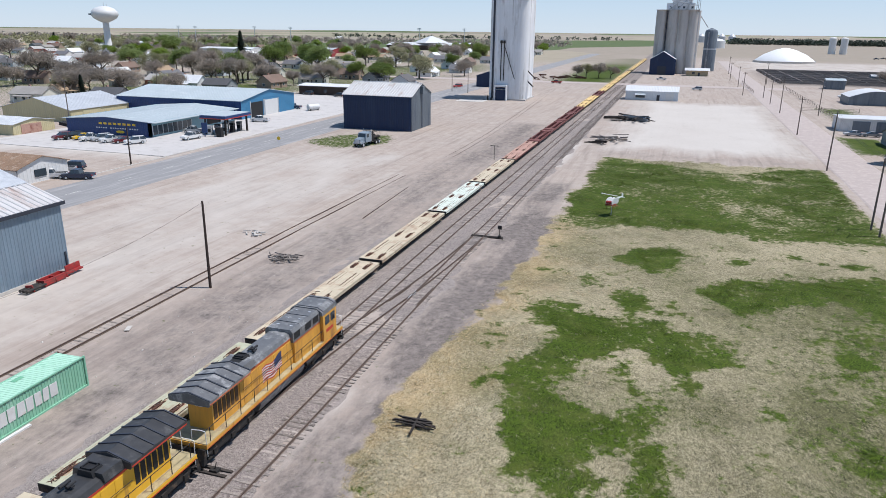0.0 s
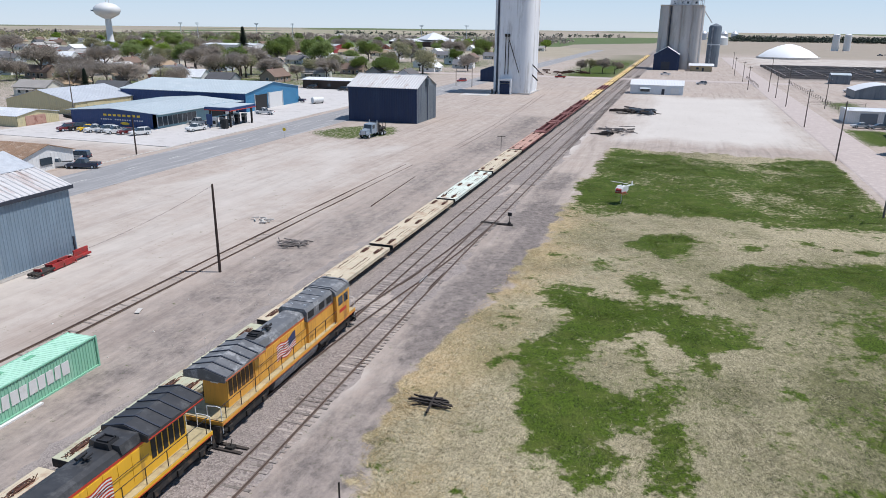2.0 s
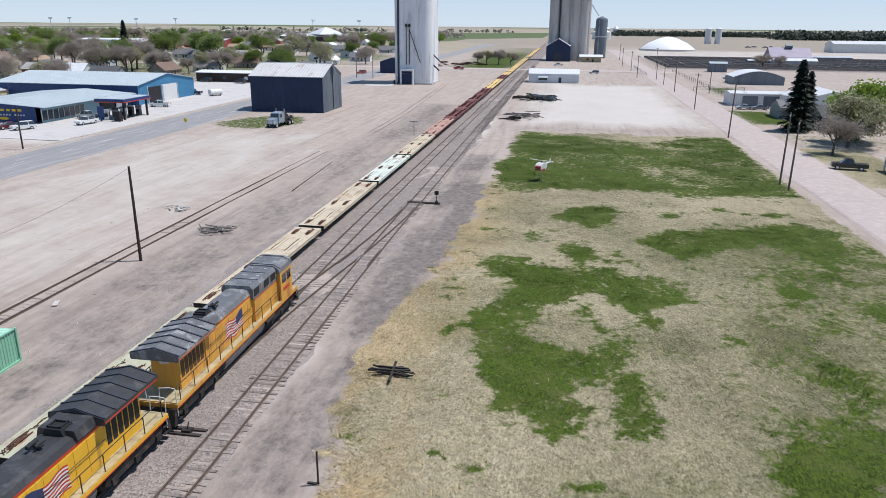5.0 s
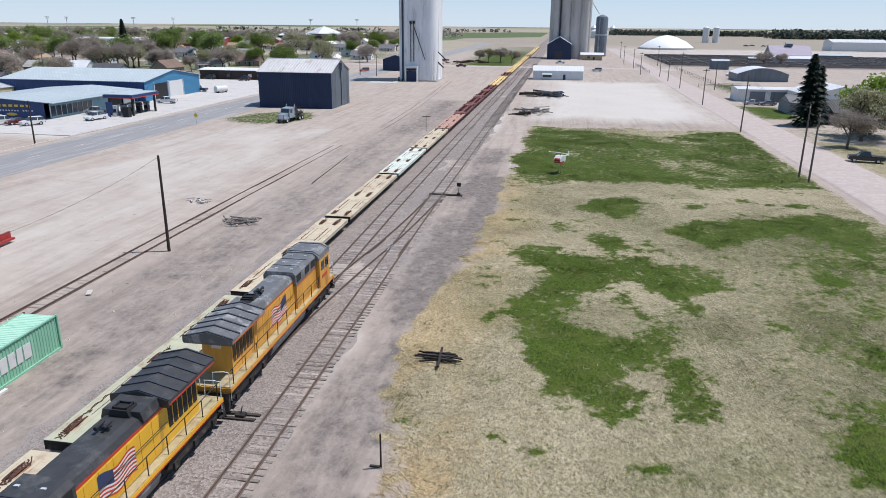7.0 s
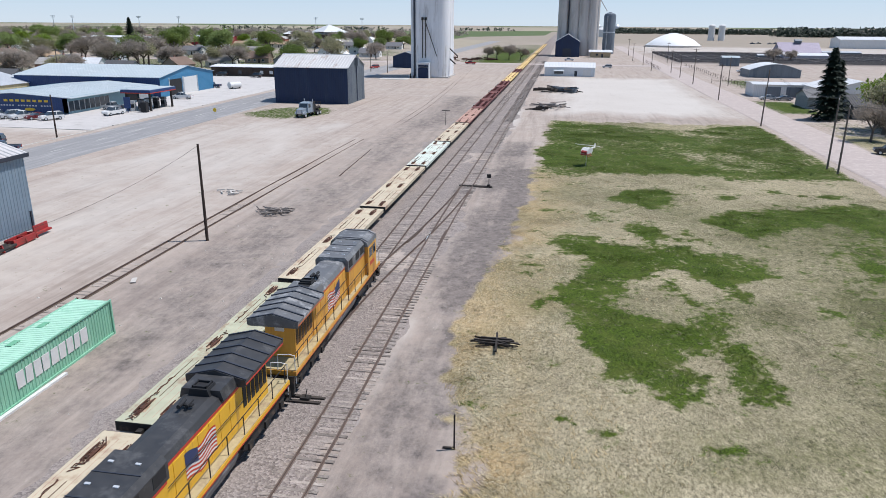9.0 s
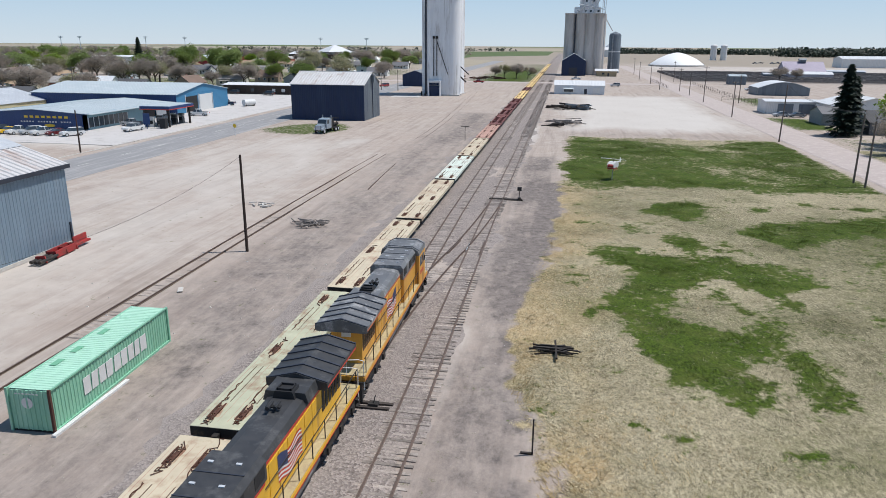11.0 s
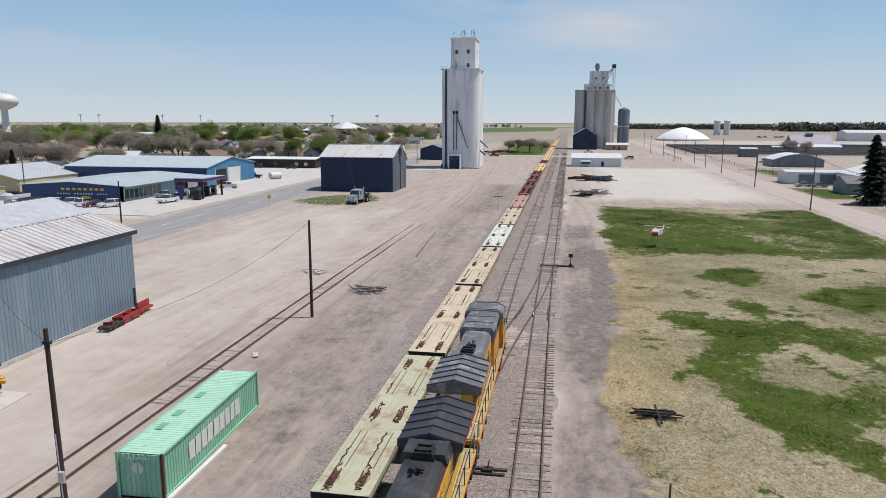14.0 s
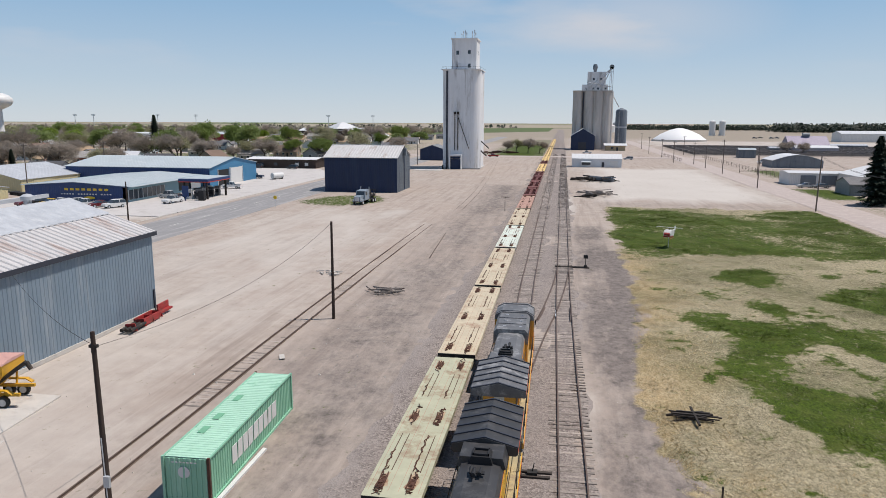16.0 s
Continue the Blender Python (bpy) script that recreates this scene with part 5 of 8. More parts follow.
pole("leaning weathered pole with crossarm and wires", 52.2, 23.4, 10.9, M_POLE_GREY, 1.5, 70, 0.4)
pole("leaning weathered pole with crossarm and wires", 52.5, 19.8, 10.2, M_POLE_GREY, 1.5, 70, 0.4)
for x, y, h in ((55.9, 124.9, 10.2), (57.8, 180.6, 12.6), (58.1, 214, 9), (58.2, 241, 10), (50.8, 251, 10), (69.5, 178.6, 10), (52, 300, 10), (51, 350, 10), (68, 330, 11), (54, 420, 11)):
    pole("weathered street pole along the side road", x, y, h, M_POLE_GREY, 0.9 if y > 120 else 0.0, 0)
pole("dark pole beside the highway", -79.9, 25.7, 7.9, M_POLE, 0.0)
pole("tall weathered pole behind the tyre shop", -128.1, 58.5, 13.5, M_POLE_GREY, 0.9)
pole("tall weathered pole behind the blue building", -151, 121, 12, M_POLE_GREY, 0.9)
pole("weathered pole near the houses", -283.3, 177.0, 11, M_POLE_GREY, 0.9)
pole("thin pole beside the grain elevator", -71.2, 213.9, 8, M_POLE_GREY)
pole("thin pole beside the grain elevator", -63.2, 211.5, 9, M_POLE_GREY)


def wire(label, a, b, sag):
    a, b = Vector(a), Vector(b)
    pts = [tuple(a.lerp(b, i / 14) - Vector((0, 0, sag * 4 * (i / 14) * (1 - i / 14)))) for i in range(15)]
    return tagged(part("overhead_wire", Geo().tube(pts, 0.014, 4), M_CABLE), label, "wire")


wire("thin black service wire from pole to warehouse", (-23.0, -62.5, 8.1), (-41.0, -47.0, 7.6), 0.6)
wire("thin black service wire across the yard", (-23.0, -62.5, 8.0), (-22.4, -28.0, 9.2), 1.3)
for k in (-1.2, 0, 1.2):
    wire("thin wire between street poles", (52.4 + k * 0.3, 23.4 + k, 10.3), (54.6 + k * 0.3, 71.4, 11.5), 1.2)
    wire("thin wire over the side road", (52.6, 19.8 + k, 9.8), (96, 12 + k, 8.5), 1.0)

# ---------------- buildings ----------------


def gable_building(name, label, category, x0, y0, x1, y1, eave, ridge, wall_m, roof_m, end_m=None, along="y", pitch=0.35, over=0.25, trim=None, roof_pitch=0.6, rib=0.05):
    """A ribbed steel or boarded building with a pitched roof whose ridge runs along the given axis."""
    b = thing(name, label, category, ((x0 + x1) / 2, (y0 + y1) / 2, GZ))
    w, d = (x1 - x0) / 2, (y1 - y0) / 2
    end_m = end_m or wall_m
    ends = {"y": end_m, "x": wall_m}
    part("wall", ribbed_wall_x(-w, -1, -d + 0.01, d - 0.01, 0, eave, pitch), wall_m if along == "y" else end_m, b)
    part("wall", ribbed_wall_x(w, 1, -d + 0.01, d - 0.01, 0, eave, pitch), wall_m if along == "y" else end_m, b)
    part("wall", ribbed_wall_y(-d, -1, -w, w, 0, eave, pitch), ends[along], b)
    part("wall", ribbed_wall_y(d, 1, -w, w, 0, eave, pitch), ends[along], b)
    if along == "y":
        for s in (-1, 1):
            part("gable", Geo().prism([(-w, eave), (w, eave), (0, ridge - 0.06)], s * d - 0.06 * (s > 0) * 2, s * d + 0.12 * (s < 0)), end_m, b)
            part("roof", ribbed_slope((s * (w + over), eave - over * (ridge - eave) / w), (0, ridge), -d - over, d + over, "y", roof_pitch, rib), roof_m, b)
            if trim:
                part("eave_trim", Geo().box(s * (w + over) - 0.06, -d - over, eave - 0.42, s * (w + over) + 0.06, d + over, eave - 0.02), trim, b)
    else:
        for s in (-1, 1):
            part("gable", Geo().prism([(-d, eave), (d, eave), (0, ridge - 0.06)], s * w - 0.12 * (s > 0), s * w + 0.12 * (s < 0), "x"), end_m, b)
            part("roof", ribbed_slope((s * (d + over), eave - over * (ridge - eave) / d), (0, ridge), -w - over, w + over, "x", roof_pitch, rib), roof_m, b)
            if trim:
                part("eave_trim", Geo().box(-w - over, s * (d + over) - 0.06, eave - 0.42, w + over, s * (d + over) + 0.06, eave - 0.02), trim, b)
    return b


wh = gable_building("warehouse", "big blue-grey ribbed steel warehouse with a rust-streaked roof", "warehouse", -59, -78, -41.0, -28.6, 8.2, 11.2, M_METAL_BLUEGREY, M_ROOF_RUSTED, along="y", pitch=0.42, trim=M_TRIM_DARK, over=0.35, roof_pitch=0.75, rib=0.11)
part("skirting", Geo().box(9.0, -24.6, 0.0, 9.12, 24.6, 0.35), M_PAD, wh, "pale concrete footing")
part("window", Geo().box(9.03, -10.2, 1.2, 9.1, -8.8, 2.4), M_GLASS, wh)
part("downpipe", Geo().box(9.02, 24.2, 0.1, 9.16, 24.4, 2.3), M_TRIM_DARK, wh)
part("upper_roof_sheet", ribbed_slope((4.4, 9.86), (0.0, 11.33), -25.05, 25.05, "y", 0.9, 0.03, 0.06), M_ROOF_GALV, wh, "smoother blue-grey upper roof sheets")
for y in (-6, 3, 12, 20):
    vt = part("roof_ventilator", Geo().lathe([(0.35, 10.9), (0.35, 11.6), (0.62, 11.65), (0.62, 12.0), (0.3, 12.2), (0.02, 12.25)], -0.6, y, 14), M_ROOF_GALV, wh, "round galvanised ventilator", smooth=True)
part("conveyor_rail", Geo().box(-2.2, -24, 11.4, -1.9, 24.5, 11.75), M_ROOF_GALV, wh)

shop = gable_building("metal_shed", "dark slate steel shed with a white rust-streaked roof", "shed", -64.2, 91.2, -44.0, 107.0, 9.4, 12.4, M_METAL_NAVY, M_ROOF_RUSTED_UP, M_METAL_SLATE, along="x", pitch=0.5, over=0.3, roof_pitch=0.8)
part("hoist_box", Geo().box(10.1, -1.0, 9.6, 11.0, 0.6, 11.6), M_METAL_SLATE, shop)
part("downpipe", Geo().cyl((10.25, 0.2, 0.2), (10.25, 0.2, 9.6), 0.09, 0.09, 8), M_METAL_NAVY, shop)
part("ridge_cap", Geo().box(-10.4, -0.25, 12.36, 10.4, 0.25, 12.48), M_ROOF_WHITE, shop)


def grain_elevator():
    e = thing("grain_elevator", "tall white weathered concrete grain elevator with a square headhouse", "grain elevator", (-40.8, 197.0, GZ))
    r, h = 4.1, 38.8
    for cx, cy in ((-3.6, -5.0), (3.6, -5.0), (-3.6, 5.0), (3.6, 5.0)):
        part("bin", Geo().lathe([(r, 0), (r, h)], cx, cy, 36), M_CONCRETE_WHITE, e, smooth=True)
    part("front_wall", Geo().box(-3.6, -9.0, 0, 3.4, 9.0, h - 0.1), M_CONCRETE_WHITE, e)
    part("side_wall", Geo().box(-7.3, -5.0, 0, 7.3, 5.0, h - 0.2), M_CONCRETE_WHITE, e)
    # solid dark box: the shadow of a vertical slot, put on as colour
    part("slot_shadow_strip", Geo().box(-5.9, -9.06, 0.3, -5.2, -7.6, h - 0.4), M_TRIM_DARK, e, "dark strip standing in for the shadow in a vertical slot")
    part("top_slab", Geo().box(-7.8, -9.2, h, 7.8, 9.2, h + 0.3), M_CONCRETE_WHITE, e)
    rail = part("parapet_rail", Geo().tube([(-7.6, -9.0, h + 1.2), (7.6, -9.0, h + 1.2), (7.6, 9.0, h + 1.2), (-7.6, 9.0, h + 1.2), (-7.6, -9.0, h + 1.2)], 0.03), M_STEEL_DARK, e)
    for k in range(9):
        part("rail_post", Geo().cyl((-7.6 + k * 1.9, -9.0, h + 0.3), (-7.6 + k * 1.9, -9.0, h + 1.2), 0.03, 0.03, 5), M_STEEL_DARK, rail)
    hh = part("headhouse", Geo().box(-4.2, -5.6, h + 0.35, 5.6, 6.0, 50.7), M_CONCRETE_WHITE, e, "square white headhouse")
    part("headhouse_roof", Geo().box(-4.6, -6.0, 50.7, 6.0, 6.4, 51.1), M_CONCRETE_WHITE, hh)
    for x, z in ((-2.4, 44.8), (2.2, 45.0), (2.2, 39.8)):
        part("window", Geo().box(x, -5.66, z, x + 1.1, -5.58, z + 1.5), M_GLASS, hh)
    part("window", Geo().box(5.58, -1, 45, 5.66, 0.2, 46.4), M_GLASS, hh)
    part("ladder", Geo().tube([(-2.2, -5.8, h), (-2.2, -5.8, 42.5)], 0.06).tube([(-1.7, -5.8, h), (-2.1, -5.8, 42.5)], 0.06), M_STEEL_DARK, hh)
    for k, (x, y, t) in enumerate(((-3.2, -4.0, 2.6), (-0.6, -3.0, 2.2), (0.4, -5.0, 3.0), (1.0, -4.2, 3.3), (1.6, -4.8, 2.4), (3.8, -4.6, 2.8), (4.6, -4.0, 3.4), (5.2, -5.2, 2.2))):
        part("antenna", Geo().cyl((x, y, 51.1), (x, y, 51.1 + t), 0.12, 0.09, 6).box(x - 0.18, y - 0.18, 51.1 + t * 0.6, x + 0.18, y + 0.18, 51.1 + t * 0.9), M_ROOF_GALV, hh, "thin roof antenna")
    for x in (-2.3, -1.1):
        part("grain_spout", Geo().cyl((x, -9.3, 21.6), (x, -9.3, 7.5), 0.16, 0.16, 8).cyl((x, -9.3, 21.6), (x, -9.25, 22.6), 0.45, 0.45, 10), M_STEEL_DARK, e, "dark spout with a hood")
    part("grain_spout", Geo().cyl((-1.0, -9.4, 20.5), (3.4, -9.6, 8.2), 0.14, 0.14, 8), M_STEEL_DARK, e)
    part("loading_spout", Geo().cyl((7.2, -4.5, 11.5), (11.0, -5.5, 8.2), 0.25, 0.25, 8).cyl((7.2, -4.0, 7.5), (10.0, -5.0, 5.2), 0.3, 0.3, 8), M_STEEL_DARK, e, "dark loading spout")
    po = part("entry_porch", Geo().box(-4.3, -11.4, 0, -3.8, -9.0, 5.2).box(0.3, -11.4, 0, 0.8, -9.0, 5.2).box(-4.3, -11.6, 5.2, 0.8, -9.0, 5.9), M_CONCRETE_WHITE, e)
    part("door", Geo().box(-3.8, -10.6, 0, 0.3, -10.5, 4.0).box(-3.8, -10.62, 4.3, 0.3, -10.5, 4.9), M_METAL_NAVY, po, "dark roller door")
    part("plinth", Geo().box(-7.9, -9.35, -0.2, 7.9, 9.35, 0.5), M_CONCRETE, e)
    for k in range(4):
        part("drum", Geo().cyl((-7.6 + 0.7 * k, -10.2 - 0.3 * (k % 2), 0), (-7.6 + 0.7 * k, -10.2 - 0.3 * (k % 2), 1.0 + 0.7 * (k % 3)), 0.28, 0.28, 10), M_STEEL_DARK if k % 2 else M_ROOF_GALV, e)
    return e


grain_elevator()


def far_elevator():
    e = thing("grain_elevator", "cluster of tall grey concrete grain bins with a white headhouse", "grain elevator", (18.3, 412.0, GZ))
    h = 39.0
    for k, (cx, cy, r) in enumerate(((-9.2, -6, 3.6), (-2.6, -6.5, 3.7), (3.9, -6.5, 3.7), (9.6, -6, 3.3), (-9.2, 3, 3.6), (-2.6, 3, 3.7), (3.9, 3, 3.7), (9.6, 3, 3.3), (12.2, -2, 2.2))):
        part("bin", Geo().lathe([(r, 0), (r, h)], cx, cy, 28), M_CONCRETE, e, "weathered grey concrete bin", smooth=True)
    part("infill_wall", Geo().box(-9, -6, 0, 9.5, 3, h - 0.2), M_CONCRETE, e)
    # dark box filling the crease between the two left front bins
    part("dark_strip", Geo().box(-6.1, -9.6, 0.3, -5.6, -6.5, h - 0.3), M_TRIM_DARK, e)
    part("top_slab", Geo().box(-12.9, -10.2, h, 13.2, 6.8, h + 0.4), M_CONCRETE, e)
    ga = part("gallery", Geo().box(-7.0, -5, h + 0.4, 10.2, 3, 43.5), M_CONCRETE_WHITE, e)
    hh = part("headhouse", Geo().box(-3.4, -4.4, 43.5, 8.6, 3, 52.0), M_CONCRETE_WHITE, e, "white headhouse")
    for x, z in ((0, 46.5), (5, 46.5), (-5, 40.2), (0, 40.2), (3, 40.2), (8, 40.2)):
        part("window", Geo().box(x, -5.06 if z < 44 else -4.46, z, x + 1.3, -4.98 if z < 44 else -4.38, z + 1.3), M_GLASS, hh if z > 44 else ga)
    lt = part("leg_tower", Geo().tube([(11.2, -7, 0), (11.2, -7, 55.5)], 0.16).tube([(13.2, -7, 0), (13.2, -7, 55.5)], 0.16).tube([(12.2, -5.4, 0), (12.2, -5.4, 55.5)], 0.16), M_ROOF_GALV, e, "galvanised leg tower")
    for k in range(18):
        part("tower_brace", Geo().tube([(11.2, -7, 1 + 3 * k), (13.2, -7, 4 + 3 * k), (12.2, -5.4, 4 + 3 * k)], 0.07), M_ROOF_GALV, lt)
    part("leg_head", Geo().cyl((12.2, -7.2, 55.0), (12.2, -4.6, 55.0), 1.5, 1.5, 16).box(11.3, -7.2, 53.5, 13.1, -4.8, 55), M_METAL_SLATE, e, "dark rounded leg head")
    part("cupola", Geo().cyl((1.5, -0.5, 52.0), (1.5, -0.5, 55.0), 0.9, 1.7, 12).cyl((1.5, -0.5, 55.0), (1.5, -0.5, 57.2), 1.8, 1.2, 12), M_METAL_SLATE, e, "dark roof fan cupola")
    for a, b in (((12, -7, 54), (-6, -7, h + 0.5)), ((12, -7, 54), (0, -7, h + 0.5)), ((12, -7, 54), (5, -7, h + 0.5)), ((-4, -6, 45), (12, -7, 42)), ((12.5, -7, 38), (20, 20, 29))):
        part("grain_spout", Geo().cyl(a, b, 0.28, 0.28, 8), M_ROOF_GALV, e)
    return e


far_elevator()
st = thing("steel_silo", "tall slim slate-blue steel silo beside the bins", "silo", (41.5, 448, GZ))
part("tank", Geo().lathe([(4.2, 0), (4.2, 26.0), (3.6, 27.2), (0.5, 28.6)], n=28), M_METAL_SLATE, st, smooth=True)
part("ladder", Geo().tube([(-2, -3.9, 0), (-2, -3.9, 26)], 0.1).tube([(-1.5, -4.0, 0), (-1.5, -4.0, 26)], 0.1), M_ROOF_GALV, st)
part("band", Geo().lathe([(4.26, 14.4), (4.26, 15.2)], n=28), M_ROOF_GALV, st)
barn = gable_building("elevator_barn", "dark slate gabled receiving barn before the grain bins", "barn", 5.0, 388, 20.4, 404, 9.6, 14.2, M_METAL_NAVY, M_ROOF_WHITE, along="y", pitch=0.6)
part("door", Geo().box(-3, -8.15, 0, 2.2, -8.05, 5.2), M_TRIM_DARK, barn)
off = gable_building("scale_office", "tan office with a white roof beside the bins", "office", 27.5, 384, 40, 395, 3.6, 4.6, mat("tan_office_siding", (0.42, 0.34, 0.22), 0.8, 0, 0.1, 2), M_ROOF_WHITE, along="x", pitch=0.5, over=1.2)
part("window", Geo().box(-3, -5.62, 1.2, -1.4, -5.5, 2.4), M_GLASS, off)
part("door", Geo().box(0.5, -5.62, 0.0, 1.6, -5.5, 2.2), M_TRIM_DARK, off)
wb = gable_building("long_shed", "long low white steel shed with a white roof", "shed", 3.7, 210.4, 24.0, 220.5, 3.7, 5.4, mat("white_steel_siding", (0.60, 0.63, 0.66), 0.6, 0, 0.08, 2, 0.03), M_ROOF_WHITE, along="x", pitch=0.45)
aw = part("awning", Geo().prism([(-5.6, 2.5), (-6.9, 2.1), (-6.9, 2.2), (-5.6, 2.65)], -6.4, -2.4, "x"), M_ROOF_BLUE, wb, "pale blue awning")
part("window", Geo().box(-6.2, -5.14, 1.0, -2.6, -5.06, 2.1), M_GLASS, wb)
part("door", Geo().box(2.0, -5.14, 0.0, 3.1, -5.06, 2.2), M_TRIM_DARK, wb)
part("garage_door", Geo().box(5.5, -5.14, 0.0, 8.5, -5.06, 2.8), M_WHITE, wb)

M_YEL_SIDING = mat("cream_yellow_siding", (0.55, 0.485, 0.29), 0.75, 0, 0.08, 2, 0.03, (0.45, 0.40, 0.27), 0.2, streak=True)
M_BLUE_SIDING = mat("royal_blue_siding", (0.018, 0.05, 0.16), 0.55, 0, 0.12, 2, 0.03)
M_BLUE_FRONT = mat("bright_blue_siding", (0.05, 0.20, 0.36), 0.55, 0, 0.1, 2, 0.03)
M_TEAL_FRONT = mat("grey_blue_panel", (0.17, 0.30, 0.36), 0.6, 0, 0.1, 2, 0.03)
M_SIGN_YELLOW = mat("yellow_sign_paint", (0.72, 0.50, 0.04), 0.6, 0, 0.06, 4, 0)
M_BROWN_SIDING = mat("dark_brown_siding", (0.05, 0.035, 0.028), 0.8, 0, 0.2, 3, 0.05)


def tyre_shop():
    b = thing("tyre_shop", "long tyre shop with navy sign wall and glass front", "shop", (0, 0, GZ))
    x0, x1, y0, y1 = -127.6, -100.4, 57.0, 92.0
    w = part("sign_wall", ribbed_wall_y(y0, -1, x0, x1 - 1.5, 0, 3.5, 0.6), M_BLUE_SIDING, b, "navy sign wall")
    part("rear_wall", ribbed_wall_x(x0, -1, y0 + 0.05, y1, 0, 3.9, 0.6), M_TEAL_FRONT, b)
    part("back_wall", ribbed_wall_y(y1, 1, x0, x1, 0, 3.9, 0.6), M_BLUE_FRONT, b)
    f = part("shop_front", Geo().box(x1 - 0.2, y0, 0, x1, y1, 0.6).box(x1 - 0.2, y0, 2.9, x1, y1, 3.9), M_TEAL_FRONT, b)
    for k in range(9):
        part("mullion", Geo().box(x1 - 0.16, y0 + k * 1.9, 0.6, x1 + 0.03, y0 + k * 1.9 + 0.14, 2.9), M_ROOF_GALV, f)
        if k < 8:
            part("shop_window", Geo().box(x1 - 0.1, y0 + k * 1.9 + 0.14, 0.6, x1 - 0.06, y0 + k * 1.9 + 1.9, 2.9), M_GLASS, f)
    part("panel_wall", Geo().box(x1 - 0.15, y0 + 15.4, 0.6, x1, y0 + 22, 2.9), M_TEAL_FRONT, f)
    part("bay_door", Geo().box(x1 - 0.12, y0 + 22.2, 0.0, x1 - 0.02, y0 + 27.5, 2.9), M_BLACK, f)
    part("bay_door", Geo().box(x1 - 0.12, y0 + 28.4, 0.0, x1 - 0.02, y0 + 33.5, 2.9), M_WHITE, f)
    for s in (-1, 1):
        part("roof", ribbed_slope(((x0 - 0.8) if s < 0 else (x1 + 1.6), 3.75), ((x0 + x1) / 2, 4.7), y0 - 0.9, y1 + 0.5, "y", 0.9), M_ROOF_BLUE, b, "pale blue sheet roof")
    g = part("gable", Geo().prism([(x0, 3.5), (x1, 3.5), (x1, 3.75), ((x0 + x1) / 2, 4.6), (x0, 3.75)], y0 - 0.02, y0 + 0.2), M_BLUE_SIDING, w)
    for k in range(8):
        xx = -117.0 + k * 1.5
        gg = Geo().box(xx, y0 - 0.1, 2.6, xx + 0.95, y0 - 0.05, 3.12)
        part("letter_block", gg, M_SIGN_YELLOW, w, "yellow lettering block")
    for k in range(18):
        if k in (5, 13):
            continue
        part("small_letter_block", Geo().box(-118.0 + k * 0.75, y0 - 0.1, 1.6, -117.6 + k * 0.75, y0 - 0.05, 1.9), M_WHITE, w)
    part("sign_oval", Geo().prism([(-110.5 + 1.4 * math.cos(a * 0.314), 0.9 + 0.35 * math.sin(a * 0.314)) for a in range(20)], y0 - 0.1, y0 - 0.05), M_SIGN_YELLOW, w)
    return b


tyre_shop()


def fuel_island():
    c = thing("fuel_canopy", "navy and red fuel canopy over pumps and sign boards", "canopy", (-88, 70, GZ))
    roof = part("canopy_roof", Geo().box(-4.5, -4.6, 4.2, 3.2, 7.0, 5.0), M_BLUE_SIDING, c)
    part("canopy_top", Geo().box(-4.3, -4.4, 5.0, 3.0, 6.8, 5.1), M_ROOF_BLUE, roof)
    part("red_band", Geo().box(-4.54, -4.64, 4.2, 3.24, 7.04, 4.4), M_RED, roof)
    for x in (-3.6, 2.4):
        for y in (-3.6, 6):
            part("column", Geo().box(x - 0.2, y - 0.2, 0, x + 0.2, y + 0.2, 4.2), M_STEEL_DARK, c)
    for k, (x, y) in enumerate(((-1.4, -4.8), (0.7, -4.6), (-1.4, -1.6), (0.7, -1.4), (-1.4, 1.6), (0.7, 1.8), (-1.4, 4.8), (0.7, 5.0))):
        p = part("fuel_pump", Geo().box(x - 0.55, y - 0.45, 0.2, x + 0.55, y + 0.45, 1.9).box(x - 0.6, y - 0.5, 2.0, x + 0.6, y + 0.5, 2.6).box(x - 0.1, y - 0.1, 1.9, x + 0.1, y + 0.1, 2.0), (M_WHITE, M_ROOF_GREY, M_ROOF_DARK)[k % 3], c, "boxy fuel pump with a raised display")
        part("pump_panel", Geo().box(x - 0.45, y - 0.48, 0.9, x + 0.45, y - 0.45, 1.75), M_BLACK, p)
        part("hose", Geo().tube([(x + 0.56, y, 1.7), (x + 0.8, y, 1.2), (x + 0.75, y, 0.5), (x + 0.56, y, 0.9)], 0.04), M_BLACK, p)
    part("island", Geo().box(-2.2, -6.5, 0, 1.6, 7.0, 0.2), M_PAD, c)
    part("price_sign", Geo().box(-2.2, -7.2, 1.0, -0.6, -7.0, 3.6).box(-1.5, -7.2, 0, -1.3, -7.0, 1.0), M_BLUE_SIDING, c)
    part("product_rack", Geo().box(1.6, -6.6, 0, 3.0, -5.4, 2.4), M_BLACK, c)
    return c


fuel_island()
bb = gable_building("workshop", "long royal-blue steel workshop with pale blue roof and two bays", "workshop", -146, 95.5, -100.2, 127, 5.6, 8.0, M_BLUE_SIDING, M_ROOF_BLUE, M_BLUE_FRONT, along="x", pitch=0.6, over=0.4, roof_pitch=1.0)
# flat black sheet on the closed wall, painted as the bay's shaded inside
part("bay_shade_panel", Geo().box(22.9, -10.5, 0, 23.02, -4.0, 4.6), M_BLACK, bb, "black panel standing in for the shaded inside of an open bay")
part("bay_door", Geo().box(22.9, -2.6, 0, 23.03, 5.0, 4.8), M_WHITE, bb, "white roller door")
for y in (-11.0, -3.5, -3.0, 5.2):
    part("door_trim", Geo().box(22.9, y, 0, 23.06, y + 0.3, 5.0), M_ROOF_GALV, bb)
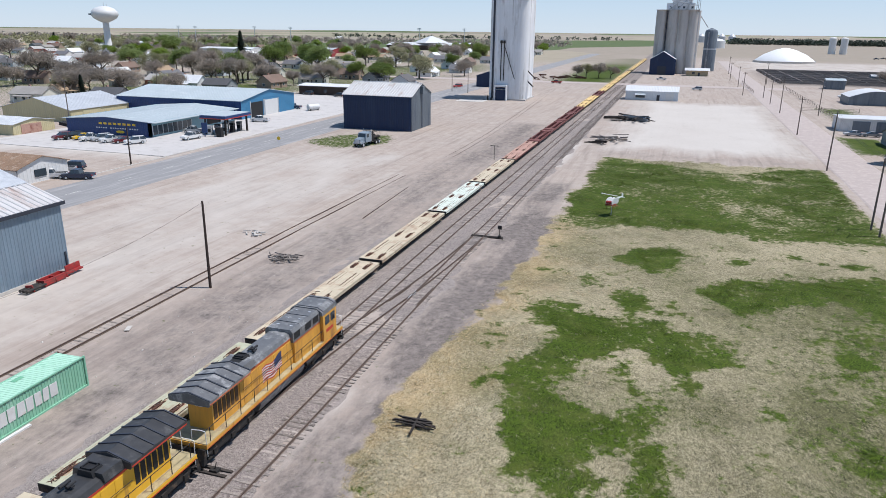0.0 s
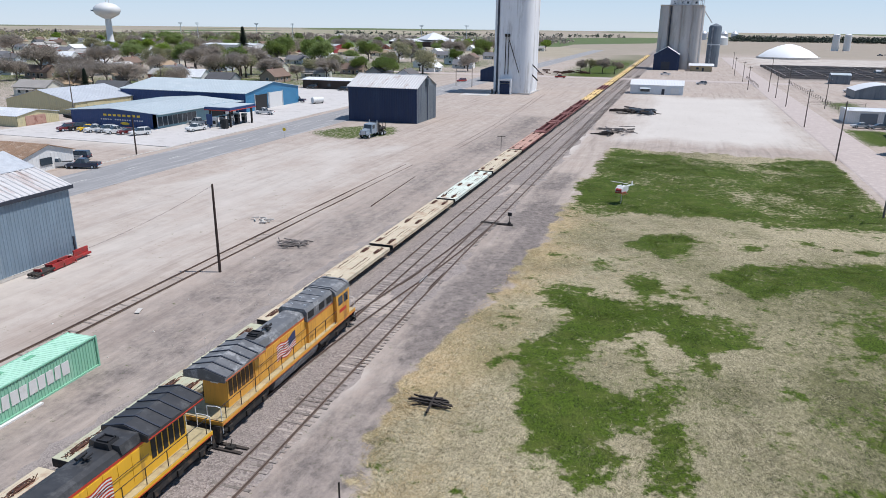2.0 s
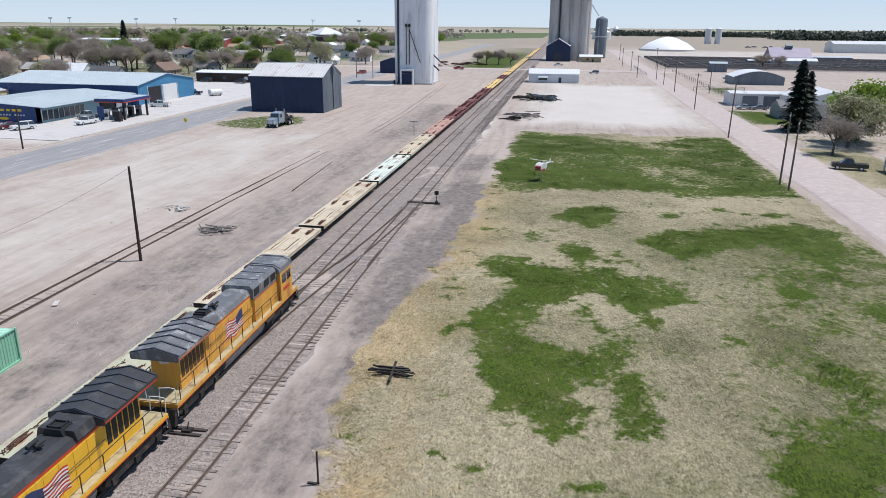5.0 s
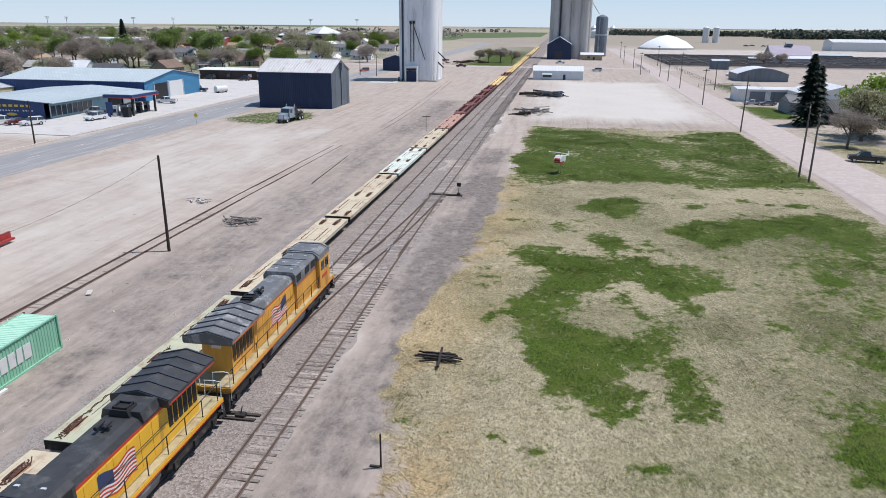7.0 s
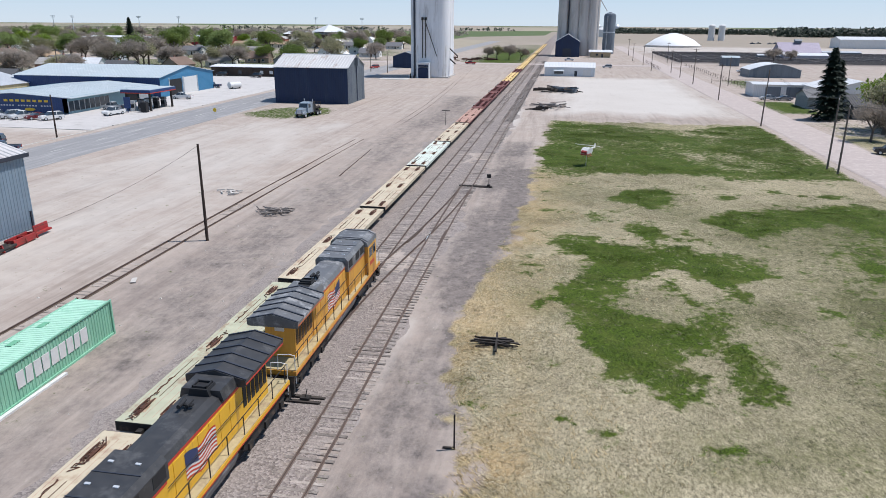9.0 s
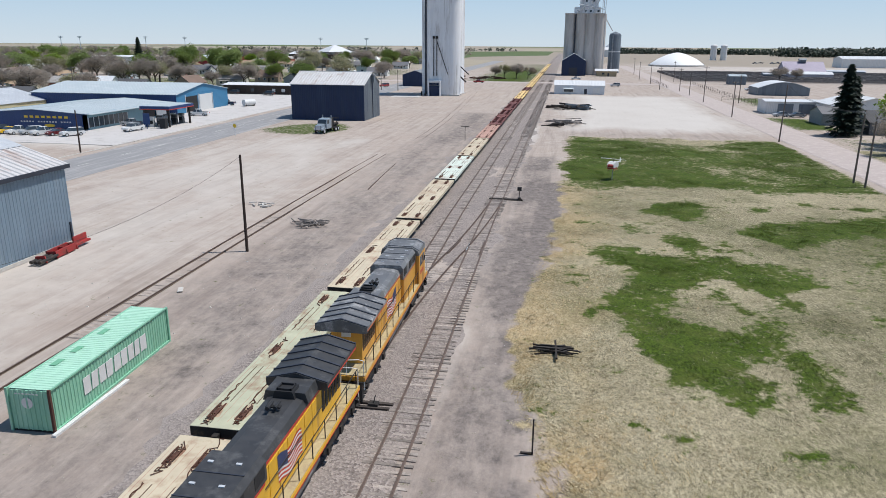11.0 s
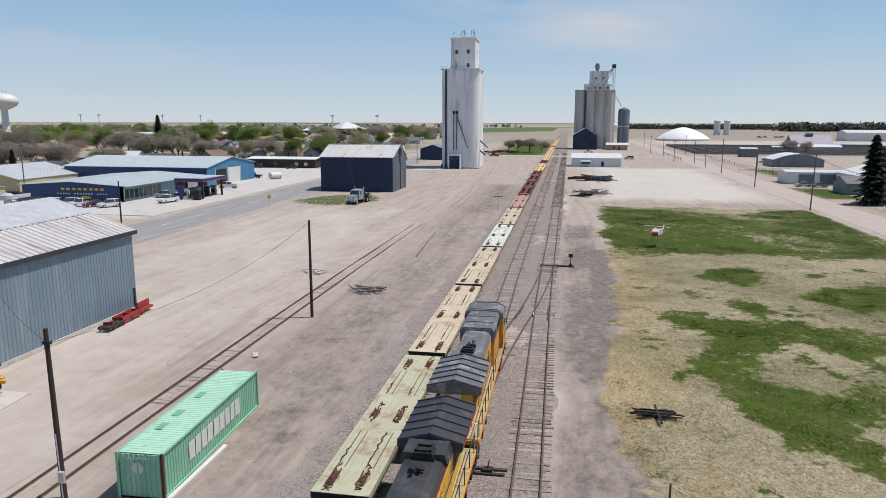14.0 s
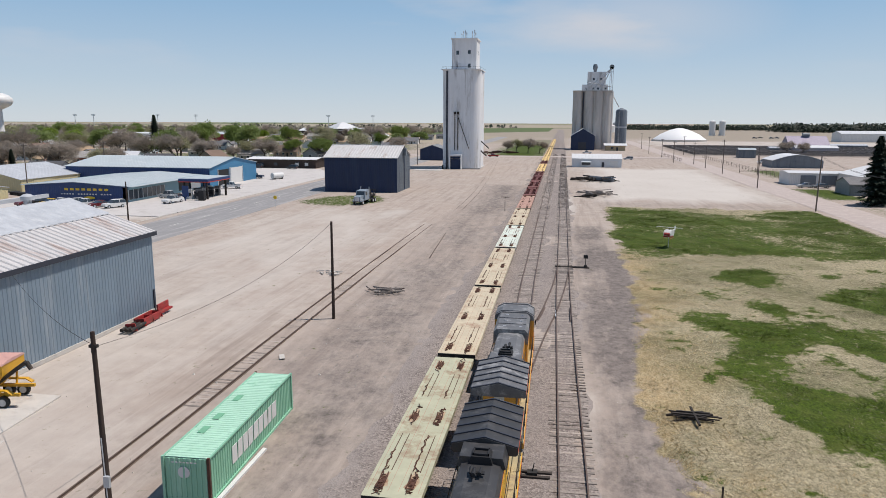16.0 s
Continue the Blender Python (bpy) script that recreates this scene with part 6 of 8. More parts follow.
yw = gable_building("storage_hall", "cream-yellow steel storage hall with a pale grey roof", "warehouse", -167, 72, -141.5, 97.5, 3.5, 6.6, M_YEL_SIDING, M_ROOF_GALV, along="y", pitch=0.7, over=0.3, roof_pitch=1.0)
part("sliding_door", Geo().box(12.75, -8.0, 0, 12.86, -1.0, 3.1), M_YEL_SIDING, yw)
tn = gable_building("small_shed", "small tan steel shed with a grey roof", "shed", -158, 47, -135, 60, 2.7, 3.8, M_YEL_SIDING, M_ROOF_GALV, along="x", pitch=0.6, over=0.3)
part("sliding_door", Geo().box(11.5, -4.0, 0, 11.64, 2.2, 2.4), M_DECK_PINK, tn, "weathered wooden door")
dk = gable_building("long_low_hall", "dark brown long low hall with a flat white roof", "hall", -127, 178, -98, 190, 3.6, 4.2, M_BROWN_SIDING, M_ROOF_WHITE, along="x", pitch=0.5, over=0.6)
for x in (-9, -3, 6, 10):
    part("window", Geo().box(x, -6.16, 1.0, x + 1.4, -6.06, 2.2), M_WHITE if x > 5 else M_GLASS, dk)
bs = gable_building("roadside_store", "brown-roofed roadside store with a white end wall", "shop", -104, 2.5, -83.5, 13.5, 3.0, 4.6, M_WHITE, mat("brown_shingle_roof", (0.24, 0.155, 0.10), 0.9, 0, 0.25, 3, 0.1, (0.33, 0.25, 0.19), 0.3), along="x", pitch=0.8, over=0.4)
part("window", Geo().box(10.3, -2, 1.0, 10.42, 0.5, 2.3), M_GLASS, bs)
ns = gable_building("annex_shed", "dark steel shed behind the grain elevator", "shed", -69, 246, -57, 262, 5.4, 7.4, M_METAL_NAVY, M_METAL_SLATE, along="y", pitch=0.6)

# ---- right-hand buildings ----
gar = gable_building("garage", "white garage with two dark bay doors and a flat white roof", "garage", 68.6, 139, 90, 149, 3.7, 4.1, M_WHITE, M_ROOF_WHITE, along="x", pitch=0.5, over=0.4)
for x in (-7.4, -1.4):
    part("bay_door", Geo().box(x, -5.16, 0, x + 4.4, -5.06, 3.0), M_METAL_SLATE, gar, "dark grey bay door")
part("door", Geo().box(4.2, -5.16, 0, 5.2, -5.06, 2.1), M_TRIM_DARK, gar)
hs = gable_building("small_house", "small grey gabled outbuilding", "outbuilding", 74.6, 108, 81.5, 118, 3.0, 4.6, mat("grey_siding", (0.27, 0.28, 0.28), 0.8, 0, 0.1, 3), mat("grey_shingles", (0.19, 0.185, 0.185), 0.9, 0, 0.2, 3, 0.1), along="x", pitch=0.4)
hs2 = gable_building("house", "white house with a broad white metal roof", "house", 82, 118, 99, 137, 4.2, 6.6, M_WHITE, M_ROOF_WHITE, along="y", pitch=0.4, over=0.5)
part("window", Geo().box(-3, -9.66, 1.2, -1.6, -9.56, 2.5), M_GLASS, hs2)
hs3 = gable_building("cottage", "dark grey cottage under the spruce", "house", 78.5, 88, 90, 102, 3.0, 5.2, mat("slate_siding", (0.13, 0.14, 0.15), 0.8, 0, 0.1, 3), mat("dark_shingles", (0.09, 0.088, 0.09), 0.9, 0, 0.2, 3, 0.1), along="x", pitch=0.4)
hs4 = gable_building("bungalow", "dark bungalow with a white porch roof at the roadside", "house", 76, 30, 92, 44, 3.2, 5.4, mat("dark_brown_boards", (0.06, 0.05, 0.045), 0.85, 0, 0.15, 3), mat("charcoal_shingles", (0.10, 0.095, 0.095), 0.9, 0, 0.2, 3, 0.1), along="y", pitch=0.4)
part("porch_roof", Geo().prism([(-8.0, 2.8), (-11.5, 2.4), (-11.5, 2.5), (-8.0, 2.95)], -6, 2, "y"), M_ROOF_WHITE, hs4)
for y in (-5.6, 1.6):
    part("porch_post", Geo().box(-11.3, y - 0.1, 0, -11.1, y + 0.1, 2.45), M_WHITE, hs4)


def arched_hall(label, x0, y0, x1, y1, wall_h, top, wall_m, roof_m):
    b = thing("arched_hall", label, "hall", ((x0 + x1) / 2, (y0 + y1) / 2, GZ))
    w, d = (x1 - x0) / 2, (y1 - y0) / 2
    arc = [(-w + 2 * w * i / 14, wall_h + (top - wall_h) * math.sin(math.pi * i / 14)) for i in range(15)]
    part("shell", Geo().prism([(-w, 0)] + arc[:1] + arc[1:-1] + arc[-1:] + [(w, 0)], -d + 0.1, d - 0.1), wall_m, b)
    outer = [(x * 1.02, z + 0.08) for x, z in arc]
    part("roof", Geo().prism(outer + [(x, z + 0.004) for x, z in arc[::-1]], -d - 0.2, d + 0.2), roof_m, b, smooth=True)
    part("door", Geo().box(-1.5, -d - 0.02, 0, 1.5, -d + 0.1, 3.0), M_METAL_SLATE, b)
    return b


arched_hall("grey arched steel hall with a white roof", 87, 224, 107, 240, 3.0, 5.4, M_METAL_SLATE, M_ROOF_WHITE)
sh = gable_building("blue_shed", "small blue-grey steel shed in the open lot", "shed", 92.4, 306, 101, 312, 4.4, 5.2, M_METAL_SLATE, M_ROOF_BLUE, along="x", pitch=0.5)
pb = gable_building("sale_barn", "purple-grey metal barn with a steep gable roof", "barn", 152, 424, 178, 442, 3.5, 9.5, mat("lilac_siding", (0.30, 0.27, 0.32), 0.7, 0, 0.1, 1), mat("lilac_roof_sheets", (0.285, 0.25, 0.32), 0.6, 0.1, 0.1, 1, 0.03), along="x", pitch=1.0)
part("cupola", Geo().box(-2, -1.5, 9.0, 2, 1.5, 10.6).prism([(-1.8, 10.6), (1.8, 10.6), (0, 11.6)], -2.4, 2.4, "x"), M_METAL_SLATE, pb)
pl = gable_building("cattle_office", "long low lilac office with a white trimmed roof", "office", 143, 380, 168, 388, 3.2, 4.6, mat("pale_lilac_siding", (0.38, 0.36, 0.38), 0.7, 0, 0.1, 1), M_ROOF_WHITE, along="x", pitch=1.0)
tb = gable_building("depot", "white steel depot beside parked machinery", "depot", 262, 640, 310, 665, 8, 10.5, M_WHITE, M_ROOF_WHITE, along="x", pitch=1.2)
M_TARP = mat("white_tarpaulin", (0.80, 0.80, 0.79), 0.6, 0, 0.04, 0.6, 0.1)
pile = thing("covered_grain_pile", "low white tarpaulin-covered grain pile", "grain pile", (112, 632, GZ))
part("tarpaulin", Geo().lathe([(26, 0), (24.5, 2.2), (18, 6.8), (9, 10.8), (3, 12.4), (0.3, 12.7)], n=28), M_TARP, pile, smooth=True).scale = (1.0, 0.9, 1)
part("retaining_wall", Geo().lathe([(26.3, 0), (26.3, 1.6), (26.0, 1.6), (26.0, 0)], n=28), M_PAD, pile)
for x in (201, 214):
    s = thing("storage_tank", "tall white storage tank beside the far lot", "tank", (x, 930, GZ), group="white tanks")
    part("tank", Geo().lathe([(4.2, 0), (4.2, 19), (3.0, 20), (0.4, 20.4)], n=18), M_WHITE, s, smooth=True)
rt = thing("water_reservoir", "low round white water reservoir far along the road", "tank", (72, 1150, GZ))
part("tank", Geo().lathe([(15, 0), (15, 11), (9, 14), (0.5, 15)], n=24), M_WHITE, rt, smooth=True)
for k in range(5):
    b = thing("grain_bin", "small silver grain bin far along the road", "grain bin", (40 + 22 * k, 1700, GZ), group="far grain bins")
    part("shell", Geo().lathe([(8, 0), (8, 14), (1, 20)], n=16), M_ROOF_GALV, b, smooth=True)

# livestock pens
pens = thing("livestock_pens", "long rows of dark timber and pipe livestock pens", "pens", (0, 0, GZ), kind="structure")
for k in range(14):
    y = 336 + k * 9.5
    part("pen_fence", Geo().box(74, y, 0.3, 250, y + 0.25, 1.7), M_TIE, pens)
for k in range(17):
    part("pen_fence", Geo().box(76 + k * 10.5, 336, 0.25, 76.3 + k * 10.5, 460, 1.6), M_TIE, pens)
for x, y in ((130, 388), (180, 455), (215, 400)):
    sl = gable_building("pen_shelter", "long low open shelter over the livestock pens", "shelter", x, y, x + 34, y + 7, 2.6, 3.4, M_METAL_SLATE, M_ROOF_GALV, along="x", pitch=2.0)
# lot fences by the side road
for (xa, ya, xb, yb) in ((73, 150, 73, 300), (66, 190, 84, 190), (56, 262, 56, 330)):
    f = thing("wire_fence", "thin wire fence on grey posts around the lot", "fence", (0, 0, GZ))
    n = int(math.hypot(xb - xa, yb - ya) / 5)
    for k in range(n + 1):
        x, y = xa + (xb - xa) * k / n, ya + (yb - ya) * k / n
        part("post", Geo().cyl((x, y, 0), (x, y, 1.6), 0.07, 0.07, 5), M_POLE_GREY, f)
    for z in (0.5, 1.0, 1.5):
        part("strand", Geo().tube([(xa, ya, z), (xb, yb, z)], 0.03, 4), M_POLE_GREY, f)

# ---------------- water tower ----------------
wt = thing("water_tower", "white water tower with a flattened round tank above the town", "water tower", (-568, 550, GZ))
part("tank", Geo().lathe([(2.6, 25.5), (5.5, 27.0), (9.4, 29.5), (11.0, 32.5), (10.6, 35.5), (8.0, 38.3), (4.0, 40.0), (0.4, 40.5)], n=32), M_WHITE, wt, smooth=True)
part("stem", Geo().lathe([(6.0, 0), (4.2, 3), (2.7, 7), (2.5, 27)], n=24), M_WHITE, wt, smooth=True)
part("lettering_bar", Geo().box(-8.5, -9.3, 32.2, -2.0, -8.7, 33.6), M_METAL_SLATE, wt)
wt.matrix_basis = wt.matrix_basis @ Matrix.Diagonal((1.25, 1.25, 1.12, 1))
part("mast", Geo().cyl((0, 0, 40.4), (0, 0, 44), 0.2, 0.12, 6).cyl((3, 0, 39.8), (3, 0, 43), 0.2, 0.12, 6), M_ROOF_GALV, wt)

# ---------------- houses ----------------
HOUSE_WALLS = [(0.70, 0.69, 0.66), (0.34, 0.25, 0.19), (0.55, 0.50, 0.40), (0.50, 0.53, 0.56), (0.62, 0.60, 0.52), (0.28, 0.29, 0.30), (0.72, 0.72, 0.70), (0.40, 0.15, 0.11)]
HOUSE_ROOFS = [(0.15, 0.15, 0.16), (0.19, 0.13, 0.10), (0.36, 0.26, 0.17), (0.12, 0.115, 0.115), (0.30, 0.28, 0.26), (0.09, 0.09, 0.095), (0.70, 0.71, 0.72), (0.40, 0.38, 0.36)]
HOUSE_WORDS = ["white house with grey shingles", "brown brick ranch house with brown shingles", "tan house with a pale brown roof", "pale blue house with a dark roof",
               "cream house with a weathered roof", "dark grey house with black shingles", "white house with a white metal roof", "red brick house with a pale roof"]


def house_master(k, plain=False):
    wm = mat("house_siding_" + HOUSE_WORDS[k].replace(" ", "_"), HOUSE_WALLS[k], 0.8, 0, 0.08, 2, 0.04)
    rm = mat("house_shingles_" + HOUSE_WORDS[k].replace(" ", "_"), HOUSE_ROOFS[k], 0.9, 0, 0.2, 2.5, 0.1)
    r = random.Random(k + 40)
    w, d, e = r.uniform(5.5, 7.5), r.uniform(3.8, 4.6), r.uniform(2.7, 3.2)
    rise = d * r.uniform(0.45, 0.75)
    h = thing("house", HOUSE_WORDS[k], "house", (0, 0, GZ), group="houses in the town")
    body = part("wall", Geo().prism([(-d, 0), (d, 0), (d, e), (0, e + rise), (-d, e)], -w, w, "x"), wm, h)
    for s in (-1, 1):
        part("roof", Geo().prism([(s * (d + 0.45), e - 0.45 * rise / d), (0, e + rise), (0, e + rise + 0.2), (s * (d + 0.5), e - 0.45 * rise / d + 0.16)], -w - 0.4, w + 0.4, "x"), rm, h)
    if plain:
        for x in (-w * 0.6, w * 0.5):
            part("window", Geo().box(x - 0.6, -d - 0.06, 0.95, x + 0.6, -d + 0.05, 2.15), M_GLASS, body)
        part("window", Geo().box(w - 0.05, -0.7, 1.0, w + 0.06, 0.7, 2.2), M_GLASS, body)
        part("door", Geo().box(w * 0.2 - 0.45, -d - 0.06, 0.0, w * 0.2 + 0.45, -d + 0.06, 2.05), M_BROWN_SIDING, body)
        return h
    for side in (-1, 1):
        for x in (-w * 0.65, -w * 0.15, w * 0.55):
            wi = part("window", Geo().box(x - 0.62, side * d - 0.05, 0.95, x + 0.62, side * d + 0.05, 2.15), M_WHITE, body)
            part("pane", Geo().box(x - 0.5, side * d - 0.07, 1.05, x + 0.5, side * d + 0.07, 2.05), M_GLASS, wi)
        part("door", Geo().box(w * 0.2 - 0.45, side * d - 0.06, 0.0, w * 0.2 + 0.45, side * d + 0.06, 2.05), M_BROWN_SIDING, body)
        wi = part("window", Geo().box(side * w - 0.05, -0.7, 1.0, side * w + 0.05, 0.7, 2.2), M_WHITE, body)
        part("pane", Geo().box(side * w - 0.07, -0.58, 1.1, side * w + 0.07, 0.58, 2.1), M_GLASS, wi)
    part("chimney", Geo().box(-w * 0.3, 0.3, e + rise * 0.5, -w * 0.3 + 0.7, 1.0, e + rise + 0.7), M_DECK_PINK, h)
    if k % 2 == 0:
        po = part("porch", Geo().box(-w * 0.6, -d - 2.0, 0, w * 0.4, -d, 0.3), M_PAD, h)
        part("porch_roof", Geo().prism([(-d - 2.2, 2.3), (-d, 2.6), (-d, 2.75), (-d - 2.2, 2.42)], -w * 0.65, w * 0.45, "x"), rm, po)
        for x in (-w * 0.58, -w * 0.1, w * 0.38):
            part("porch_post", Geo().box(x - 0.08, -d - 2.0, 0.3, x + 0.08, -d - 1.84, 2.35), M_WHITE, po)
    return h


HOUSES = [house_master(k) for k in range(8)] + [house_master(k, True) for k in range(8)]
PARKED = set()
SPOTS = []


def put_house(k, x, y, rz=0.0):
    SPOTS.append((x, y))
    if k not in PARKED:
        PARKED.add(k)
        HOUSES[k].matrix_basis = pose(x, y, GZ, 0, 0, rz)
        return HOUSES[k]
    return copy_thing(HOUSES[k], pose(x, y, GZ, 0, 0, rz))


put_house(0, -295.2, 188.2, 90)
put_house(1, -266.1, 177.4, 4)
put_house(2, -204.2, 132.9, 90)
put_house(4, -197.9, 111.7, 10)
put_house(5, -173.5, 122.5, 5)
put_house(6, -250.5, 210.4, 85)
put_house(6, -283.3, 228.0, 3)
put_house(2, -254.2, 248.3, 88)
put_house(7, -204.3, 188.3, 2)
put_house(6, -183.8, 180.6, 2)
put_house(5, -166.4, 179.0, 2)
put_house(1, -154.2, 201.4, 86)
put_house(3, -102.9, 236.8, 90)
put_house(5, -123.8, 250.9, 80)
put_house(0, -174.8, 385.3, 84)
put_house(0, -108.0, 348.2, 5)
put_house(6, -115.6, 308.4, 90)
put_house(3, -174.0, 319.8, 90)
put_house(4, -148.5, 230.5, 3)
put_house(0, -236.1, 376.8, 90)
put_house(2, -218.5, 181.5, 5)
put_house(0, -124.1, 480.1, 5)
put_house(3, -391.7, 272.6, 5)
put_house(5, -710.3, 2268.6, 5)
put_house(6, -690.8, 1356.8, 5)
put_house(1, -145.9, 267.2, 5)
rr = random.Random(77)
for row in range(13):
    for col in range(22):
        x, y = -130 - col * 31 + rr.uniform(-6, 6), 215 + row * 44 + rr.uniform(-5, 5)
        if rr.random() < 0.25 or y > 700 or any(math.hypot(x - a, y - b) < 22 for a, b in SPOTS) or math.hypot(x + 568, y - 550) < 30:
            continue
        put_house(rr.randrange(8) + (8 if y > 290 else 0), x, y, rr.choice((0, 90, 180, 270)) + rr.uniform(-3, 3))
big1 = gable_building("church_hall", "long brown hall with a white peaked roof at the town edge", "hall", -330, 760, -225, 800, 6, 9, M_BROWN_SIDING, M_ROOF_WHITE, along="x", pitch=2.0, roof_pitch=2.5)
part("peak", Geo().lathe([(24, 8.5), (10, 14), (0.5, 17)], 0, 0, 4), M_ROOF_WHITE, big1)
big2 = gable_building("school_hall", "long white flat-roofed hall in the town", "hall", -400, 480, -345, 505, 7, 8, M_WHITE, M_ROOF_WHITE, along="x", pitch=2.0, roof_pitch=2.5)
big3 = gable_building("market_hall", "red and grey market hall in the town", "hall", -330, 520, -285, 548, 6, 8, mat("red_siding", (0.30, 0.04, 0.045), 0.7, 0, 0.1, 1), M_ROOF_GALV, along="x", pitch=2.0, roof_pitch=2.5)

# ---------------- trees ----------------
M_BARK = mat("grey_brown_bark", (0.105, 0.085, 0.07), 0.95, 0, 0.3, 5, 0.4)


def leaf_mat(name, col):
    m = mat(name, col, 0.7, 0, 0.25, 0.8, 0, rand=0.4, island=True)
    nt = m.node_tree
    b, out = nt.nodes["Principled BSDF"], nt.nodes["Material Output"]
    tl, mx = nt.nodes.new("ShaderNodeBsdfTranslucent"), nt.nodes.new("ShaderNodeMixShader")
    nt.links.new(b.inputs["Base Color"].links[0].from_socket, tl.inputs["Color"])
    mx.inputs[0].default_value = 0.4
    nt.links.new(b.outputs[0], mx.inputs[1])
    nt.links.new(tl.outputs[0], mx.inputs[2])
    nt.links.new(mx.outputs[0], out.inputs["Surface"])
    return m


LEAF = {"green": leaf_mat("fresh_green_leaves", (0.21, 0.28, 0.075)), "lime": leaf_mat("lime_green_leaves", (0.24, 0.34, 0.05)), "olive": leaf_mat("olive_buds", (0.34, 0.33, 0.185)),
        "brown": leaf_mat("brown_twigs_and_buds", (0.36, 0.31, 0.26)), "spruce": leaf_mat("dark_spruce_needles", (0.026, 0.045, 0.028))}


def tree_master(kind, seed, h, spread, leaves, size, label):
    """Trunk, forking limbs and a loose crown of small leaves round the twig ends."""
    r = random.Random(seed)
    t = thing("tree", label, "tree", (0, 0, GZ), group="town trees")
    wood, tips = Geo(), []

    def grow(p, d, length, rad, depth):
        q = p + d * length
        wood.cyl(p, q, rad, rad * 0.62, 6 if depth < 2 else 4 if depth < 3 else 3)
        if depth >= 4:
            tips.append(q)
            return
        if depth >= 2:
            tips.append(q)
        for _ in range(3 if depth else 5):
            a = Vector((r.uniform(-1, 1), r.uniform(-1, 1), r.uniform(-0.25, 0.75))).normalized()
            nd = (d * (0.75 if depth else 0.55) + a * spread).normalized()
            grow(q - d * length * r.uniform(0, 0.25), nd, length * r.uniform(0.58, 0.82), rad * 0.58, depth + 1)

    grow(Vector((0, 0, -0.2)), Vector((r.uniform(-0.06, 0.06), r.uniform(-0.06, 0.06), 1)).normalized(), h * 0.27, h * 0.026, 0)
    part("trunk", wood, M_BARK, t)
    g = Geo()
    n = max(1, leaves // len(tips))
    for p in tips:
        for _ in range(n):
            c = p + Vector((r.gauss(0, 1), r.gauss(0, 1), r.gauss(0, 0.8))) * h * 0.05
            if c.z < h * 0.16:
                continue
            u = Vector((r.gauss(0, 1), r.gauss(0, 1), r.gauss(0, 1))).normalized()
            v = u.orthogonal().normalized()
            s = size * r.uniform(0.5, 1.3)
            if kind == "brown":
                g.add([c - u * s * 1.6 - v * s * 0.12, c - u * s * 1.6 + v * s * 0.12, c + u * s * 1.8], [(0, 1, 2)])
            else:
                g.add([c - u * s - v * s * 0.5, c + u * s * 0.9 - v * s * 0.2, c + v * s * 0.9], [(0, 1, 2)])
    part("crown", g, LEAF[kind], t)
    return t


def spruce_master(seed, h, wid, label):
    r = random.Random(seed)
    t = thing("tree", label, "tree", (0, 0, GZ), group="town trees")
    part("trunk", Geo().cyl((0, 0, -0.2), (0, 0, h * 0.97), h * 0.02, 0.03, 8), M_BARK, t)
    g = Geo()
    for k in range(3200):
        f = r.random() ** 0.8
        z = h * (0.05 + 0.95 * f)
        rad = wid * (1 - f) ** 0.85 * (0.75 + 0.25 * math.sin(f * 75)) + 0.12
        a = r.random() * 6.283
        q = rad * r.uniform(0.35, 1.08)
        c = Vector((math.cos(a) * q, math.sin(a) * q, z - 0.18 * q))
        o = Vector((math.cos(a), math.sin(a), -0.35)).normalized()
        s = 0.045 * h * r.uniform(0.6, 1.3)
        side = o.cross(Vector((0, 0, 1))).normalized() * s * 0.5
        g.add([c - o * s, c + side, c + o * s, c - side + Vector((0, 0, 0.1 * s))], [(0, 1, 2, 3)])
    part("crown", g, LEAF["spruce"], t)
    return t


TREES = {"green": [tree_master("green", 3, 11, 0.75, 6500, 0.22, "broad tree in fresh green leaf"), tree_master("green", 4, 9, 0.85, 5500, 0.2, "spreading tree in fresh green leaf")],
         "lime": [tree_master("lime", 5, 9, 0.7, 7500, 0.2, "rounded tree in bright lime-green leaf")],
         "olive": [tree_master("olive", 6, 11, 0.8, 5000, 0.17, "tree with thin olive-coloured spring buds"), tree_master("olive", 9, 10, 0.7, 4500, 0.17, "upright tree with olive-coloured spring buds")],
         "brown": [tree_master("brown", 7, 11, 0.85, 5200, 0.34, "bare spreading tree with grey-brown twigs"), tree_master("brown", 8, 9, 0.8, 4600, 0.3, "bare bushy tree with brown twigs")],
         "spruce": [spruce_master(10, 12, 3.3, "dark green conical spruce")]}
USED = set()


def put_tree(kind, x, y, k=1.0, which=None):
    ms = TREES[kind]
    i = (rr.randrange(len(ms)) if which is None else which)
    m = pose(x, y, GZ - 0.05, 0, 0, rr.uniform(0, 360))
    k *= 1.0 if kind == "spruce" else 1.5
    t = ms[i]
    if (kind, i) in USED:
        t = copy_thing(t, m)
    USED.add((kind, i))
    t.matrix_basis = m @ Matrix.Diagonal((k, k, k, 1))
    return t


put_tree("spruce", 71.5, 85.0, 1.33)
put_tree("spruce", 75.0, 90.0, 1.1)
put_tree("brown", 69.2, 52.5, 0.78, 1)
put_tree("lime", 79.5, 71, 1.35)
put_tree("olive", 75.5, 63, 1.0)
put_tree("spruce", 80, 74, 0.75)
put_tree("olive", 100, 80, 1.3)
put_tree("brown", 128, 345, 0.9)
put_tree("brown", 138, 350, 0.8)
put_tree("brown", -263.4, 174.8, 1.45, 0)
put_tree("brown", -253.8, 204.3, 1.35, 0)
put_tree("brown", -199.7, 129.8, 1.1)
put_tree("spruce", -193.8, 129.9, 0.72)
put_tree("lime", -309.9, 318.3, 1.35)
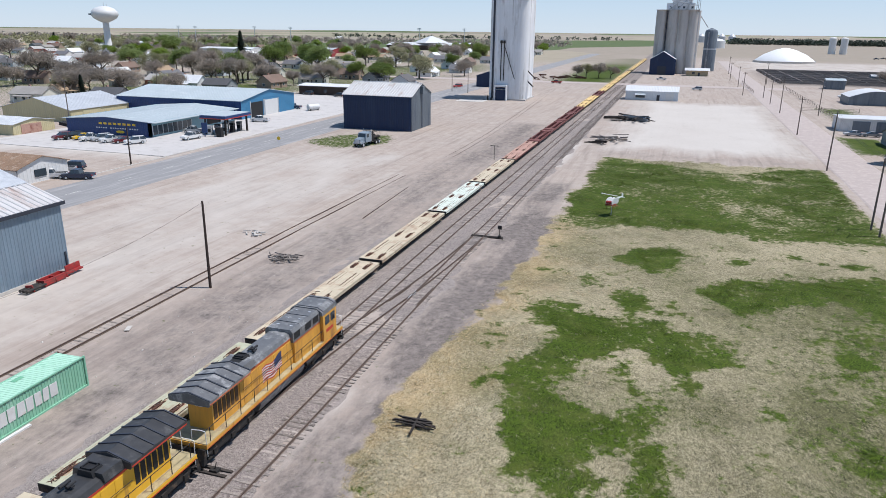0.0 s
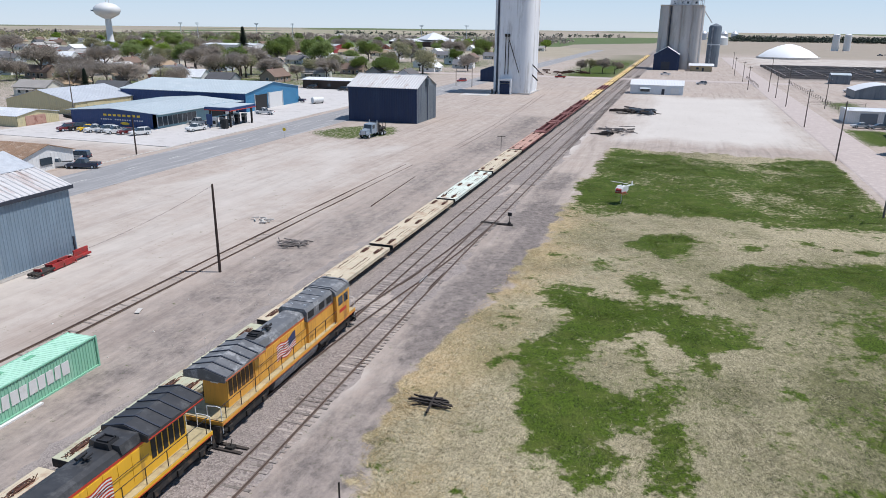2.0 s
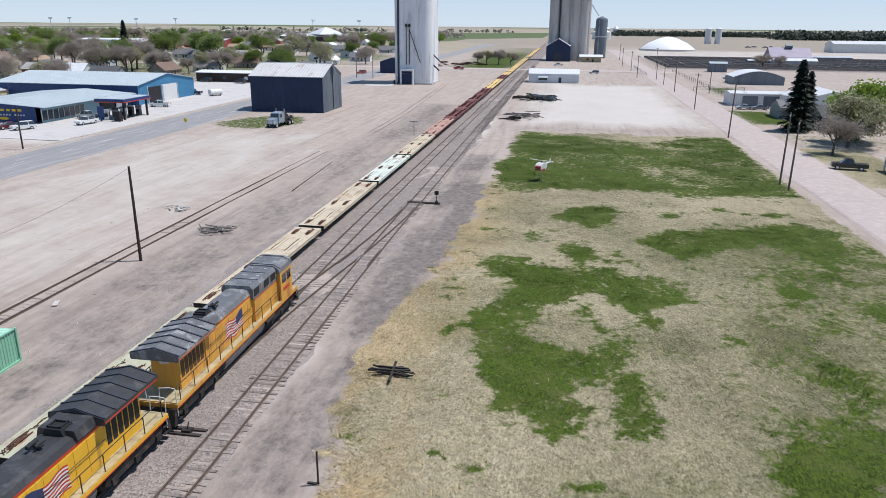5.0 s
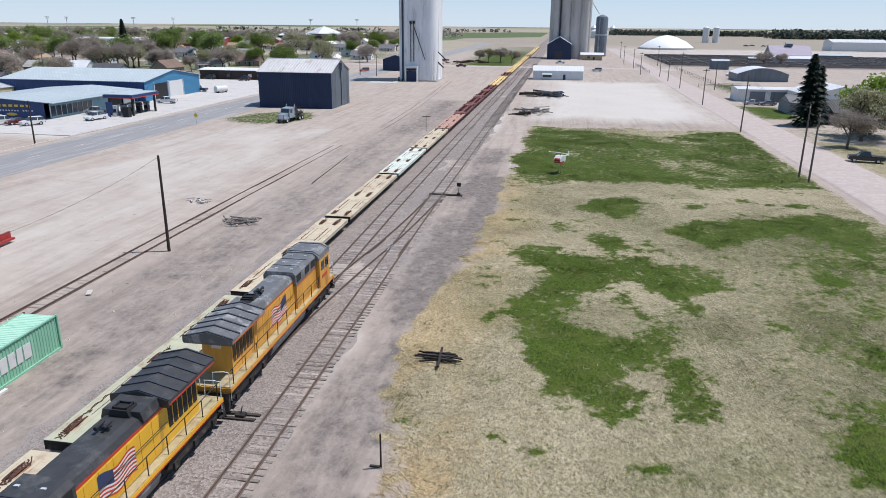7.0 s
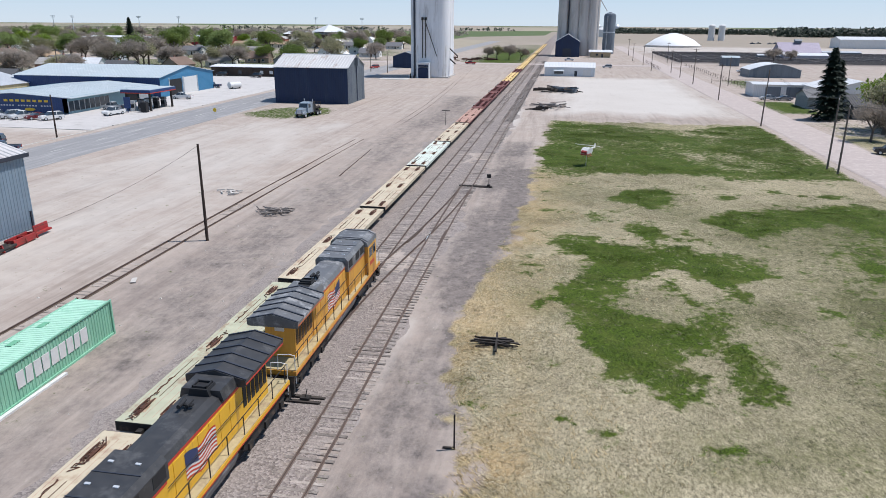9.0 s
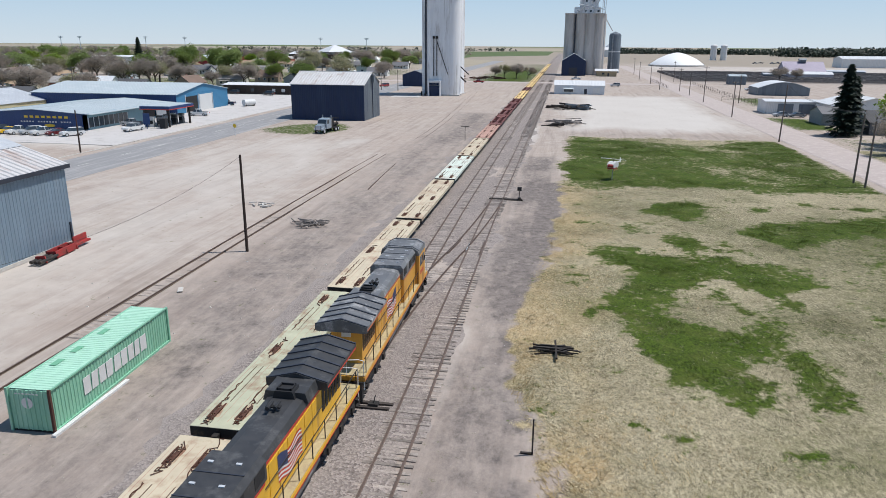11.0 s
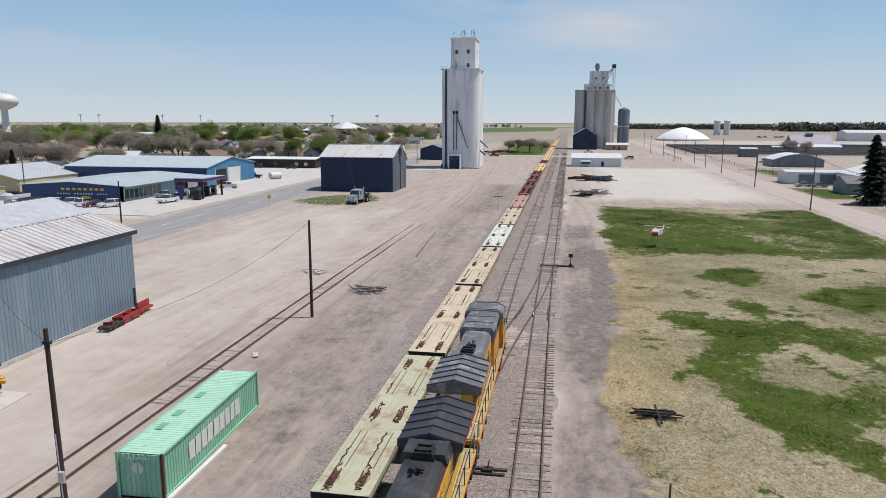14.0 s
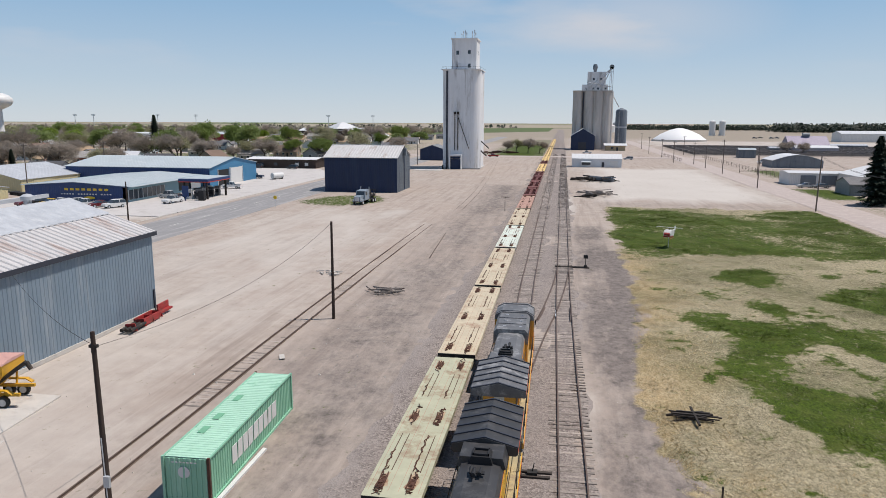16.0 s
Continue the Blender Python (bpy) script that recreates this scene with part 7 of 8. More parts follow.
put_tree("green", -318.3, 298.0, 1.5)
put_tree("green", -253.9, 213.3, 0.5)
put_tree("olive", -183.3, 221.8, 1.2)
put_tree("spruce", -333.9, 448.1, 1.9)
put_tree("green", -239.0, 358.0, 1.5)
put_tree("green", -209.8, 342.4, 1.4)
put_tree("brown", -141.0, 226.2, 0.95)
put_tree("brown", -150.2, 214.2, 0.8)
put_tree("green", -142.4, 269.0, 1.1)
put_tree("green", -208.3, 431.1, 1.4)
put_tree("olive", -112.3, 284.1, 1.25)
put_tree("brown", -152.4, 463.6, 1.4)
put_tree("brown", -96.5, 318.2, 0.9, 0)
put_tree("lime", -218.6, 735.8, 1.2)
put_tree("brown", -255.1, 277.0, 1.1)
put_tree("brown", -219.4, 250.2, 1.1)
put_tree("brown", -476.5, 347.2, 1.5)
put_tree("olive", -427.8, 377.3, 1.3)
put_tree("green", -126.7, 276.8, 0.6)
put_tree("brown", -250.7, 239.5, 0.8)
put_tree("brown", -14, 335, 0.8)
put_tree("brown", -21, 338, 0.95)
put_tree("olive", -28, 336, 0.85)
put_tree("brown", -34, 340, 0.8)
for _ in range(150):
    y = 190 + 640 * rr.random() ** 0.85
    x = -112 - (y - 130) * rr.uniform(0.02, 1.25)
    if x > -96 or (y < 205 and x > -170):
        continue
    put_tree(rr.choice(("brown", "brown", "brown", "olive", "olive", "green", "green", "lime") if rr.random() > 0.02 else ("spruce",)), x, y, rr.uniform(0.85, 1.4))
for _ in range(30):
    put_tree(rr.choice(("brown", "olive", "brown")), rr.uniform(-330, -165), rr.uniform(110, 175), rr.uniform(0.7, 1.1))


def far_wood(label, x0, x1, y, h, depth, n, col, seed):
    r = random.Random(seed)
    g = Geo()
    for _ in range(n):
        a, b = r.uniform(x0, x1), y + r.uniform(0, depth)
        hh = h * r.uniform(0.5, 1.1)
        for _ in range(16):
            c = Vector((a + r.gauss(0, h * 0.3), b + r.gauss(0, h * 0.3), hh * r.uniform(0.1, 1.0)))
            u = Vector((r.gauss(0, 1), r.gauss(0, 1), r.gauss(0, 1))).normalized() * h * 0.2
            v = u.orthogonal().normalized() * h * 0.14
            g.add([c - u, c + v, c + u, c - v], [(0, 1, 2, 3)])
    return tagged(part("far_wood", g, LEAF[col]), label, "trees", kind="stuff")


far_wood("dark shelterbelt of far evergreens", 110, 430, 1500, 11, 60, 330, "spruce", 1)
far_wood("dark belt of far evergreens", 380, 760, 1250, 15, 80, 420, "spruce", 2)
far_wood("scrubby far trees along the horizon", 560, 1100, 1150, 12, 200, 260, "olive", 3)
far_wood("far trees along the town's edge", -1500, -150, 980, 10, 160, 420, "brown", 4)
far_wood("far trees along the town's edge", -1500, -500, 700, 10, 240, 420, "olive", 5)
far_wood("dark far trees on the plain", -900, -120, 1700, 9, 120, 90, "spruce", 6)

for x, y in ((-640, 760), (-620, 770), (-545, 800), (-500, 820), (-330, 880), (-270, 900)):
    lp = thing("floodlight_mast", "tall thin floodlight mast beyond the town", "floodlight", (x, y, GZ), group="floodlight masts")
    part("mast", Geo().cyl((0, 0, 0), (0, 0, 26), 0.5, 0.3, 6), M_ROOF_GALV, lp)
    part("lamp_bar", Geo().box(-3, -0.3, 25, 3, 0.3, 25.6).box(-2.5, -0.3, 23.6, 2.5, 0.3, 24.2), M_ROOF_GALV, lp)

# ---------------- vehicles ----------------
PAINT = {}


def paint(name, col):
    if name not in PAINT:
        PAINT[name] = mat("car_paint_" + name, col, 0.32, 0.0, 0.05, 2, 0, (col[0] * 0.8 + 0.03, col[1] * 0.8 + 0.03, col[2] * 0.8 + 0.025), 0.12)
    return PAINT[name]


COLS = {"white": (0.68, 0.68, 0.67), "black": (0.022, 0.023, 0.026), "maroon": (0.13, 0.018, 0.022), "yellow": (0.72, 0.44, 0.02), "silver": (0.44, 0.45, 0.46), "navy": (0.028, 0.042, 0.08), "red": (0.36, 0.03, 0.026),
        "grey": (0.2, 0.205, 0.21)}


def wheel_at(car, x, y, r=0.37, w=0.24):
    t = part("tyre", Geo().cyl((x - w / 2, y, r), (x + w / 2, y, r), r, r, 16), M_TYRE, car, smooth=True)
    part("rim", Geo().cyl((x - w / 2 - 0.012, y, r), (x + w / 2 + 0.012, y, r), r * 0.6, r * 0.6, 12), M_ROOF_GALV, t)


def car(style, colour, x, y, rz, note=""):
    """A parked car: pickup, saloon or estate. Its front points along +y before turning."""
    words = {"pickup": "pickup truck", "saloon": "saloon car", "suv": "tall estate car"}[style]
    c = thing({"pickup": "pickup_truck", "saloon": "car", "suv": "car"}[style], f"{colour} {words} parked {note or 'on the pale forecourt'}", "car" if style != "pickup" else "pickup truck", (x, y, GZ + (0.065 if -133 < x < -81 and 37 < y < 175 else 0.02)), rz)
    m = paint(colour, COLS[colour])
    if style == "pickup":
        side = [(-2.75, 0.55), (-2.75, 1.12), (-0.55, 1.12), (-0.5, 1.14), (1.35, 1.12), (2.65, 1.02), (2.8, 0.8), (2.78, 0.5), (2.3, 0.38), (-2.3, 0.42)]
        roof = [(-0.65, 1.12), (-0.45, 1.78), (0.75, 1.82), (1.45, 1.12)]
        ax = (-1.75, 1.85)
    elif style == "suv":
        side = [(-2.35, 0.5), (-2.4, 1.05), (1.1, 1.1), (2.25, 0.98), (2.4, 0.75), (2.35, 0.42), (-2.2, 0.38)]
        roof = [(-2.35, 1.05), (-2.15, 1.72), (0.35, 1.76), (1.15, 1.1)]
        ax = (-1.45, 1.5)
    else:
        side = [(-2.35, 0.5), (-2.38, 0.92), (-1.6, 0.98), (1.0, 0.98), (2.15, 0.85), (2.35, 0.65), (2.3, 0.36), (-2.2, 0.34)]
        roof = [(-1.75, 0.97), (-1.0, 1.42), (0.25, 1.45), (1.15, 0.98)]
        ax = (-1.4, 1.45)
    b = part("body", Geo().prism(side, -0.92, 0.92, "x"), m, c)
    g = Geo()
    n = len(roof)
    g.add([(-0.9, *roof[0]), (-0.72, *roof[1]), (-0.72, *roof[2]), (-0.9, *roof[3]), (0.9, *roof[0]), (0.72, *roof[1]), (0.72, *roof[2]), (0.9, *roof[3])],
          [(0, 1, 2, 3), (7, 6, 5, 4), (0, 4, 5, 1), (1, 5, 6, 2), (2, 6, 7, 3), (3, 7, 4, 0)])
    cab = part("cabin", g, M_GLASS, c, "dark glazed cabin")
    part("roof_panel", Geo().prism([(roof[1][0] - 0.03, roof[1][1]), (roof[2][0] + 0.03, roof[2][1]), (roof[2][0] - 0.1, roof[2][1] + 0.06), (roof[1][0] + 0.1, roof[1][1] + 0.06)], -0.73, 0.73, "x"), m, cab)
    for s in (-1, 1):
        for yy in ((roof[1][0] + roof[2][0]) / 2,):
            part("pillar", Geo().add([(s * 0.915, yy - 0.05, roof[0][1]), (s * 0.915, yy + 0.07, roof[0][1]), (s * 0.735, yy + 0.05, roof[1][1]), (s * 0.735, yy - 0.05, roof[1][1])], [(0, 1, 2, 3)]), m, cab)
        part("headlight", Geo().box(s * 0.62 - 0.2, side[-4][0] - 0.12 if style == "pickup" else 2.2, 0.7, s * 0.62 + 0.2, (side[-4][0] if style == "pickup" else 2.36) + 0.015, 0.86), M_WHITE, b)
        part("tail_light", Geo().box(s * 0.75 - 0.1, side[0][0] - 0.04, 0.75, s * 0.75 + 0.1, side[0][0] + 0.05, 0.98), M_RED, b)
        for yy in ax:
            wheel_at(c, s * 0.82, yy)
    part("bumper", Geo().box(-0.9, side[0][0] - 0.1, 0.45, 0.9, side[0][0], 0.62), M_ROOF_GALV if style == "pickup" else M_BLACK, b)
    if style == "pickup":
        part("load_bed", Geo().box(-0.75, -2.65, 1.0, 0.75, -0.7, 1.125), M_BLACK, b, "dark open load bed")
    return c


car("suv", "maroon", -118.5, 46.5, 160)
car("suv", "black", -117.0, 48.1, 160)
car("saloon", "yellow", -114.1, 48.3, 160)
car("pickup", "white", -110.7, 47.7, 155)
car("suv", "silver", -108.0, 47.8, 155)
car("pickup", "white", -104.4, 47.4, 150)
car("saloon", "maroon", -101.4, 47.6, 150)
car("suv", "white", -97.6, 47.3, 150)
car("pickup", "white", -89.9, 58.1, 170, "beside the fuel pumps")
car("pickup", "silver", -96.0, 67.1, 90, "beside the fuel pumps")
car("pickup", "white", -92.6, 93.5, 95, "before the blue workshop")
car("pickup", "navy", -100.9, 127.6, 90, "before the blue workshop")
car("pickup", "white", -83.8, 9.9, 120, "beside the roadside store")
car("pickup", "silver", -86.5, 14.5, 120, "beside the roadside store")
car("suv", "navy", -86.6, 17.4, 110, "beside the roadside store")
car("pickup", "navy", -78.9, 11.2, 110, "beside the roadside store")
car("suv", "maroon", -93.3, 17.9, 120, "beside the roadside store")
car("suv", "black", -121.8, 175.8, 80, "before the brown hall")
car("suv", "black", -105.8, 172.3, 80, "before the brown hall")
car("suv", "red", -76.1, 238.5, 150, "on the street by the elevator")
car("pickup", "white", -122.8, 327.9, 90, "on the grass by a house")
car("saloon", "white", -100.4, 245.8, 100, "by a gabled house")
car("suv", "maroon", -189.0, 168.4, 90, "by a porch")
car("suv", "black", -203.2, 178.2, 90, "by a porch")
car("saloon", "navy", -181.8, 143.0, 60, "by a grey house")
car("suv", "silver", 32.1, 271.8, 90, "on the pale lot")
car("pickup", "white", 14.0, 337.1, 90, "by the dark barn")
car("pickup", "black", 67.3, 38.6, 78, "beside the side road")
car("saloon", "silver", 70.4, 129.3, 100, "before the white garage")
car("saloon", "grey", 74.6, 128.8, 95, "before the white garage")
car("pickup", "red", -36.9, 285.9, 80, "on the crossing street")
car("pickup", "white", 91.8, 255.7, 100, "on the lot beyond the fence")
for k, colour in enumerate(("navy", "black", "grey", "navy", "silver", "black")):
    car("pickup", colour, 214 + k * 9, 760 + (k % 2) * 12, 60 + 20 * k, "in the far machinery lot")


def road_tractor():
    t = thing("lorry", "grey-blue lorry tractor with a loaded frame behind its cab", "lorry", (-46.0, 66.3, GZ), 172)
    m = mat("grey_blue_lorry_paint", (0.23, 0.28, 0.33), 0.4, 0, 0.08, 2, 0.02)
    part("chassis", Geo().box(-0.5, -4.6, 0.75, 0.5, 4.2, 1.05), M_STEEL_DARK, t)
    cab = part("cab", Geo().prism([(1.0, 1.0), (2.3, 1.0), (2.3, 2.15), (2.0, 3.1), (0.0, 3.3), (0.0, 1.0)], -1.15, 1.15, "x"), m, t)
    part("windscreen", Geo().add([(-1.0, 2.34, 2.2), (1.0, 2.34, 2.2), (0.95, 2.06, 3.0), (-0.95, 2.06, 3.0)], [(0, 1, 2, 3)]), M_GLASS, cab)
    for s in (-1, 1):
        part("side_window", Geo().box(s * 1.15, 0.9, 2.1, s * 1.165, 1.9, 2.9), M_GLASS, cab)
    bo = part("bonnet", Geo().prism([(2.3, 1.0), (4.2, 0.9), (4.25, 1.9), (2.3, 2.15)], -0.8, 0.8, "x"), m, t)
    part("grille", Geo().box(-0.55, 4.2, 0.9, 0.55, 4.28, 1.85), M_ROOF_GALV, bo)
    for s in (-1, 1):
        part("mudguard", Geo().prism([(2.6, 1.0), (4.2, 0.8), (4.1, 1.25), (3.4, 1.45), (2.7, 1.3)], s * 0.95 - 0.2, s * 0.95 + 0.2, "x"), m, bo)
        part("headlight", Geo().box(s * 0.95 - 0.14, 4.12, 1.0, s * 0.95 + 0.14, 4.24, 1.25), M_WHITE, bo)
        part("exhaust", Geo().cyl((s * 1.05, -0.3, 1.0), (s * 1.05, -0.3, 3.9), 0.09, 0.09, 8), M_ROOF_GALV, t)
        wheel_at(t, s * 0.98, 3.3, 0.52, 0.32)
        for yy in (-2.4, -3.7):
            wheel_at(t, s * 0.92, yy, 0.52, 0.55)
    part("sleeper_box", Geo().box(-1.1, -1.2, 1.0, 1.1, -0.1, 3.3), M_BLACK, t, "dark equipment box")
    for y in (-1.6, -3.0, -4.4):
        part("rack_frame", Geo().tube([(-1.0, y, 1.1), (-1.0, y, 2.9), (1.0, y, 2.9), (1.0, y, 1.1)], 0.07), M_STEEL_DARK, t)
    part("load", Geo().cyl((-0.4, -4.6, 1.6), (-0.4, -1.4, 1.6), 0.4, 0.4, 12).box(0.2, -4.2, 1.1, 0.9, -1.6, 2.2), M_STEEL_DARK, t)
    return t


road_tractor()

# ---------------- yard clutter ----------------


def seed_tender():
    t = thing("seed_tender", "yellow tandem-axle hopper trailer with a pale red cover", "trailer", (-39.6, -52.3, GZ), -80)
    m = mat("yellow_hopper_paint", (0.62, 0.33, 0.02), 0.5, 0, 0.1, 2, 0.03, (0.35, 0.19, 0.04), 0.2)
    part("hopper", Geo().add([(-1.3, -2.2, 3.0), (1.3, -2.2, 3.0), (1.3, 2.4, 3.0), (-1.3, 2.4, 3.0), (-1.3, -2.2, 2.3), (1.3, -2.2, 2.3), (1.3, 2.4, 2.3), (-1.3, 2.4, 2.3), (-0.5, -0.9, 1.0), (0.5, -0.9, 1.0), (0.5, 1.1, 1.0), (-0.5, 1.1, 1.0)],
                             [(3, 2, 1, 0), (0, 1, 5, 4), (1, 2, 6, 5), (2, 3, 7, 6), (3, 0, 4, 7), (4, 5, 9, 8), (5, 6, 10, 9), (6, 7, 11, 10), (7, 4, 8, 11), (8, 9, 10, 11)]), m, t)
    part("cover", Geo().prism([(-1.33, 3.0), (1.33, 3.0), (1.2, 3.12), (0, 3.22), (-1.2, 3.12)], -2.25, 2.45), mat("faded_red_cover", (0.60, 0.34, 0.30), 0.7, 0, 0.1, 2, 0.05), t, "faded pink-red cover")
    fr = part("frame", Geo().box(-1.0, -3.6, 0.75, -0.8, 3.2, 0.95).box(0.8, -3.6, 0.75, 1.0, 3.2, 0.95).box(-1.0, -0.2, 0.75, 1.0, 0.0, 0.95), m, t)
    for s in (-1, 1):
        for y in (-1.9, 1.9):
            part("leg", Geo().tube([(s * 0.95, y, 0.9), (s * 1.2, y, 2.4)], 0.08), m, fr)
        part("mudguard", Geo().prism([(0.7, 1.0), (1.0, 1.2), (2.5, 1.2), (2.9, 0.95), (2.9, 1.02), (2.5, 1.28), (1.0, 1.28), (0.7, 1.08)], s * 1.2 - 0.17, s * 1.2 + 0.17, "x"), m, fr)
        for y in (1.2, 2.2):
            wheel_at(t, s * 1.2, y, 0.42, 0.26)
    part("auger", Geo().cyl((0.6, 0.8, 1.0), (1.0, 3.9, 3.2), 0.14, 0.14, 10).cyl((1.0, 3.9, 3.2), (1.0, 4.2, 2.7), 0.17, 0.14, 10), M_STEEL_DARK, t, "dark unloading auger")
    part("hitch", Geo().tube([(-0.9, -3.6, 0.85), (0, -5.2, 0.7), (0.9, -3.6, 0.85)], 0.08), m, t)
    return t


seed_tender()
tagged(part("concrete_pad", Geo().prism([(-46, -57.6), (-34.4, -56.6), (-34.9, -50.6), (-46, -50.4)], GZ - 0.25, GZ + 0.06, "z"), M_PAD), "pale concrete pad before the warehouse", "pad", kind="structure")


def red_machine():
    t = thing("farm_implement", "red steel implement frame with dark rollers beside the warehouse wall", "implement", (-39.5, -32.6, GZ), 4)
    part("main_beam", Geo().box(-0.2, -1.4, 0.25, 0.35, 4.4, 0.45).box(-0.2, 2.2, 0.45, -0.05, 4.4, 1.1), M_RED_STEEL, t)
    part("box_frame", Geo().box(-0.5, -1.6, 0.1, -0.35, 1.6, 0.75).box(0.4, -1.6, 0.1, 0.55, 1.6, 0.75), M_RED_STEEL, t)
    for x in (-0.35, 0.1, 0.5):
        part("roller", Geo().cyl((x, -4.0, 0.35), (x, -1.4, 0.35), 0.17, 0.17, 12), M_STEEL_DARK, t, "dark ribbed roller")
    for k in range(4):
        part("bracket", Geo().prism([(-0.6, 0.1), (0.7, 0.1), (0.5, 0.8), (-0.4, 0.7)], -3.2 + k * 1.6, -3.1 + k * 1.6), M_RED_STEEL, t)
    return t


red_machine()


def helicopter():
    h = thing("model_helicopter", "small white and red helicopter ornament on a thin post", "ornament", (16.0, 18.8, GZ), -25)
    part("post", Geo().cyl((0, 0, -0.1), (0, 0, 1.9), 0.05, 0.05, 8), M_ROOF_GALV, h)
    part("fuselage", Geo().prism([(-1.0, 1.95), (-0.55, 1.75), (0.5, 1.75), (0.95, 2.05), (0.95, 2.45), (0.4, 2.75), (-0.5, 2.75), (-1.0, 2.35)], -0.55, 0.55, "x"), M_WHITE, h)
    part("canopy", Geo().prism([(-1.08, 2.0), (-0.7, 1.85), (-0.2, 2.0), (-0.2, 2.6), (-0.6, 2.65), (-1.08, 2.3)], -0.45, 0.45, "x"), M_RED_STEEL, h, "dark red canopy")
    part("red_trim", Geo().box(-0.58, -1.0, 1.75, 0.58, 0.3, 1.92), M_RED_STEEL, h)
    part("tail_boom", Geo().cyl((0, 0.8, 2.35), (0, 3.0, 2.5), 0.2, 0.07, 8).box(-0.04, 2.8, 2.3, 0.04, 3.2, 3.0), M_WHITE, h)
    part("rotor_mast", Geo().cyl((0, 0, 2.7), (0, 0, 3.15), 0.06, 0.06, 6), M_STEEL_DARK, h)
    for a in (-1, 1):
        part("rotor_blade", Geo().box(min(0, a * 2.0), -0.09, 3.13, max(0, a * 2.0), 0.09, 3.17), M_WHITE, h)
        part("skid", Geo().tube([(a * 0.5, -0.9, 1.5), (a * 0.5, 0.9, 1.5)], 0.04).tube([(a * 0.5, 0.3, 1.5), (a * 0.4, 0.3, 1.8)], 0.03), M_RED_STEEL, h)
    return h


helicopter()


def heap(name, label, category, x, y, n, length, spread, sect, material, seed, up=0.35, parts="timber", loose=0.5):
    """A loose heap of beams."""
    r = random.Random(seed)
    t = thing(name, label, category, (x, y, GZ))
    for k in range(n):
        L, w = length * r.uniform(0.4, 1.0), sect * r.uniform(0.7, 1.3)
        o = part(parts, Geo().prism([(-w, 0), (w, 0), (w * 0.9, w * 1.6), (-w * 0.9, w * 1.7)], -L / 2, L / 2), material, t)
        o.matrix_basis = pose(r.gauss(0, spread), r.gauss(0, spread * 0.8), r.uniform(0, up), r.uniform(-8, 8), r.uniform(-10, 10), r.uniform(0, 180) if r.random() < loose else r.uniform(70, 110))
    return t


heap("log_pile", "charred black old sleepers lying in the dry grass", "timber pile", 8.4, -46.8, 15, 3.0, 0.3, 0.06, M_TIMBER, 1, 0.3, loose=0.12)
heap("timber_pile", "heap of broken grey-brown sleepers in the yard", "timber pile", -19.7, -16.6, 34, 2.0, 0.95, 0.06, M_TIE, 2, 0.3)
heap("scrap_pile", "pile of dark pipes and scrap beside the tracks", "scrap pile", 9.6, 140, 22, 9.0, 2.6, 0.2, M_TIMBER, 3, 1.2, "scrap_bar")
heap("pipe_stack", "stack of long dark pipes beside the tracks", "pipe stack", 12.6, 139, 8, 9.0, 0.8, 0.25, M_METAL_SLATE, 4, 1.6, "pipe")
heap("pallet_pile", "scattered weathered pallets and boards", "timber pile", 9.2, 96, 26, 4.5, 2.4, 0.14, M_TIE, 5, 0.9, "board")
heap("pallet_pile", "scattered weathered pallets and boards", "timber pile", 6.2, 90, 12, 3.5, 1.2, 0.16, M_TIMBER, 6, 0.8, "board")
heap("debris_pile", "small pale heap of broken concrete", "debris", -29.2, -8.5, 12, 1.3, 0.8, 0.09, M_PAD, 7, 0.15, "fragment")
heap("debris_pile", "dark scrap by the far street", "scrap pile", -40, 322, 22, 6.0, 8.0, 0.35, M_RUST, 8, 1.0, "scrap_bar")
for x, y, rz, L in ((-22.9, -39.8, 25, 1.1), (-29.5, -63.0, 35, 1.3), (-31.2, -65.6, 30, 2.0), (-33.4, -58.2, 20, 1.6)):
    b = tagged(part("board", Geo().prism([(-0.22, 0), (0.22, 0), (0.2, 0.07), (-0.21, 0.06)], -L / 2, L / 2), M_PAD), "short weathered pale board lying on the dirt", "board")
    b.matrix_basis = pose(x, y, GZ - 0.06, 0, 0, rz)
tagged(part("rail_length", Geo().sweep([(-18.7, 3.8, GZ + 0.12), (-20.0, 25.8, GZ + 0.12)], RAIL), M_RAIL), "loose rusty rail lying in the dirt", "rail")
sp = thing("marker_post", "thin dark marker post in the dead grass", "post", (7.5, -59.4, GZ))
part("post", Geo().box(-0.04, -0.04, 0, 0.04, 0.04, 2.0), M_TIMBER, sp)
part("foot", Geo().box(-0.6, -0.05, 0.0, 0.05, 0.07, 0.08), M_TIMBER, sp)
ss = thing("road_sign", "yellow road sign on a thin post", "road sign", (-63.4, 55.2, GZ))
part("post", Geo().cyl((0, 0, 0), (0, 0, 2.2), 0.04, 0.04, 6), M_ROOF_GALV, ss)
part("plate", Geo().cyl((0, -0.05, 2.2), (0, -0.03, 2.2), 0.45, 0.45, 8), M_SIGN_YELLOW, ss)
rs = thing("track_signal", "thin iron track marker with a crossbar", "marker", (-9.0 - 3.4, 58, GZ))
part("post", Geo().cyl((0, 0, 0), (0, 0, 3.2), 0.06, 0.05, 6).box(-0.9, -0.05, 3.0, 0.9, 0.05, 3.12), M_STEEL_DARK, rs)
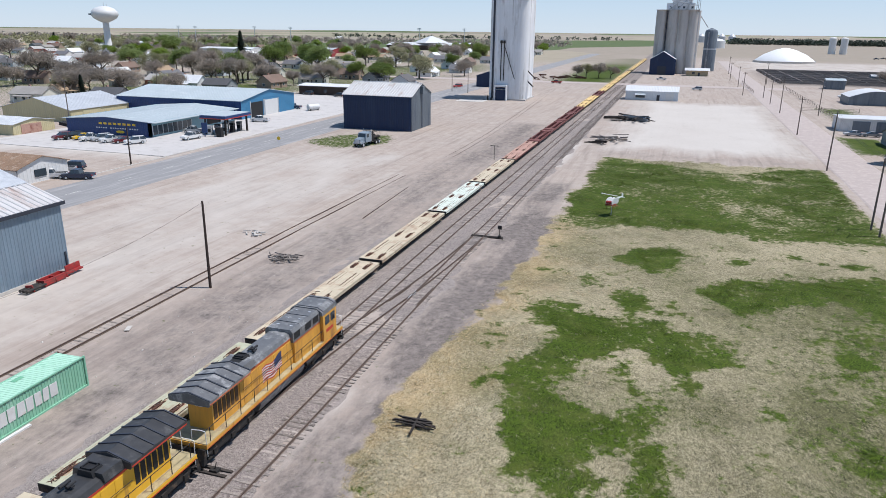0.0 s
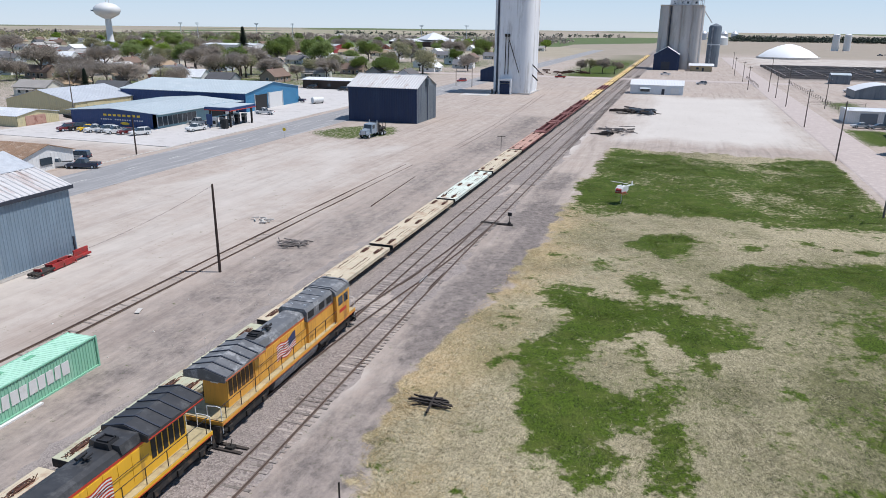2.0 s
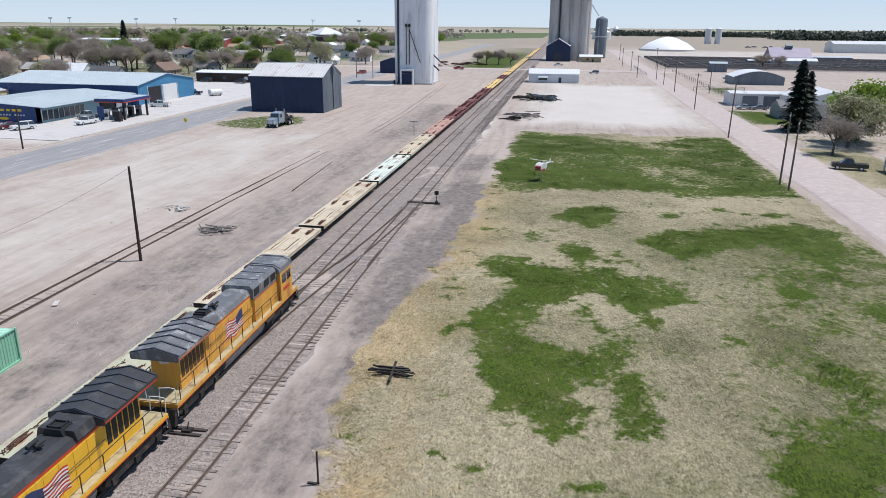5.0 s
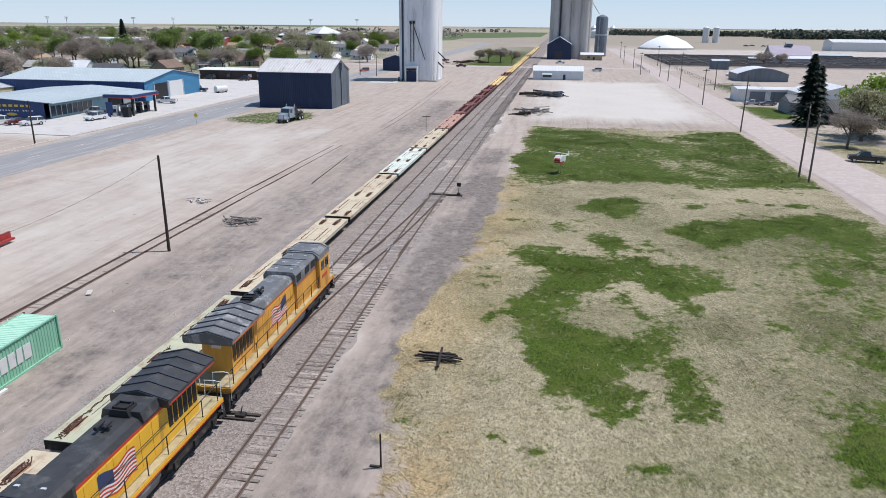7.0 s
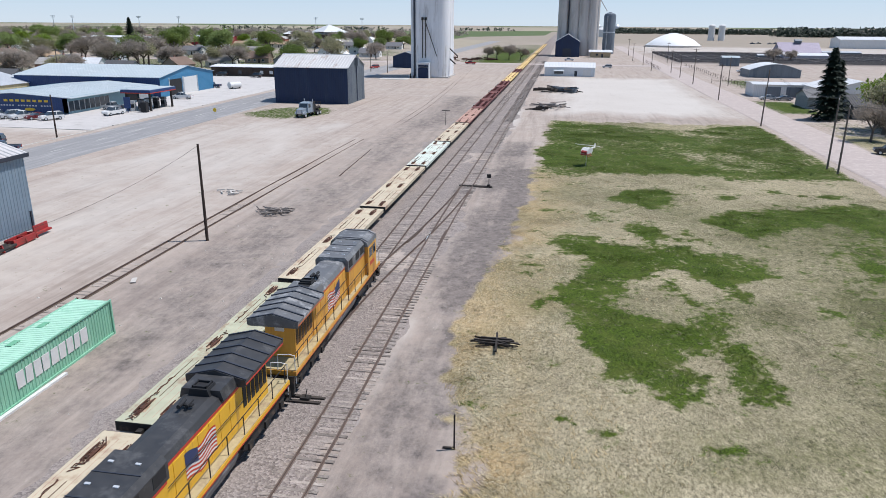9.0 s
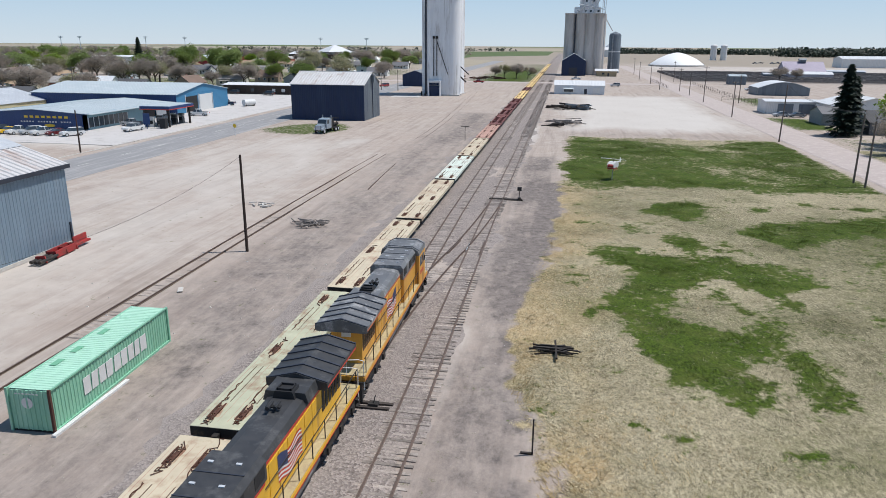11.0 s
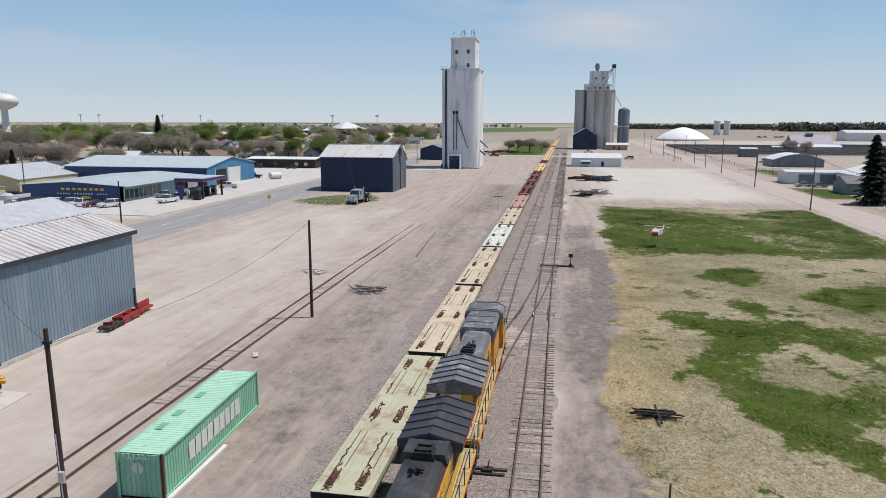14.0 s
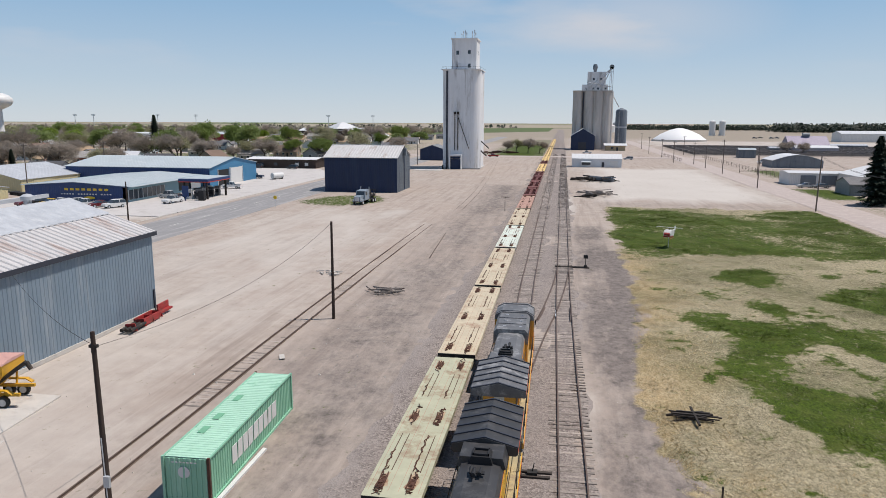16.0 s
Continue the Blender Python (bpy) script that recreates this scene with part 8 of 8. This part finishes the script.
# stacked tyres by the tyre shop
for k in range(18):
    t = thing("tyre", "worn black tyre stacked against the yellow hall", "tyre", (-140 + (k % 9) * 1.15, 67 - (k % 9) * 0.5 + (k // 9) * 1.0, GZ), group="stacked tyres")
    for j in range(2):
        part("tyre_ring", Geo().lathe([(0.32, 0.02 + j * 0.42), (0.55, 0.0 + j * 0.42), (0.62, 0.2 + j * 0.42), (0.55, 0.4 + j * 0.42), (0.32, 0.38 + j * 0.42)], n=14), M_TYRE, t, smooth=True)
tk = thing("fuel_tank", "white cylindrical tank and yellow wheel by the workshop", "tank", (-92.5, 126, GZ), 60)
part("tank", Geo().cyl((-2, 0, 1.2), (2, 0, 1.2), 1.0, 1.0, 18), M_WHITE, tk, smooth=True)
part("stand", Geo().box(-1.6, -0.8, 0, -1.3, 0.8, 0.6).box(1.3, -0.8, 0, 1.6, 0.8, 0.6), M_STEEL_DARK, tk)
M_FORECOURT = mat("pale_worn_forecourt_concrete", (0.50, 0.475, 0.455), 0.9, 0, 0.07, 0.8, 0.1, (0.40, 0.375, 0.355), 0.28)
tagged(part("forecourt", Geo().prism([(-134, 36), (-79.8, 36), (-79.8, 150), (-96, 176), (-134, 176)], GZ - 0.3, GZ + 0.06, "z"), M_FORECOURT), "pale worn concrete forecourt of the tyre shop and workshop", "forecourt", kind="structure")
# low kerb of the forecourt along the highway
for y0, y1 in ((14, 36), (42, 74), (80, 88)):
    tagged(part("kerb", Geo().box(-79.6, y0, GZ - 0.1, -79.3, y1, GZ + 0.16), M_PAD), "pale concrete kerb along the highway", "kerb", kind="structure")
tagged(part("slab", Geo().box(-58, 176, GZ - 0.2, -47, 184, GZ + 0.1), M_PAD), "pale concrete slab before the grain elevator", "slab", kind="structure")
# loose stones and clods
r = random.Random(91)
g = Geo()
for _ in range(900):
    y = r.uniform(-70, 60) if r.random() < 0.8 else r.uniform(60, 130)
    x = r.choice((r.uniform(-42, -10), r.uniform(1.2, 7.5), r.uniform(-60, -12)))
    s = 0.03 + 0.10 * r.random() ** 3
    g.add([(x - s, y - s * 0.7, GZ - 0.12), (x + s, y - s * 0.6, GZ - 0.12), (x + s * 0.8, y + s, GZ - 0.12), (x - s * 0.9, y + s * 0.8, GZ - 0.12), (x + s * 0.1, y, GZ + s * 0.1)], [(0, 1, 4), (1, 2, 4), (2, 3, 4), (3, 0, 4)])
tagged(part("loose_stones", g, M_PAD), "scattered pale stones and clods on the yard", "stones", kind="stuff")
